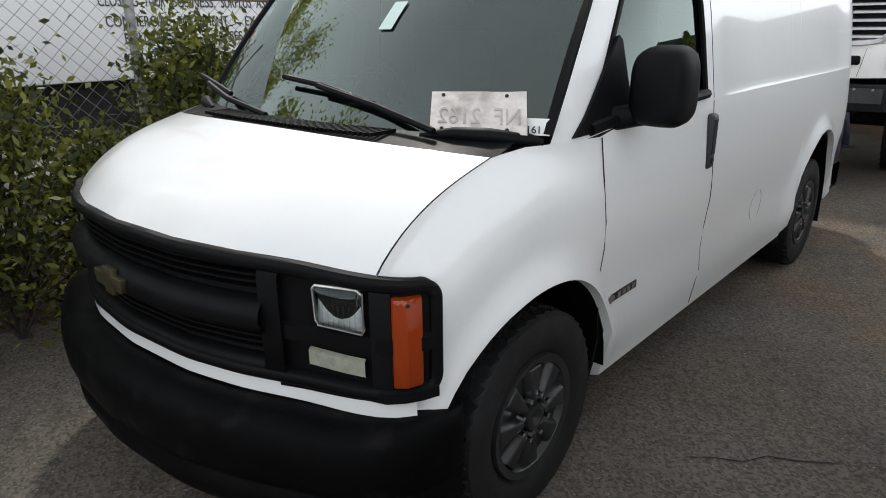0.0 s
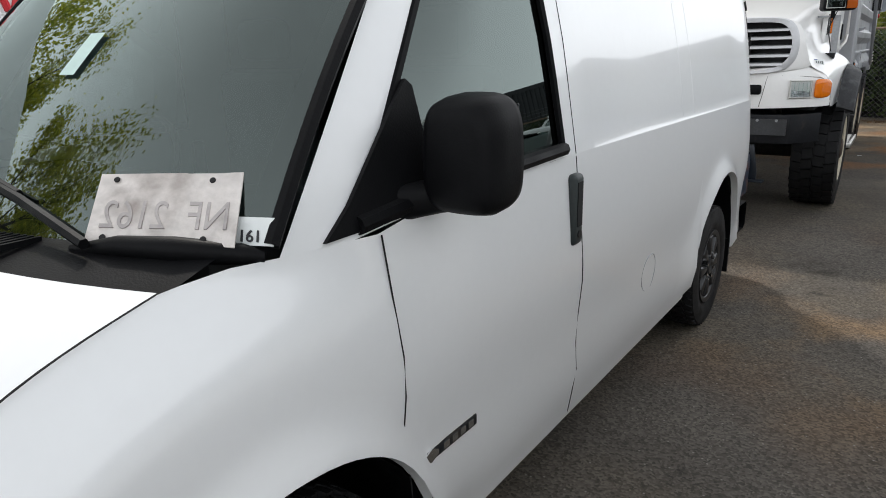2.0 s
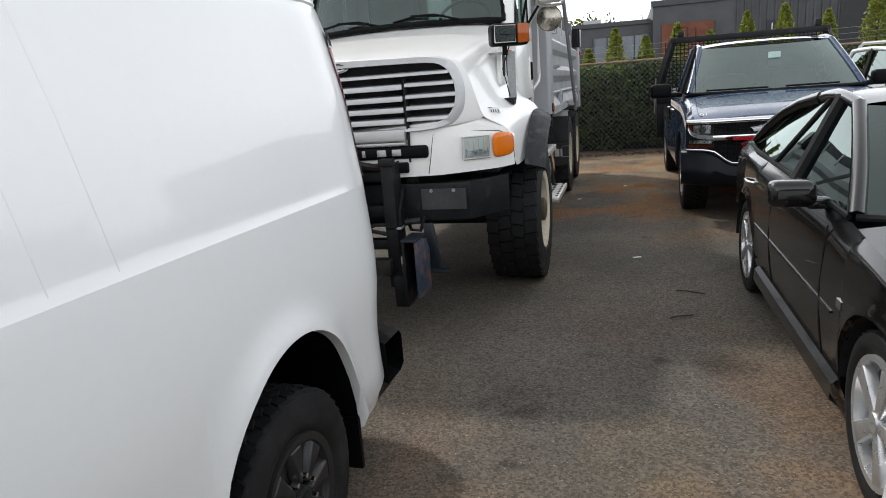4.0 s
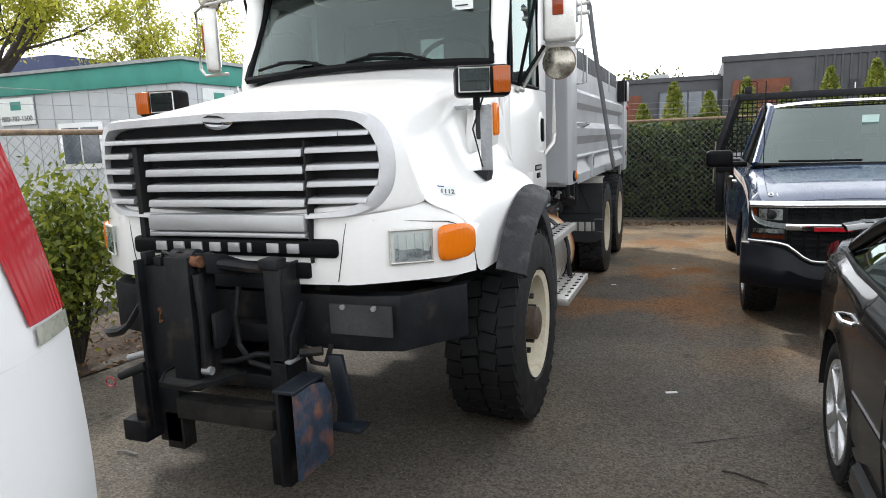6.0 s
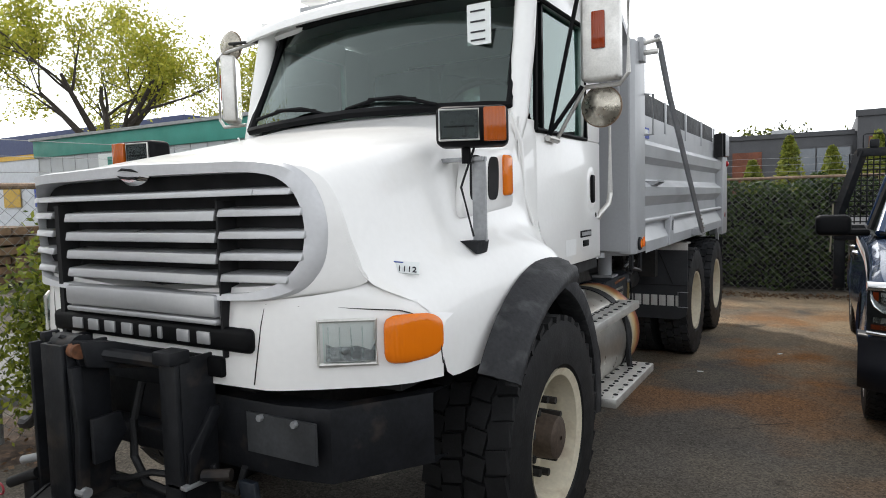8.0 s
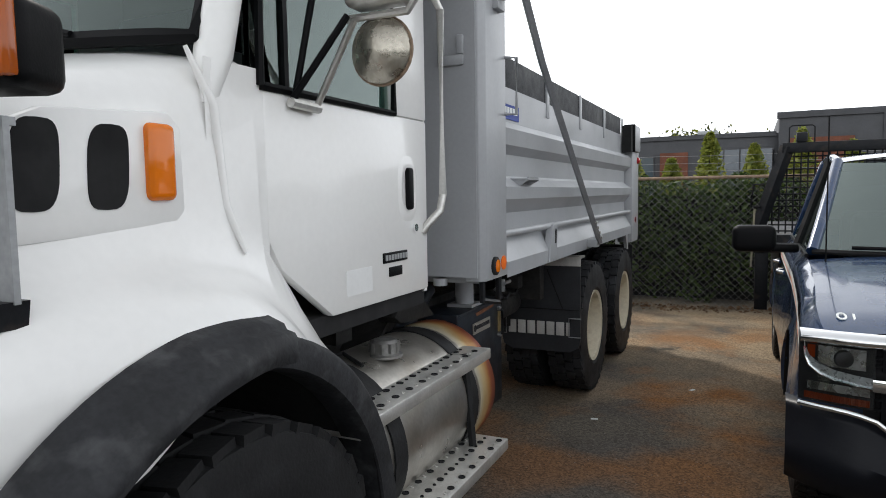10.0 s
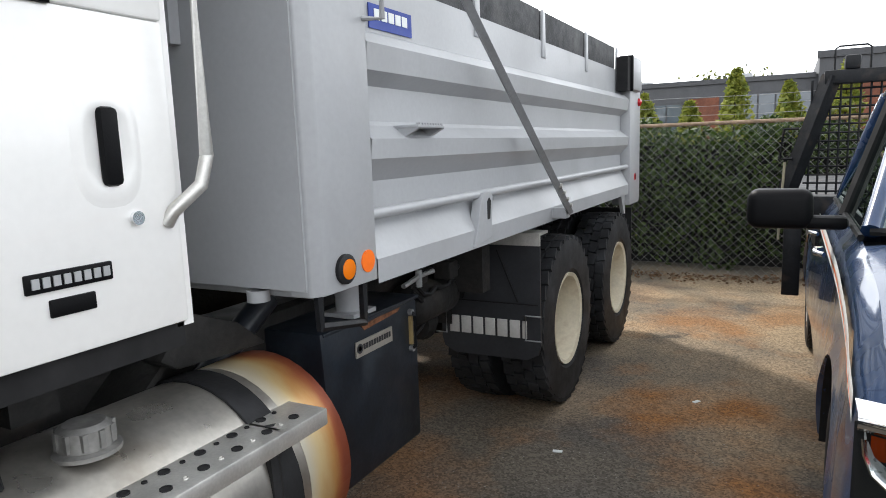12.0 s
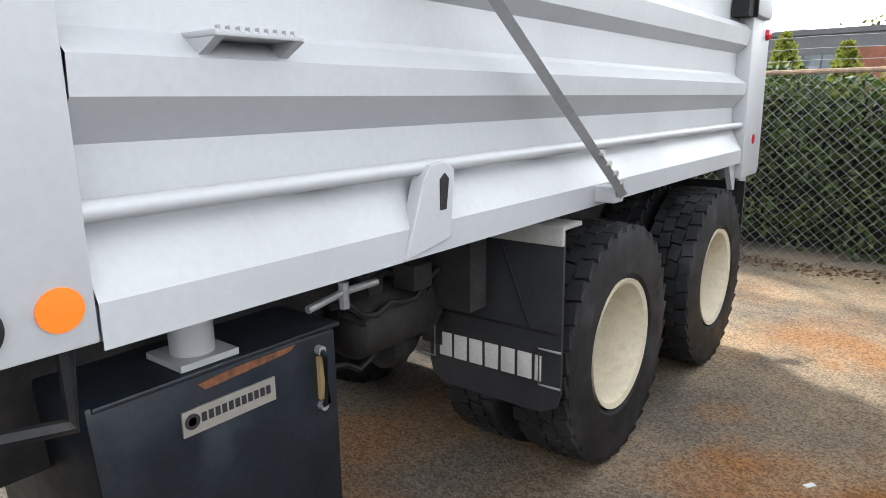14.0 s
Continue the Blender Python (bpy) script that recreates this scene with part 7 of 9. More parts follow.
# running gear
part("chassis_rail", B().box(C + 0.36, C + 0.44, 8.0, 15.3, 0.72, 1.0), FRAME, TRK)
part("chassis_rail", B().box(C - 0.44, C - 0.36, 8.0, 15.3, 0.72, 1.0), FRAME, TRK)
part("engine", B().box(C - 0.35, C + 0.35, 8.2, 9.6, 0.62, 1.4), BLACK, TRK, bevel=0.05)
for y in (9.08, 13.31, 14.68):
    part("axle", B().cyl((C - 0.8, y, 0.53), (C + 0.8, y, 0.53), 0.09, n=16), FRAME, TRK)
    part("spring_pack", B().box(C + 0.40, C + 0.50, y - 0.6, y + 0.6, 0.60, 0.72), FRAME, TRK)
part("differential", B().lathe([(-0.2, 0.08), (-0.1, 0.2), (0.1, 0.2), (0.2, 0.08)], (C, 13.31, 0.55), "x", 20), FRAME, TRK)
part("cross_member", B().box(C - 0.8, C + 0.8, 12.5, 12.6, 0.85, 1.1), FRAME, TRK)
part("brake_chamber", B().cyl((C + 0.45, 12.75, 0.72), (C + 0.45, 12.95, 0.72), 0.09), FRAME, TRK)
part("yellow_plate", B().box(C + 0.46, C + 0.50, 12.55, 12.64, 0.99, 1.10), M("tan_plate", (0.42, 0.26, 0.10), 0.7, var=0.2), TRK, "tan plate on the frame")
for sgn in (1, -1):
    wheel(TRK, (C + sgn * 0.955, 9.08, 0.545), 0.545, 0.39, 0.295, "steer", sgn, "truck")
    for y in (13.31, 14.68):
        wheel(TRK, (C + sgn * 0.89, y + 0.02, 0.53), 0.53, 0.27, 0.285, "drive", sgn, "truck")
        wheel(TRK, (C + sgn * 0.555, y, 0.53), 0.53, 0.27, 0.295, "plain", sgn, "truck")
    fl = []
    for k in range(19):
        a = radians(146 - 66 * k / 18)
        w_ = 1 - 0.25 * smooth((k - 12) / 6)
        fl.append([(C + sgn * x, 9.08 + ra * math.cos(a), 0.545 + ra * math.sin(a)) for x, ra in ((1.095, 0.80), (1.125, 0.79), (1.15, 0.782), (1.16, 0.768), (1.185, 0.762), (1.195, 0.748), (1.12 + 0.10 * w_, 0.738), (1.12 + 0.11 * w_, 0.715), (1.12 + 0.10 * w_, 0.69), (1.16, 0.685))])
    part("fender_flare", B().grid(fl), FLARE, TRK, "weathered black rubber fender flare", thick=0.012, smooth=50)
    ft = []
    for k in range(17):
        a = radians(82 - 90 * k / 16)
        ft.append([(C + sgn * x, 9.08 + ra * math.cos(a), 0.545 + ra * math.sin(a)) for x, ra in ((0.95, 0.70), (1.06, 0.755), (1.10, 0.752), (1.112, 0.735), (1.105, 0.67), (1.09, 0.66), (1.0, 0.66))])
    part("fender_flare", B().grid(ft), FLARE, TRK, "black rubber rear fender edge", smooth=50)
    part("splash_guard", B().grid([[(C + sgn * x, 9.08 + 0.66 * math.cos(a), 0.56 + 0.66 * math.sin(a)) for x in (0.5, 1.1)] for a in [0.70 * math.pi * i / 16 for i in range(17)]]), BLACK, TRK)

# fuel tank and steps
CAPM = M("cap_metal", (0.30, 0.295, 0.285), 0.4, 0.7, var=0.2, scale=20, bump=0.05)
for sgn in (1,):
    tx, tz, tr_ = C + 0.72, 0.665, 0.32
    tk = part("fuel_tank", B().lathe([(0, 0.02), (0.005, tr_ - 0.03), (0.03, tr_), (1.0, tr_), (1.0, 0.02)], (tx, 9.75, tz), "y", 40), TANK, TRK, "dull aluminium fuel tank", smooth=50)
    part("tank_end", B().lathe([(1.0, tr_ + 0.001), (1.19, tr_ + 0.001), (1.22, tr_ - 0.03), (1.225, 0.02)], (tx, 9.75, tz), "y", 40), TANKHOT, tk, "heat-browned end of the tank", smooth=50)
    for y in (9.93, 10.62):
        part("tank_strap", B().lathe([(0, tr_ + 0.002), (0, tr_ + 0.008), (0.09, tr_ + 0.008), (0.09, tr_ + 0.002)], (tx, y, tz), "y", 40), RUBBER, tk, "black rubber-lined strap", smooth=50)
    cp = part("tank_cap", B().lathe([(0, 0.075), (0.01, 0.075), (0.015, 0.06), (0.06, 0.058), (0.07, 0.045)], (tx + 0.10, 10.25, tz + 0.30), "z", 20), CAPM, tk, "filler cap")
    for i in range(10):
        a = 2 * math.pi * i / 10
        part("cap_rib", B().box(tx + 0.10 + 0.058 * math.cos(a) - 0.006, tx + 0.10 + 0.058 * math.cos(a) + 0.006, 10.25 + 0.058 * math.sin(a) - 0.006, 10.25 + 0.058 * math.sin(a) + 0.006, tz + 0.32, tz + 0.36), CAPM, cp)
    part("fuel_line", B().tube([(tx - 0.10, 10.00, 0.985), (tx + 0.0, 10.10, 1.0), (tx + 0.12, 10.05, 0.975)], 0.008, 6), RUBBER, tk)
    for y0, y1, x0, x1, z in ((9.66, 10.80, C + 0.84, C + 1.075, 0.90), (9.86, 10.74, C + 0.96, C + 1.18, 0.50)):
        s_ = part("step", B().box(x0, x1, y0, y1, z - 0.05, z), ALU, TRK, "perforated aluminium step", bevel=0.006)
        nn = int((y1 - y0) / 0.055)
        for i in range(nn):
            for j in range(3):
                big = (i + j) % 2
                yc, xc, rh = y0 + 0.04 + 0.053 * i, x0 + 0.05 + 0.07 * j, 0.0145 if big else 0.007
                part("hole", B().lathe([(-0.002, rh), (0.0035, rh), (0.0035, rh * 0.8), (0.001, rh * 0.8), (0.001, 0.001)], (xc, yc, z), "z", 10), BLACK if big or j == 1 else ALU, s_)
    part("step_brush", B().box(C + 0.84, C + 0.97, 9.68, 9.79, 0.902, 0.915), RUBBER, TRK, "black boot brush", bevel=0.004)
    br, rb_ = B(), random.Random(8)
    for i in range(420):
        x, y = C + rb_.uniform(0.845, 0.965), rb_.uniform(9.685, 9.785)
        br.cyl((x, y, 0.91), (x + rb_.uniform(-0.012, 0.012), y + rb_.uniform(-0.012, 0.012), rb_.uniform(0.945, 0.965)), 0.0022, 0.0012, 3, False)
    tagged(part("bristles", br, RUBBER, TRK, "stiff black bristles", smooth=0), kind="stuff")
    part("step_bracket", B().prism([(C + 0.74, 0.36), (C + 1.02, 0.44), (C + 1.06, 0.90), (C + 0.70, 0.90)], "y", 9.82, 9.83), ALU, TRK, "sheet bracket")
    part("step_bracket", B().prism([(C + 0.86, 0.62), (C + 1.05, 0.90), (C + 0.82, 0.90)], "y", 10.62, 10.63), ALU, TRK)
    part("step_strap", B().tube([(C + 1.0, 10.64, 0.9), (C + 1.03, 10.62, 0.75), (C + 1.06, 10.6, 0.5)], 0.02, 6), RUBBER, TRK)
# between cab and body
part("bracket_arm", B().prism([(10.56, 1.06), (10.66, 1.18), (10.86, 1.10), (10.98, 1.0), (10.62, 1.02)], "x", C + 0.58, C + 0.70), FRAME, TRK, bevel=0.01)
part("cab_mount", B().box(C + 0.45, C + 0.62, 10.2, 10.32, 1.0, 1.14, Matrix.Identity(4)), FRAME, TRK)
part("angled_plate", B().box(C + 0.42, C + 0.62, 10.45, 10.75, 0.98, 1.0, Matrix.Translation((C + 0.5, 10.6, 1)) @ Matrix.Rotation(0.7, 4, "X") @ Matrix.Translation((-C - 0.5, -10.6, -1))), FRAME, TRK)
part("ram", B().tube([(C + 0.55, 10.75, 0.85), (C + 0.6, 11.1, 1.12)], 0.045, 12), BLUESTEEL, TRK)
part("pipe", B().tube([(C + 0.30, 9.6, 1.05), (C + 0.42, 10.2, 1.08), (C + 0.42, 10.9, 1.0)], 0.03, 8), FRAME, TRK)

# tipper body
BX = -0.73
prof = [(0.0, 1.185), (0.0, 1.265), (-0.065, 1.385), (-0.07, 1.515), (-0.005, 1.59), (0.0, 1.655), (-0.06, 1.70), (-0.07, 1.715), (-0.07, 1.83), (-0.01, 1.872), (0.0, 1.955), (-0.03, 1.99), (-0.07, 2.005), (-0.07, 2.19)]
body = part("tipper_side", B().grid([[(BX + d, y, z) for d, z in prof] for y in (11.163, 12.2, 13.2, 14.2, 14.996)]), GREY, TRK, "grey ribbed tipper side", smooth=12)
part("tipper_side", B().grid([[(2 * C - BX + 0.0 - d, y, z) for d, z in prof] for y in (10.9, 15.3)]), GREY, TRK, smooth=12)
part("tipper_floor", B().box(2 * C - BX + 0.05, BX - 0.05, 10.9, 15.3, 1.185, 1.25), GREY, TRK)
part("inner_wall", B().box(BX - 0.12, BX - 0.075, 10.9, 15.3, 1.2, 2.19), GREY, TRK)
part("front_post", B().prism([(BX, 10.885), (BX, 11.16), (BX - 0.10, 11.16), (BX - 0.10, 10.845), (BX - 0.025, 10.845)], "z", 1.20, 2.63), GREY, TRK, "grey corner post", bevel=0.006)
part("front_wall", B().box(2 * C - BX, BX - 0.035, 10.838, 10.90, 1.22, 2.60), GREY, TRK, "grey front wall of the tipper")
part("front_seam", B().tube([(BX - 0.06, 10.844, 1.22), (BX - 0.06, 10.844, 2.6)], 0.0022, 5), FRAME, TRK)
part("shield_seam", B().tube([(BX - 0.06, 10.844, 2.42), (2 * C - BX, 10.844, 2.42)], 0.0025, 5), FRAME, TRK)
# Forward reach is added, mostly out of view, to keep skylight off the front wall.
part("cab_shield", B().add([(BX - 0.02, 10.85, 2.62), (2 * C - BX, 10.85, 2.62), (2 * C - BX, 10.35, 2.93), (2 * C - BX, 9.95, 2.95), (BX - 0.02, 9.95, 2.95), (BX - 0.02, 10.35, 2.93)], [(0, 1, 2, 5), (5, 2, 3, 4)]), GREY, TRK, "grey cab shield, run forward unseen over the cab to shade the gap", thick=0.04)
hk = part("hook_plate", B().box(BX - 0.22, BX - 0.09, 10.82, 10.845, 2.22, 2.27), GREY, TRK, "cut-out hook", bevel=0.01)
part("hook_prong", B().box(BX - 0.22, BX - 0.19, 10.82, 10.845, 2.27, 2.36), GREY, hk, bevel=0.008)
part("hook_prong", B().box(BX - 0.125, BX - 0.09, 10.82, 10.845, 2.27, 2.36), GREY, hk, bevel=0.008)
part("front_gusset", B().prism([(BX - 0.52, 2.5), (BX - 0.44, 2.5), (BX - 0.45, 1.95), (BX - 0.49, 1.95)], "y", 10.80, 10.845), GREY, TRK)
part("rear_post", B().prism([(15.0, 1.09), (15.37, 1.09), (15.40, 1.14), (15.40, 2.26), (15.30, 2.29), (15.0, 2.20)], "x", BX - 0.14, BX + 0.012), GREY, TRK, "grey rear corner post", bevel=0.01)
part("rear_bracket", B().prism([(14.86, 1.185), (15.02, 1.185), (15.02, 1.02), (14.98, 1.02)], "x", BX - 0.06, BX - 0.03), GREY, TRK)
part("hinge_cover", B().box(BX - 0.05, BX + 0.05, 14.92, 15.28, 2.03, 2.30), GREY, TRK, "grey hinge cover", bevel=0.02)
part("hinge_gap", B().box(BX - 0.06, BX + 0.03, 14.80, 14.92, 2.02, 2.28), BLACK, TRK)
part("hinge_edge", B().box(BX - 0.06, BX + 0.052, 14.90, 14.925, 2.02, 2.30), PLASTIC, TRK, bevel=0.005)
part("tailgate", B().box(2 * C - BX, BX - 0.1, 15.30, 15.38, 1.15, 2.2), GREY, TRK)
for i in range(4):
    y0 = 11.26 + i * 0.90
    part("side_board", B().box(BX - 0.12, BX - 0.078, y0, y0 + 0.86, 2.15, 2.36), BOARD, TRK, "weathered dark timber board", bevel=0.006)
    part("board_bracket", B().prism([(y0 + 0.86, 2.10), (y0 + 0.92, 2.10), (y0 + 0.915, 2.345), (y0 + 0.875, 2.36)], "x", BX - 0.077, BX - 0.062), GREY, TRK, "steel board bracket", bevel=0.003)
sr = part("side_rail", B().tube([(BX - 0.02, 11.13, 1.412), (BX - 0.02, 13.0, 1.412), (BX - 0.02, 15.02, 1.412)], 0.019, 12), GREY, TRK, "grey tube rail")
for i in range(7):
    y = 11.62 + 0.5 * i
    part("rail_gusset", B().prism([(y, 1.412), (y + 0.14, 1.412), (y + 0.12, 1.398), (y + 0.02, 1.398)], "x", BX - 0.09, BX - 0.01), GREY, sr)
lp_ = part("tie_plate", B().prism([(11.90, 1.19), (12.08, 1.22), (12.10, 1.40), (12.06, 1.425), (12.00, 1.42), (11.97, 1.38)], "x", BX - 0.03, BX + 0.012), GREY, TRK, "slotted tie-down plate", bevel=0.003, smooth=20)
part("slot", B().prism([(12.035, 1.30), (12.06, 1.30), (12.072, 1.38), (12.055, 1.395), (12.035, 1.38)], "x", BX + 0.011, BX + 0.0145), BLACK, lp_)
fs = part("foot_step", B().box(BX - 0.07, BX + 0.045, 11.39, 11.585, 1.69, 1.702), GREY, TRK, "folded foot step", bevel=0.004)
for y in (11.39, 11.565):
    part("step_gusset", B().prism([(BX - 0.07, 1.63), (BX + 0.045, 1.69), (BX - 0.07, 1.69)], "y", y, y + 0.02), GREY, fs)
for i in range(9):
    part("tooth", B().box(BX + 0.030, BX + 0.046, 11.40 + 0.02 * i, 11.41 + 0.02 * i, 1.698, 1.708), GREY, fs)
part("ladder_bar", B().tube([(BX - 0.01, 11.14, 2.02), (BX + 0.05, 11.18, 2.02), (BX + 0.05, 11.18, 2.30), (BX - 0.01, 11.14, 2.30)], 0.010, 8), GREY, TRK, "grey grab bar")
sg = part("maker_sign", B().box(BX - 0.068, BX - 0.064, 11.28, 11.56, 2.02, 2.10), INKBLUE, TRK, "small blue and white maker's plate")
for i in range(5):
    part("sign_block", B().box(BX - 0.0635, BX - 0.0615, 11.31 + 0.045 * i, 11.345 + 0.045 * i, 2.05, 2.085), PAPER, sg)
# The arm's grey is darker than the body's: its shaded look is painted in.
arm = part("tarp_arm", B().tube([(BX + 0.11, 11.02, 2.66), (BX + 0.11, 11.10, 2.62), (BX + 0.11, 11.42, 2.32), (BX + 0.10, 12.2, 1.79), (BX + 0.09, 13.02, 1.235)], 0.021, 4), M("shaded_arm_grey", (0.22, 0.225, 0.235), 0.4, var=0.12, bump=0.02), TRK, "bent grey tarp arm", smooth=0)
part("arm_pivot", B().cyl((BX, 11.03, 2.56), (BX + 0.12, 11.03, 2.56), 0.018, n=12), ALU, arm)
part("arm_pivot", B().cyl((BX, 11.03, 2.62), (BX + 0.13, 11.03, 2.64), 0.016, n=12), ALU, arm)
part("arm_lug", B().box(BX - 0.01, BX + 0.03, 10.98, 11.08, 2.50, 2.66), GREY, arm, bevel=0.006)
for k in range(4):
    part("arm_bolt", B().cyl((BX + 0.10, 12.78 + 0.06 * k, 1.40 - 0.04 * k), (BX + 0.122, 12.78 + 0.06 * k, 1.40 - 0.04 * k), 0.011, n=8), ALU, arm)
part("arm_anchor", B().box(BX - 0.05, BX + 0.08, 12.98, 13.06, 1.20, 1.26), GREY, arm, bevel=0.005)
ml = part("marker_lamp", B().lathe([(0, 0.046), (0.012, 0.046), (0.018, 0.036), (0.018, 0.031)], (BX, 10.979, 1.266), "x", 28), RUBBER, TRK, "round amber lamp in a black ring")
part("lens", B().lathe([(0.012, 0.034), (0.02, 0.031), (0.024, 0.016), (0.025, 0.001)], (BX, 10.979, 1.266), "x", 24), AMBER, ml)
part("reflector", B().lathe([(0, 0.036), (0.004, 0.036), (0.005, 0.001)], (BX, 11.105, 1.270), "x", 28), ORANGE, TRK, "round orange reflector")
part("rear_reflector", B().lathe([(0, 0.03), (0.004, 0.03), (0.005, 0.001)], (BX + 0.012, 15.2, 1.32), "x", 20), RED, TRK, "small red reflector")
part("rear_lamp", B().lathe([(0, 0.035), (0.02, 0.03), (0.03, 0.001)], (BX + 0.012, 15.32, 1.95), "x", 20), RED, TRK, "small red lamp")
# ladder step, control box, flap
part("stirrup", B().tube([(BX - 0.03, 10.885, 1.21), (BX - 0.03, 10.885, 1.105), (BX - 0.03, 11.11, 1.065), (BX - 0.03, 11.115, 1.22)], 0.016, 6), STEELBLK, TRK, "black steel stirrup step")
part("canister", B().cyl((-1.14, 11.55, 0.97), (-1.14, 11.55, 1.19), 0.055, n=24), GREY, TRK, "grey canister")
part("canister_base", B().box(-1.22, -1.06, 11.47, 11.63, 0.955, 0.972), GREY, TRK)
part("bolt_head", B().cyl((BX - 0.24, 10.86, 1.175), (BX - 0.24, 10.86, 1.21), 0.035, n=14), GREY, TRK)
cbx = part("control_box", B().prism([(11.28, 0.28), (11.95, 0.28), (11.95, 0.935), (11.24, 0.955)], "x", -1.75, -1.05), BLUESTEEL, TRK, "dark blue steel control box", bevel=0.012)
np_ = part("maker_plate", B().box(-1.048, -1.042, 11.45, 11.72, 0.80, 0.865), M("brushed_plate", (0.42, 0.40, 0.36), 0.45, 0.5, var=0.1), cbx, "brushed maker's plate")
for i in range(11):
    part("plate_mark", B().box(-1.042, -1.04, 11.50 + 0.019 * i, 11.513 + 0.019 * i, 0.825, 0.848), INK, np_)
part("plate_mark", B().lathe([(0, 0.02), (0.002, 0.02), (0.002, 0.011), (0, 0.011)], (-1.042, 11.475, 0.835), "x", 16), INK, np_)
hg = part("box_handle", B().tube([(-1.04, 11.88, 0.72), (-1.02, 11.88, 0.735), (-1.02, 11.88, 0.875), (-1.04, 11.88, 0.89)], 0.010, 6), STEELBLK, cbx)
part("air_tank", B().lathe([(0, 0.02), (0.02, 0.10), (0.05, 0.115), (0.40, 0.115), (0.43, 0.10), (0.45, 0.02)], (-1.22, 12.12, 0.84), "y", 20), FRAME, TRK, "grimy air tank", smooth=50)
part("brake_pot", B().lathe([(0, 0.03), (0.01, 0.085), (0.05, 0.09), (0.06, 0.10), (0.075, 0.10), (0.085, 0.09), (0.15, 0.07)], (-1.34, 12.42, 0.66), "y", 18), FRAME, TRK, smooth=50)
part("air_pipe", B().tube([(-1.06, 11.86, 1.01), (-1.06, 12.0, 1.03), (-1.06, 12.14, 1.03)], 0.012, 8), GALV, TRK, "steel air pipe")
part("pipe_tee", B().tube([(-1.06, 12.0, 0.98), (-1.06, 12.0, 1.06)], 0.016, 8), GALV, TRK)
for k, (y0_, y1_, z0_) in enumerate(((11.98, 12.5, 0.98), (12.05, 12.55, 0.92), (12.1, 12.6, 1.06), (11.95, 12.4, 0.78))):
    part("air_hose", B().tube([(-1.10 - 0.03 * k, lerp(y0_, y1_, i / 8), z0_ - 0.07 * math.sin(math.pi * i / 8) + 0.02 * math.sin(i * 1.9 + k)) for i in range(9)], 0.011, 6), RUBBER, TRK)
part("valve_block", B().box(-1.16, -1.06, 12.32, 12.42, 0.95, 1.04), FRAME, TRK, bevel=0.01)
part("frame_bracket", B().prism([(12.18, 1.16), (12.30, 1.16), (12.28, 0.92), (12.22, 0.92)], "x", -1.20, -1.17), FRAME, TRK)
part("box_lid", B().box(-1.74, -1.045, 11.255, 11.965, 0.938, 0.952), BLUESTEEL, cbx, bevel=0.004)
part("box_stain", B().prism([(11.52, 0.90), (11.78, 0.915), (11.80, 0.93), (11.60, 0.928), (11.50, 0.92)], "x", -1.05, -1.0465), RUST, cbx, "rust bloom")
part("sight_glass", B().box(-1.05, -1.035, 11.872, 11.888, 0.74, 0.87), M("tan_strip", (0.35, 0.26, 0.12), 0.5), cbx)
for z in (0.72, 0.89):
    part("box_bolt", B().cyl((-1.05, 11.88, z), (-1.03, 11.88, z), 0.014, n=10), GALV, cbx)
flp = part("mud_flap", B().prism([(-1.33, 0.52), (-1.315, 0.465), (-1.25, 0.43), (-0.80, 0.43), (-0.735, 0.465), (-0.72, 0.52), (-0.72, 1.12), (-1.33, 1.12)], "y", 12.725, 12.74), M("flap_rubber", (0.022, 0.024, 0.028), 0.5, var=0.2, bump=0.05), TRK, "black mud flap with pale block letters")
for i in range(7):
    x = -1.275 + 0.075 * i
    lt = B().box(x, x + (0.026 if i == 6 else 0.060), 12.718, 12.726, 0.555, 0.655)
    part("letter_block", lt, M("letter_grey", (0.52, 0.51, 0.49), 0.6) if i == 0 else bpy.data.materials["letter_grey"], flp, bevel=0.002)
for x in (-1.30, -0.79):
    part("wire_clip", B().tube([(x - 0.06, 12.705, 0.55), (x + 0.01, 12.705, 0.55), (x + 0.01, 12.705, 0.69), (x - 0.06, 12.705, 0.69)] if x < -1 else [(x + 0.08, 12.705, 0.55), (x - 0.01, 12.705, 0.55), (x - 0.01, 12.705, 0.69), (x + 0.08, 12.705, 0.69)], 0.005, 6), GALV, flp, "bent wire clip")
part("tread_plate", B().box(-1.02, -0.715, 12.705, 12.725, 1.08, 1.15), ALU, flp, "tread-plate strip")
part("tread_top", B().box(-1.02, -0.715, 12.725, 12.85, 1.135, 1.15), ALU, flp)
for s in (-1, 1):
    part("flap_rib", B().tube([(-1.02 + s * 0.05, 12.72, 1.05), (-1.02 + s * 0.17, 12.72, 0.76)], 0.005, 5), RUBBER, flp)
part("flap_rib", B().tube([(-1.32, 12.72, 0.75), (-0.73, 12.72, 0.75)], 0.005, 5), RUBBER, flp)
part("rear_flap", B().box(-1.3, -0.75, 15.22, 15.235, 0.35, 1.05), RUBBER, TRK, "black rear mud flap")


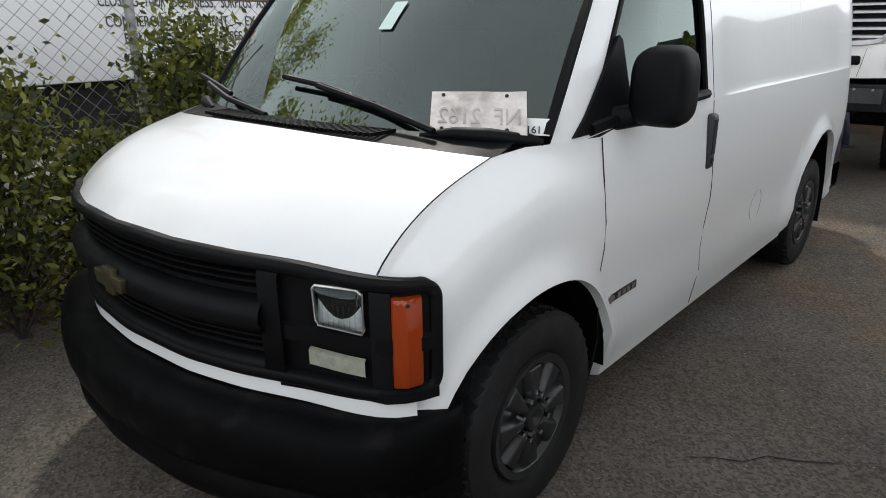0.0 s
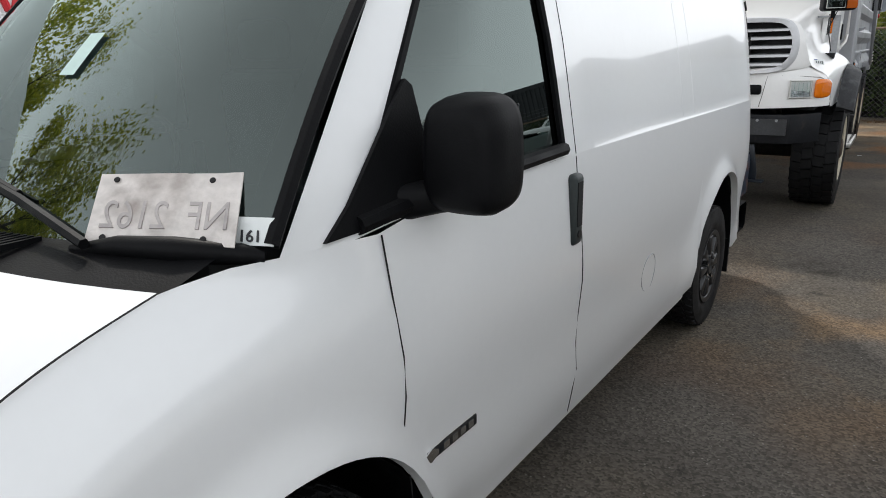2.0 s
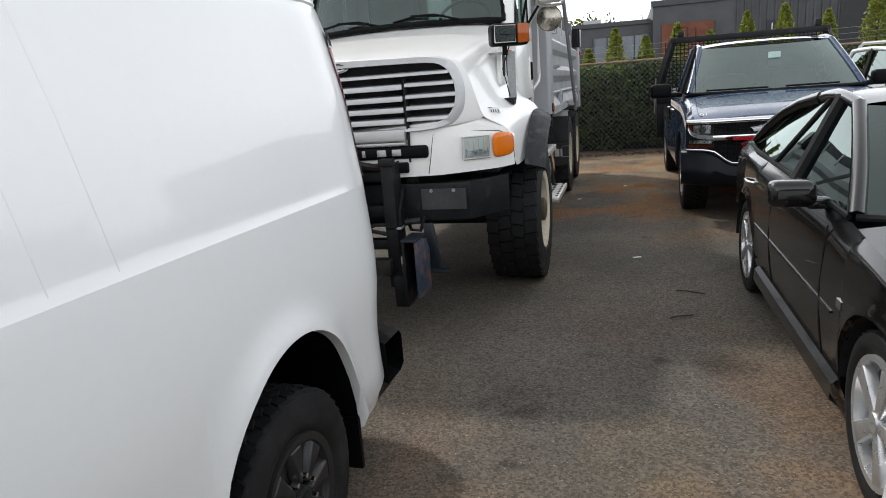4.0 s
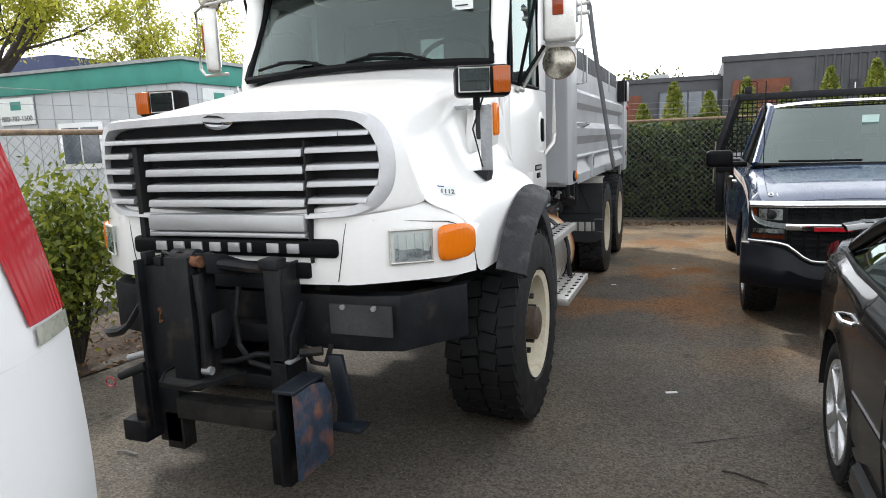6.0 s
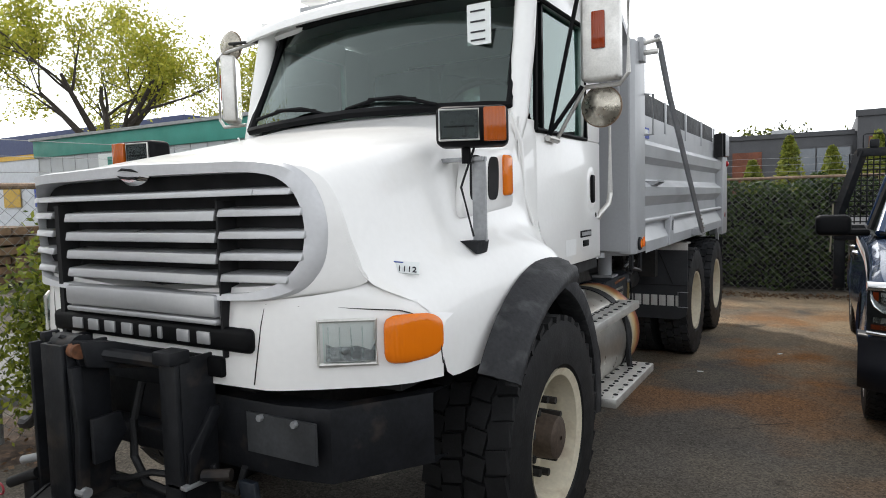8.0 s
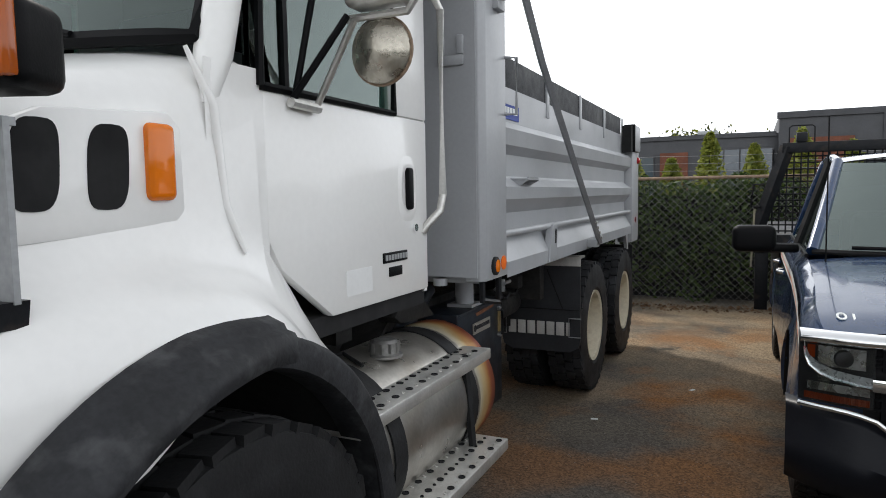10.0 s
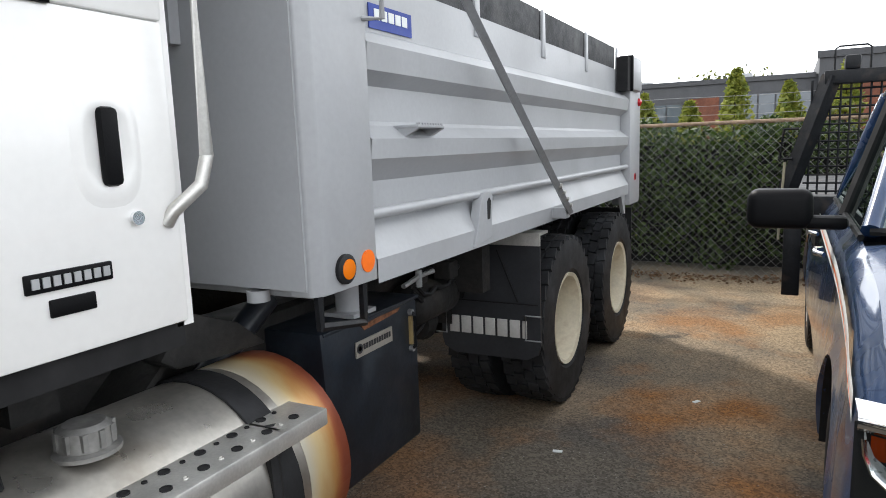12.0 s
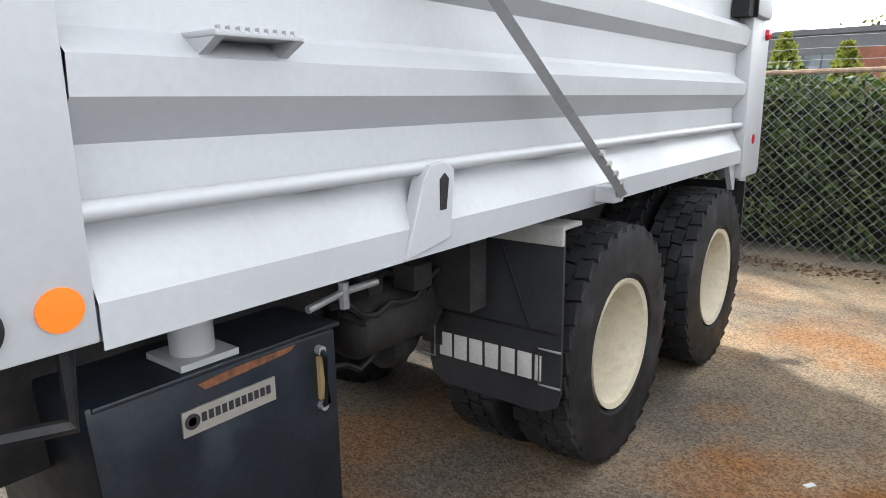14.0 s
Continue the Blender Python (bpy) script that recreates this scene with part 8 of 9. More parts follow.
# ---- parked cars ----
def car(th, cx, hw, y0, y1, wheels, wr, rim, wstyle, top, bottom, plan, ws, rear, htop, paint, glassm, posts=(), crown=0.04, tread="fine", arch=1.16, sec=None, twidth=0.22):
    """A car body that faces -y: sides with wheel arches, bonnet, deck, glasshouse and wheels. Returns its width function."""
    sec = sec or [(0.15, 0.93), (0.3, 0.965), (0.5, 0.995), (0.65, 1.0), (0.85, 0.985), (1.0, 0.965), (1.2, 0.95), (1.5, 0.93)]

    def X(y, z):
        return hw * curve(y, plan) * curve(z, sec)

    def low(y):
        z = bottom
        for c in wheels:
            d, ra = abs(y - c), wr * arch
            if d < ra:
                z = max(z, wr + math.sqrt(ra * ra - d * d))
        return z
    ys = [y0 + (y1 - y0) * i / 60 for i in range(61)]
    for c in wheels:
        ys += [c + wr * arch * s for s in (-1.001, -0.998, -0.97, -0.9, -0.8, -0.65, -0.45, -0.2, 0, 0.2, 0.45, 0.65, 0.8, 0.9, 0.97, 0.998, 1.001)]
    ys = sorted(set(round(y, 4) for y in ys))
    for sgn in (-1, 1):
        rows = []
        for t in (0, 0.015, 0.05, 0.15, 0.3, 0.45, 0.6, 0.75, 0.86, 0.93, 0.97, 1.0):
            row = []
            for y in ys:
                z = lerp(low(y), curve(y, top), t)
                x = X(y, z) - 0.05 * smooth((t - 0.86) / 0.14) ** 2 - (0.03 if t == 0 else 0)
                for c in wheels:
                    x += 0.012 * smooth(1 - abs(math.hypot(y - c, z - wr) - wr * arch) / 0.06) if z > wr * 0.9 else 0
                row.append((cx + sgn * x, y, z))
            rows.append(row)
        part("body_side", B().grid(rows), paint, th, smooth=50)
        for c in wheels:
            part("arch_liner", B().grid([[(cx + sgn * (X(c, 0.5) - o), c + wr * arch * math.cos(a), wr + wr * arch * math.sin(a)) for a in [math.pi * i / 12 for i in range(13)]] for o in (0.005, 0.3)]), BLACK, th)
            wheel(th, (cx + sgn * (hw - twidth / 2 - 0.02), c, wr), wr, twidth, rim, wstyle, sgn, tread)
    us = [-1 + 0.1 * i for i in range(21)]

    def deck(a, b_, name, n=12):
        rows = []
        for i in range(n + 1):
            y = lerp(a, b_, i / n)
            z = curve(y, top)
            rows.append([(cx + u * (X(y, z) - 0.05), y, z + crown * (1 - abs(u) ** 2.5)) for u in us])
        part(name, B().grid(rows), paint, th, smooth=60)
    deck(y0, ws[0][0] + 0.05, "bonnet")
    deck(rear[1][0] - 0.05, y1, "deck_lid")
    for y, d, nm in ((y0, -0.07, "front_panel"), (y1, 0.05, "rear_panel")):
        rows = []
        for k in range(7):
            z = lerp(bottom + 0.03, curve(y, top), k / 6)
            rows.append([(cx + u * (X(y, z) - (0.05 if k == 6 else 0)), y + d * (1 - abs(u) ** 3) * math.sin(math.pi * (0.15 + 0.7 * k / 6)), z + (crown * (1 - abs(u) ** 2.5) if k == 6 else 0)) for u in us])
        part(nm, B().grid(rows), paint, th, smooth=60)
    part("underbody", B().box(cx - hw * 0.85, cx + hw * 0.85, y0 + 0.1, y1 - 0.1, bottom, bottom + 0.06), BLACK, th)
    part("cabin_floor", B().box(cx - hw * 0.85, cx + hw * 0.85, ws[0][0], rear[1][0], bottom + 0.08, curve((ws[0][0] + rear[1][0]) / 2, top) - 0.25), DASH, th)
    # glass: ws = (base, top), rear = (top, base), each (y, z)
    (wy0, wz0), (wy1, wz1), (ry0, rz0), (ry1, rz1) = *ws, *rear
    bw = lambda y: X(y, curve(y, top)) - 0.05
    g = []
    for i in range(7):
        t = i / 6
        g.append([(cx + u * lerp(bw(wy0) * 0.97, htop, t), lerp(wy0, wy1, t) + 0.16 * abs(u) ** 2.5 - 0.03 * math.sin(math.pi * t), lerp(wz0, wz1, t)) for u in us])
    w = part("windscreen", B().grid(g), glassm, th, "tinted windscreen", smooth=60)
    part("windscreen_seal", B().tube(g[0], 0.016, 6), BLACK, w)
    part("wiper_blade", B().tube([(g[0][j][0], g[0][j][1] - 0.02, g[0][j][2] + 0.03) for j in range(2, 10)], 0.011, 6), PLASTIC, w)
    part("wiper_blade", B().tube([(g[0][j][0], g[0][j][1] - 0.02, g[0][j][2] + 0.03) for j in range(11, 18)], 0.011, 6), PLASTIC, w)
    h = []
    for i in range(5):
        t = i / 4
        h.append([(cx + u * lerp(htop, bw(ry1) * 0.96, t), lerp(ry0, ry1, t) - 0.12 * abs(u) ** 2.5, lerp(rz0, rz1, t) + 0.06 * (ry1 - ry0) * math.sin(math.pi * t)) for u in us])
    part("rear_screen", B().grid(h), glassm, th, smooth=60)
    rf_ = [[(cx + u * htop, lerp(wy1 + 0.16 * abs(u) ** 2.5, ry0 - 0.12 * abs(u) ** 2.5, i / 8), lerp(wz1, rz0, i / 8) + 0.035 * (1 - abs(u) ** 3) + 0.03 * math.sin(math.pi * i / 8)) for u in us] for i in range(9)]
    part("roof", B().grid(rf_), paint, th, smooth=60)
    for sgn in (-1, 1):
        e = -1 if sgn > 0 else 0
        up = [rf_[i][e] for i in range(9)]
        lo_ = [(cx + sgn * (bw(y) - 0.0), y, curve(y, top)) for y in [lerp(g[0][e][1], h[-1][e][1], i / 8) for i in range(9)]]
        sw = part("side_window", B().grid([[tuple(lerp(a, b_, t) for a, b_ in zip(p, q)) for p, q in zip(lo_, up)] for t in (0, 0.25, 0.5, 0.75, 1)]), glassm, th, "tinted side window", smooth=60)
        part("a_pillar", B().tube([(p[e][0], p[e][1], p[e][2]) for p in g], 0.035, 8), paint, th, smooth=60)
        part("c_pillar", B().tube([(p[e][0], p[e][1], p[e][2]) for p in h], 0.04, 8), paint, th, smooth=60)
        part("roof_rail", B().tube(up, 0.032, 8), paint, th, smooth=60)
        part("belt_trim", B().tube([(p[0] + sgn * 0.004, p[1], p[2] + 0.01) for p in lo_], 0.013, 6), PLASTIC, th)
        for k, wd in posts:
            a = [tuple(lerp(p, q, t) for p, q in zip(lo_[k], up[k])) for t in (0, 0.5, 1)]
            part("pillar", B().tube([(p[0] + sgn * 0.005, p[1], p[2]) for p in a], wd, 6), BLACK, sw)
    for x in (-0.38, 0.38):
        for yy in (lerp(wy1, ry0, 0.25), lerp(wy1, ry0, 0.85)):
            part("seat_back", B().box(cx + x - 0.24, cx + x + 0.24, yy, yy + 0.14, curve(yy, top) - 0.35, curve(yy, top) + 0.22), SEAT, th, bevel=0.05)
    return X


# pickup
PK = thing("pickup_truck", (1.61, 13.4, 0), "navy blue pickup truck with chrome grille and black headache rack", "pickup truck")
pcx, phw = 1.615, 1.015
ptop = [(10.93, 1.035), (11.05, 1.085), (11.3, 1.135), (11.65, 1.19), (11.95, 1.225), (12.1, 1.235), (13.9, 1.24), (16.2, 1.22)]
PX = car(PK, pcx, phw, 10.94, 13.95, (11.80, 15.05), 0.40, 0.25, "alloy", ptop, 0.42, [(10.94, 1.0), (11.04, 1.02), (11.2, 1.025), (11.5, 1.01), (13.95, 1.0)], ((12.0, 1.27), (12.66, 1.78)), ((13.62, 1.80), (13.92, 1.26)), 0.72, NAVY, SKYG, ((4, 0.03),), arch=1.2, twidth=0.26)
def pk_y(u):
    """The nose of the pickup in plan."""
    return 10.83 + 0.12 * max(0, (abs(u) - 0.55) / 0.5) ** 2.2


def pk_face(u0, u1, z0, z1, o=0.0, n=9, slope=0.0):
    return B().grid([[(pcx + u, pk_y(u) - o + slope * (z - 0.8), z) for z in (z0, (z0 + z1) / 2, z1)] for u in [lerp(u0, u1, i / (n - 1)) for i in range(n)]])


U21 = [-1 + 0.1 * i for i in range(21)]
dip = lambda u: curve(abs(u), [(0, 0.63), (0.60, 0.63), (0.66, 0.66), (0.76, 0.745), (0.84, 0.765), (1.2, 0.775)])
part("front_bumper", B().grid([[(pcx + u * 1.06, pk_y(u * 1.02) - 0.05 + 0.10 * abs(u) ** 8 + o, lerp(0.40, dip(u * 1.06) - 0.015, f)) for u in [-1 + 0.05 * i for i in range(41)]] for f, o in ((0.0, 0.09), (0.05, 0.02), (0.3, -0.01), (0.5, -0.02), (0.55, 0.0), (0.9, 0.004), (0.97, 0.02), (1.0, 0.08))]),
     M("dark_bumper", (0.007, 0.008, 0.012), 0.4, var=0.15, bump=0.04, spec=0.2, stain=(0.03, 0.03, 0.032), amount=0.15, size=4), PK, "dark painted front bumper", smooth=60)
gr = part("grille", pk_face(-0.80, 0.80, 0.62, 1.03, -0.03, 17), BLACK, PK, "black mesh grille", smooth=50)
part("grille_bar", B().grid([[(pcx + u * 1.018, pk_y(u * 1.018) - o, z + 0.010 - 0.008 * abs(u) ** 3) for u in U21] for o, z in ((-0.02, 1.008), (0.03, 1.012), (0.04, 1.03), (0.03, 1.050), (-0.04, 1.056))]), CHROME, gr, "chrome upper bar", smooth=60)
part("grille_bar", B().grid([[(pcx + u * 0.78, pk_y(u * 0.78) - o, z) for u in U21] for o, z in ((-0.02, 0.850), (0.03, 0.856), (0.035, 0.88), (0.03, 0.902), (-0.02, 0.908))]), CHROME, gr, "chrome middle bar", smooth=60)
part("emblem", pk_face(-0.60, -0.36, 0.852, 0.882, 0.04), RED, gr, "red strip", thick=0.006)
part("chrome_trim", B().tube([(pcx + u, pk_y(u) - 0.045, dip(u)) for u in [-1.02 + 0.051 * i for i in range(41)]], 0.012, 8), CHROME, gr, "chrome trim under the lamps", smooth=60)
for i in range(17):
    for z0, z1 in ((0.925, 1.01), (0.65, 0.845)):
        u = -0.74 + 0.0925 * i
        part("mesh_bar", B().box(pcx + u - 0.007, pcx + u + 0.007, pk_y(u) + 0.0, pk_y(u) + 0.025, z0, z1), PLASTIC, gr)
for z in (0.95, 0.98, 0.69, 0.735, 0.78, 0.82):
    part("mesh_bar", B().tube([(pcx + u * 0.77, pk_y(u * 0.77) + 0.004, z) for u in U21], 0.007, 5), PLASTIC, gr)
LED = M("lamp_strip", (0.55, 0.57, 0.58), 0.3, 0.5, var=0.2, scale=40, bump=0.1)
for sgn in (-1, 1):
    hb = lambda u0, u1, z0, z1, o=0.0: pk_face(sgn * u0, sgn * u1, z0, z1, o)
    hl = part("headlamp", hb(0.77, 1.020, 0.775, 1.022, 0.0), BLACK, PK, "dark headlamp cluster with chrome strips", thick=0.03)
    part("lamp_glass", hb(0.775, 1.016, 0.785, 1.012, 0.026), LAMPGL, hl)
    bw_ = part("projector_box", hb(0.80, 0.955, 0.925, 1.005, 0.006), REFLECT, hl)
    part("projector", B().lathe([(0, 0.036), (0.012, 0.03), (0.016, 0.001)], (pcx + sgn * 0.87, pk_y(0.87) - 0.008, 0.963), "y", 18, -1), DARKRIM, hl)
    strip = [(0.775, 0.868), (0.83, 0.872), (0.90, 0.882), (0.95, 0.900), (0.985, 0.928), (1.000, 0.965), (1.004, 1.0)]
    part("lamp_strip", B().grid([[(pcx + sgn * u, pk_y(u) - 0.016, z + e) for u, z in strip] for e in (0.0, 0.016, 0.034)]), LED, hl, "pale lamp strip", smooth=50)
    part("chrome_strip", B().tube([(pcx + sgn * u, pk_y(u) - 0.020, z - 0.004) for u, z in strip], 0.006, 6), CHROME, hl, smooth=50)
    part("lower_lamp", hb(0.785, 0.99, 0.826, 0.858, 0.010), REFLECT, hl)
    part("amber_lens", hb(0.785, 1.0, 0.788, 0.815, 0.014), AMBERK, hl)
    part("corner_amber", hb(0.966, 0.992, 0.955, 1.005, 0.014), AMBERD, hl)
    mr = part("door_mirror", B().box(pcx + sgn * 1.19 - 0.125, pcx + sgn * 1.19 + 0.125, 12.42, 12.56, 1.235, 1.40), PLASTIC, PK, "black door mirror", bevel=0.045, seg=4)
    part("mirror_arm", B().box(pcx + sgn * 1.02 - 0.08, pcx + sgn * 1.02 + 0.08, 12.44, 12.53, 1.235, 1.29), PLASTIC, mr, bevel=0.02)
    part("mirror_glass", B().box(pcx + sgn * 1.19 - 0.105, pcx + sgn * 1.19 + 0.105, 12.561, 12.565, 1.26, 1.38), CHROME, mr)
    for y in (13.0, 13.75):
        part("door_handle", B().tube([(pcx + sgn * 1.0, y - 0.09, 1.06), (pcx + sgn * 1.035, y - 0.06, 1.065), (pcx + sgn * 1.035, y + 0.06, 1.065), (pcx + sgn * 1.0, y + 0.09, 1.06)], 0.013, 8), CHROME, PK, "chrome handle", smooth=60)
    sp = part("side_stripe", B().grid([[(pcx + sgn * (PX(y, 1.05) + 0.012), y, curve(y, ptop) - d) for d in (0.075, 0.155)] for y in [lerp(11.12, 13.85, i / 16) for i in range(17)]]), PAPER, PK, "white stripe with an orange line")
    part("stripe_line", B().grid([[(pcx + sgn * (PX(y, 1.05) + 0.0155), y, curve(y, ptop) - d) for d in (0.112, 0.122)] for y in [lerp(11.12, 13.85, i / 16) for i in range(17)]]), ORANGE, sp)
text_part("fleet_number", "015-17", 0.085, Matrix.Translation((pcx - 0.885, 11.03, 1.09)) @ Matrix.Rotation(radians(17), 4, "X") @ Matrix.Rotation(radians(3), 4, "Y"), PAPER, PK, 0.25, "white fleet number")
part("stock_label", B().box(pcx - 0.02, pcx + 0.11, 12.42, 12.424, 1.52, 1.68), PAPERG, PK, "pale stock label in the windscreen")
part("aerial", B().tube([(pcx + phw - 1.86, 11.95, 1.2), (pcx + phw - 1.86, 12.0, 2.0)], 0.004, 5), PLASTIC, PK)
rk = part("headache_rack", B().tube([(0.44, 14.0, 1.25), (0.66, 14.0, 1.96)], 0.055, 4), STEELBLK, PK, "black steel headache rack", smooth=0)
part("rack_post", B().tube([(2 * pcx - 0.44, 14.0, 1.25), (2 * pcx - 0.66, 14.0, 1.96)], 0.055, 4), STEELBLK, rk, smooth=0)
part("rack_bar", B().box(0.62, 2 * pcx - 0.62, 13.96, 14.04, 1.91, 1.99), STEELBLK, rk, bevel=0.006)
rm = B()
for i in range(42):
    rm.cyl((0.56 + 0.05 * i, 14.0, 1.26), (0.56 + 0.05 * i, 14.0, 1.94), 0.006, n=4)
for i in range(13):
    rm.cyl((0.52 + 0.012 * i, 14.0, 1.28 + 0.05 * i), (2 * pcx - 0.52 - 0.012 * i, 14.0, 1.28 + 0.05 * i), 0.006, n=4)
tagged(part("rack_mesh", rm, STEELBLK, rk, "welded black mesh", smooth=0), kind="stuff")
part("rack_hook", B().tube([(0.50, 13.98, 1.66), (0.42, 13.98, 1.66), (0.40, 13.98, 1.48), (0.47, 13.98, 1.48)], 0.011, 6), STEELBLK, rk)
part("hanging_strap", B().tube([(0.43, 13.98, 1.46), (0.42, 13.97, 1.2), (0.41, 13.97, 0.98)], 0.008, 6), M("faded_strap", (0.28, 0.26, 0.18), 0.8), rk)
bc = part("beacon", B().box(0.72, 0.80, 13.95, 14.03, 1.99, 2.07), STEELBLK, PK, "work lamp in a wire guard", bevel=0.012)
part("beacon_guard", B().tube([(0.67, 13.99, 1.99), (0.67, 13.99, 2.11), (0.69, 13.99, 2.125), (0.83, 13.99, 2.125), (0.85, 13.99, 2.11), (0.85, 13.99, 1.99)], 0.006, 6), STEELBLK, bc)
part("beacon", B().box(2 * pcx - 0.80, 2 * pcx - 0.72, 13.95, 14.03, 1.99, 2.08), STEELBLK, PK, bevel=0.012)
part("flat_deck", B().box(0.44, 2 * pcx - 0.44, 13.98, 16.5, 1.10, 1.25), STEELBLK, PK, "black steel flat deck", bevel=0.01)
part("deck_corner", B().box(0.44, 0.54, 14.0, 14.1, 0.62, 1.12), STEELBLK, PK, bevel=0.006)
part("deck_skirt", B().box(0.62, 2 * pcx - 0.62, 14.1, 16.4, 0.72, 1.10), FRAME, PK)

# black saloon
SD = thing("saloon_car", (1.69, 7.4, 0), "glossy black saloon car with silver alloy wheels", "car")
scx, shw = 1.69, 0.89
stop = [(5.25, 0.66), (5.45, 0.74), (6.1, 0.84), (6.75, 0.92), (7.2, 0.935), (8.4, 0.96), (9.1, 0.985), (9.75, 0.96)]
SX = car(SD, scx, shw, 5.27, 9.78, (6.18, 8.72), 0.325, 0.232, "alloy", stop, 0.20, [(5.27, 0.72), (5.4, 0.84), (5.7, 0.95), (6.2, 1.0), (8.8, 1.0), (9.4, 0.95), (9.65, 0.88), (9.78, 0.80)], ((6.58, 0.93), (7.30, 1.325)), ((8.20, 1.34), (9.20, 1.02)), 0.60, PEARL, DARKG, ((3, 0.035), (5, 0.012)), arch=1.13, twidth=0.21)
for sgn in (-1, 1):
    mr = part("door_mirror", B().box(scx + sgn * 0.97 - 0.10, scx + sgn * 0.97 + 0.10, 6.98, 7.10, 0.92, 1.04), PEARL, SD, "black door mirror", bevel=0.04, seg=4)
    part("mirror_foot", B().box(scx + sgn * 0.86 - 0.05, scx + sgn * 0.86 + 0.05, 7.0, 7.07, 0.91, 0.96), PEARL, mr, bevel=0.015)
    for y in (7.72, 8.55):
        part("door_handle", B().tube([(scx + sgn * (SX(y, 0.8) - 0.01), y - 0.09, 0.80), (scx + sgn * (SX(y, 0.8) + 0.03), y - 0.06, 0.805), (scx + sgn * (SX(y, 0.8) + 0.03), y + 0.06, 0.805), (scx + sgn * (SX(y, 0.8) - 0.01), y + 0.09, 0.80)], 0.012, 8), CHROME, SD, "chrome handle", smooth=60)
    part("rub_strip", B().tube([(scx + sgn * (SX(y, 0.56) + 0.002), y, 0.56) for y in [6.65 + 0.17 * i for i in range(11)]], 0.006, 6), PEARL, SD)
    part("side_skirt", B().grid([[(scx + sgn * (SX(y, 0.25) + o), y, z) for y in [6.6 + 0.17 * i for i in range(11)]] for o, z in ((0.0, 0.30), (0.035, 0.27), (0.04, 0.20), (0.0, 0.17))]), PEARL, SD, smooth=40)
    part("door_gap", B().tube([(scx + sgn * (SX(7.9, z) + 0.001), 7.9, z) for z in (0.3, 0.45, 0.6, 0.75, 0.9)], 0.004, 5), BLACK, SD)
    part("door_gap", B().tube([(scx + sgn * (SX(6.85, z) + 0.001), 6.85 - 0.05 * (z - 0.3), z) for z in (0.3, 0.45, 0.6, 0.75, 0.88)], 0.004, 5), BLACK, SD)
    part("tail_lamp", B().grid([[(scx + sgn * (SX(y, z) + 0.004), y, z) for z in (0.80, 0.88, 0.95)] for y in (9.5, 9.6, 9.7, 9.77)]), RED, SD, "red tail lamp")
    part("headlamp", B().grid([[(scx + sgn * (SX(y, z) + 0.004), y, z) for z in (0.58, 0.64, 0.70)] for y in (5.28, 5.4, 5.55, 5.75)]), LAMPGL, SD, "clear headlamp")
    part("door_badge", B().box(scx + sgn * (SX(6.55, 0.62) + 0.0) - 0.004, scx + sgn * (SX(6.55, 0.62)) + 0.004, 6.52, 6.58, 0.61, 0.645), CHROME, SD, "small silver badge")
sp = part("boot_spoiler", B().grid([[(scx + 0.72 * u, 9.56 + o - 0.10 * abs(u) ** 4, 1.075 + z - 0.03 * abs(u) ** 3) for u in [-1 + 0.1 * i for i in range(21)]] for o, z in ((0, 0), (0.05, 0.018), (0.17, 0.02), (0.18, 0.005), (0.05, -0.01), (0, 0))]), PEARL, SD, "black boot spoiler", smooth=60)
for x in (-0.6, 0.6):
    part("spoiler_leg", B().box(scx + x - 0.02, scx + x + 0.02, 9.57, 9.70, 0.99, 1.08), PEARL, sp)
part("grille", B().box(scx - 0.42, scx + 0.42, 5.17, 5.22, 0.42, 0.58), BLACK, SD, "black grille", bevel=0.02)

# white minivan whose rear quarter stands beside the walk
MV = thing("white_minivan", (1.26, 2.65, ground_z(3)), "white minivan with black sliding-door rail", "minivan")
mcx, mhw = 1.235, 0.90
mtop = [(0.35, 0.85), (0.65, 0.98), (1.25, 1.03), (4.75, 1.06), (4.93, 1.04)]
MXF = car(MV, mcx, mhw, 0.35, 4.93, (1.2, 4.0), 0.33, 0.21, "van", mtop, 0.22, [(0.35, 0.78), (0.55, 0.9), (0.95, 1.0), (4.5, 1.0), (4.75, 0.985), (4.87, 0.96), (4.93, 0.92)], ((1.3, 1.05), (2.1, 1.66)), ((4.74, 1.72), (4.91, 1.08)), 0.74, WHITE, DARKG, ((2, 0.04), (5, 0.04)), arch=1.13, twidth=0.2)
for sgn in (-1, 1):
    part("quarter_panel", B().grid([[(mcx + sgn * (lerp(0.872, 0.752, t) - 0.05 * smooth((y - 4.6) / 0.3)), y - 0.16 * t * smooth((y - 4.5) / 0.4), lerp(1.05, 1.73, t)) for y in (4.1, 4.25, 4.4, 4.55, 4.7, 4.8, 4.9)] for t in (0, 0.2, 0.4, 0.6, 0.8, 1)]), WHITE, MV, "white rear quarter", smooth=60)
rl = part("slide_rail", B().grid([[(mcx - (MXF(y, z) + 0.004), y, z) for z in (0.86, 0.875, 0.89)] for y in [3.2 + 0.125 * i for i in range(13)]]), BLACK, MV, "black sliding-door rail")
part("upper_seam", B().tube([(mcx - (MXF(y, 0.98) + 0.001), y, 0.985) for y in [2.9 + 0.18 * i for i in range(11)]], 0.004, 5), BLACK, MV)
part("fuel_flap", B().tube([(mcx - (MXF(4.70 + 0.09 * math.cos(a), 0.60 + 0.09 * math.sin(a)) + 0.001), 4.70 + 0.09 * math.cos(a), 0.60 + 0.09 * math.sin(a)) for a in [2 * math.pi * i / 24 for i in range(25)]], 0.004, 5), BLACK, MV, "fuel flap outline")
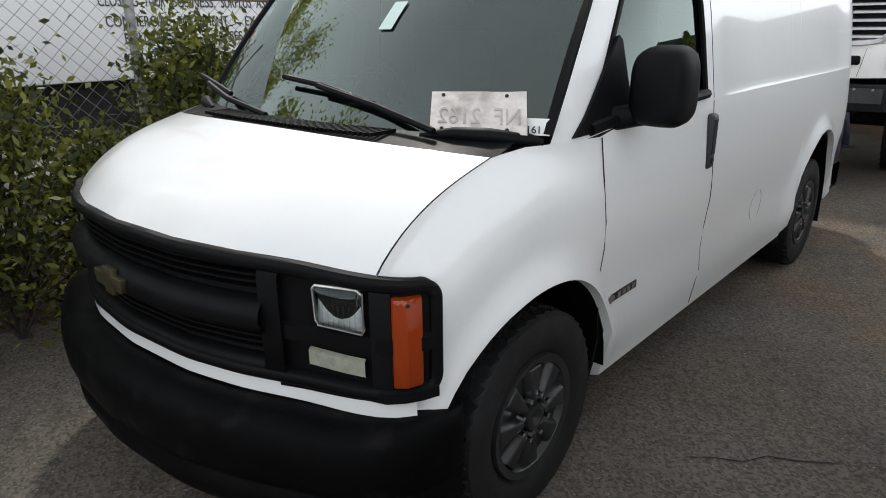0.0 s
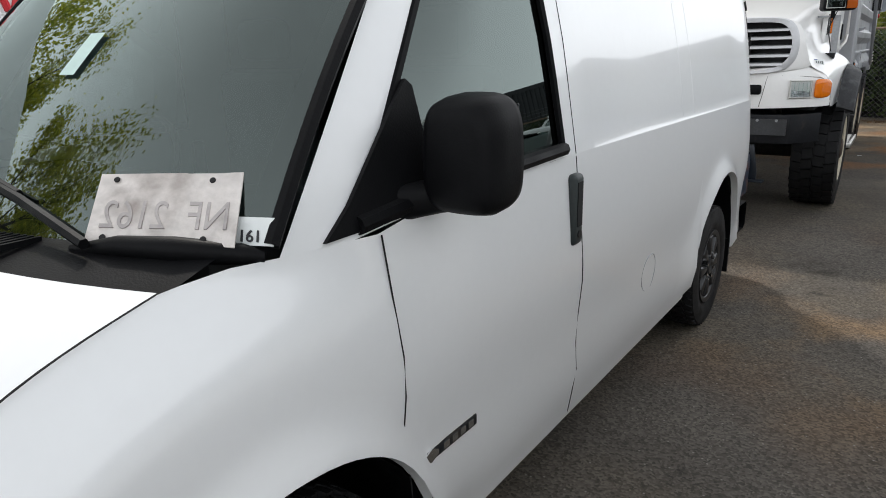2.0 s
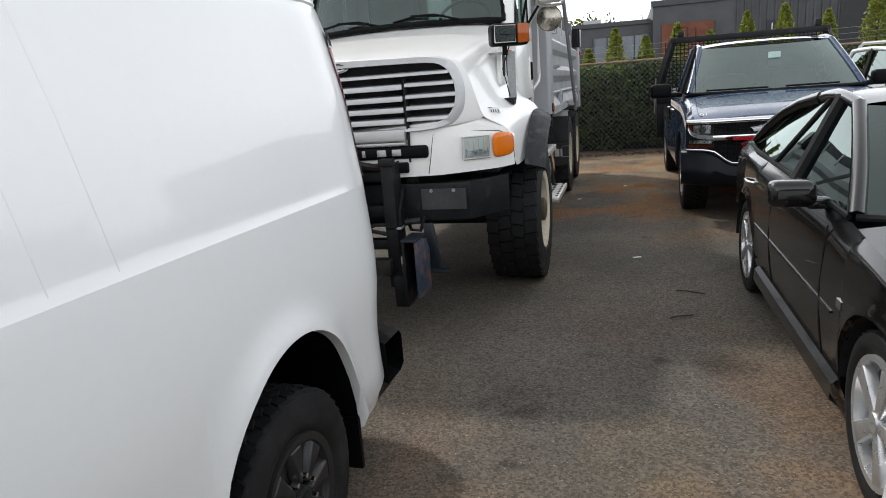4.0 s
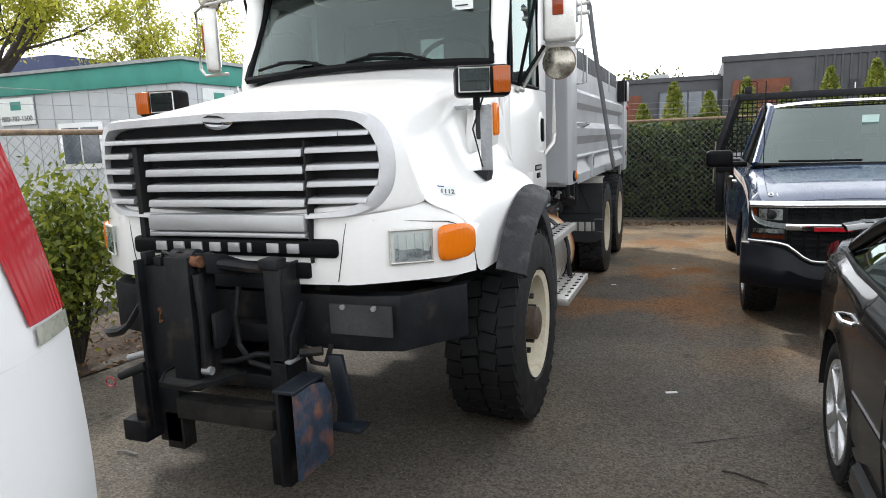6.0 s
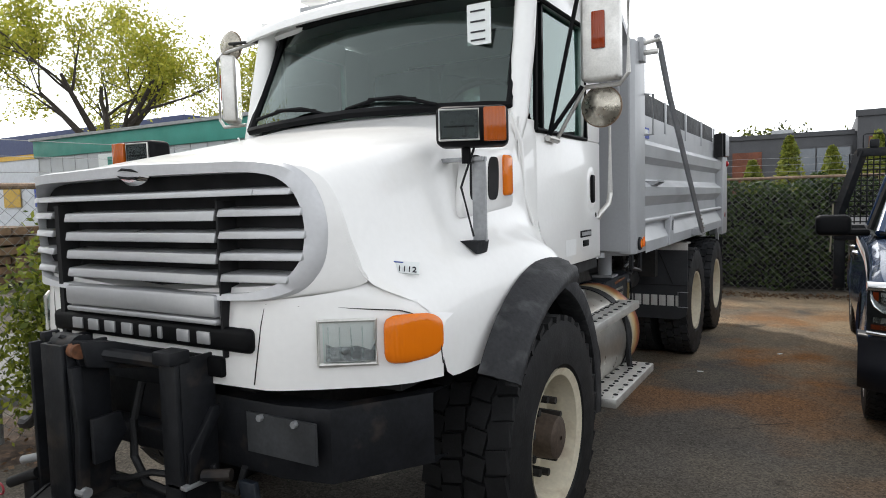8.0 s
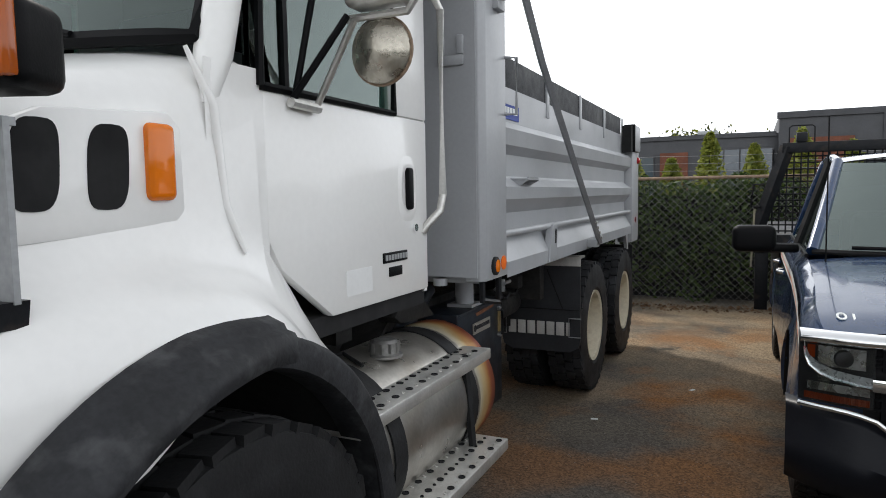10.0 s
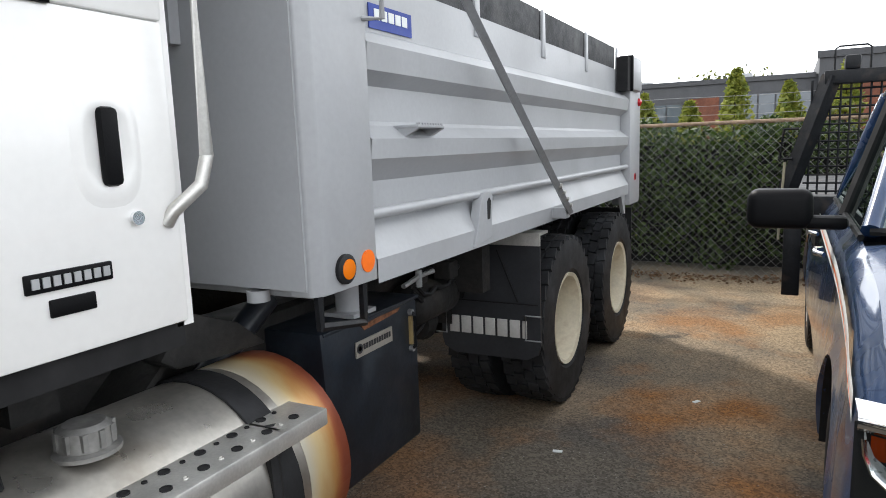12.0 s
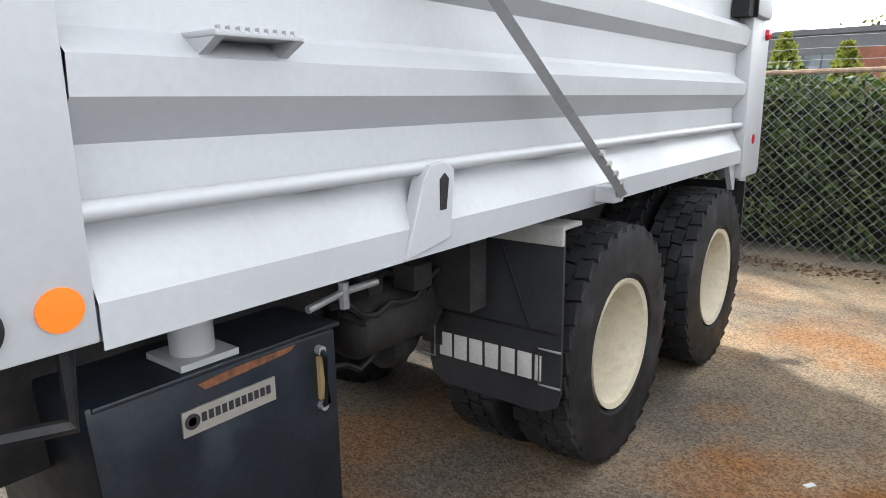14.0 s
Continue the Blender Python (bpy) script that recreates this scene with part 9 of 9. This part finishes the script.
part("flap_catch", B().cyl((mcx - MXF(4.7, 0.62) - 0.003, 4.735, 0.64), (mcx - MXF(4.7, 0.62), 4.735, 0.64), 0.008, n=8), BLACK, MV)
part("rear_bumper", B().grid([[(mcx + u * 0.84, 5.0 - 0.16 * abs(u) ** 4 + o, z) for u in [-1 + 0.1 * i for i in range(21)]] for z, o in ((0.26, -0.04), (0.3, 0), (0.5, 0.0), (0.56, -0.03), (0.57, -0.12))]), WHITE, MV, "white rear bumper", smooth=60)

# white estate beyond the pickup
SU = thing("white_suv", (4.1, 14.3, 0), "white sport utility car with silver roof rails", "car")
utop = [(12.0, 0.85), (12.3, 0.98), (13.0, 1.05), (13.3, 1.07), (16.3, 1.12), (16.5, 1.08)]
car(SU, 4.1, 0.92, 12.0, 16.5, (12.9, 15.6), 0.35, 0.23, "alloy", utop, 0.25, [(12.0, 0.8), (12.2, 0.92), (12.6, 1.0), (16.2, 1.0), (16.5, 0.88)], ((13.25, 1.08), (13.95, 1.60)), ((16.0, 1.64), (16.4, 1.12)), 0.64, WHITE, DARKG, ((4, 0.035),), arch=1.13)
for sgn in (-1, 1):
    part("roof_bar", B().tube([(4.1 + sgn * 0.60, 14.1, 1.66), (4.1 + sgn * 0.60, 14.25, 1.72), (4.1 + sgn * 0.60, 15.6, 1.74), (4.1 + sgn * 0.60, 15.8, 1.68)], 0.02, 8), SILVER, SU, "silver roof rail", smooth=60)
    part("door_mirror", B().box(4.1 + sgn * 1.0 - 0.09, 4.1 + sgn * 1.0 + 0.09, 13.6, 13.72, 1.1, 1.22), WHITE, SU, bevel=0.035)

# small litter on the asphalt
for i, (x, y, l, a, mt) in enumerate(((-0.58, 12.57, 0.05, 0.2, PAPER), (0.0, 13.56, 0.05, 1.0, PAPER), (0.35, 8.1, 0.16, 0.5, DEAD), (0.45, 8.6, 0.2, -0.3, DEAD), (0.1, 9.6, 0.07, 0.4, PAPER), (-2.62, 7.97, 0.14, 0.1, CONC))):
    z = ground_z(y)
    if mt is PAPER:
        solid("paper_scrap", B().box(-l / 2, l / 2, -0.012, 0.012, 0, 0.004, Matrix.Translation((x, y, z)) @ Matrix.Rotation(a, 4, "Z")), PAPER, "small white scrap on the asphalt", "litter")
    else:
        solid("twig", B().tube([Matrix.Translation((x, y, z + 0.008)) @ Matrix.Rotation(a, 4, "Z") @ Vector((l * (t - 0.5), 0.012 * math.sin(5 * t), 0.004)) for t in (0, 0.3, 0.6, 1)], 0.005, 5), BARK if mt is DEAD else CONC, "thin twig lying on the asphalt", "twig")
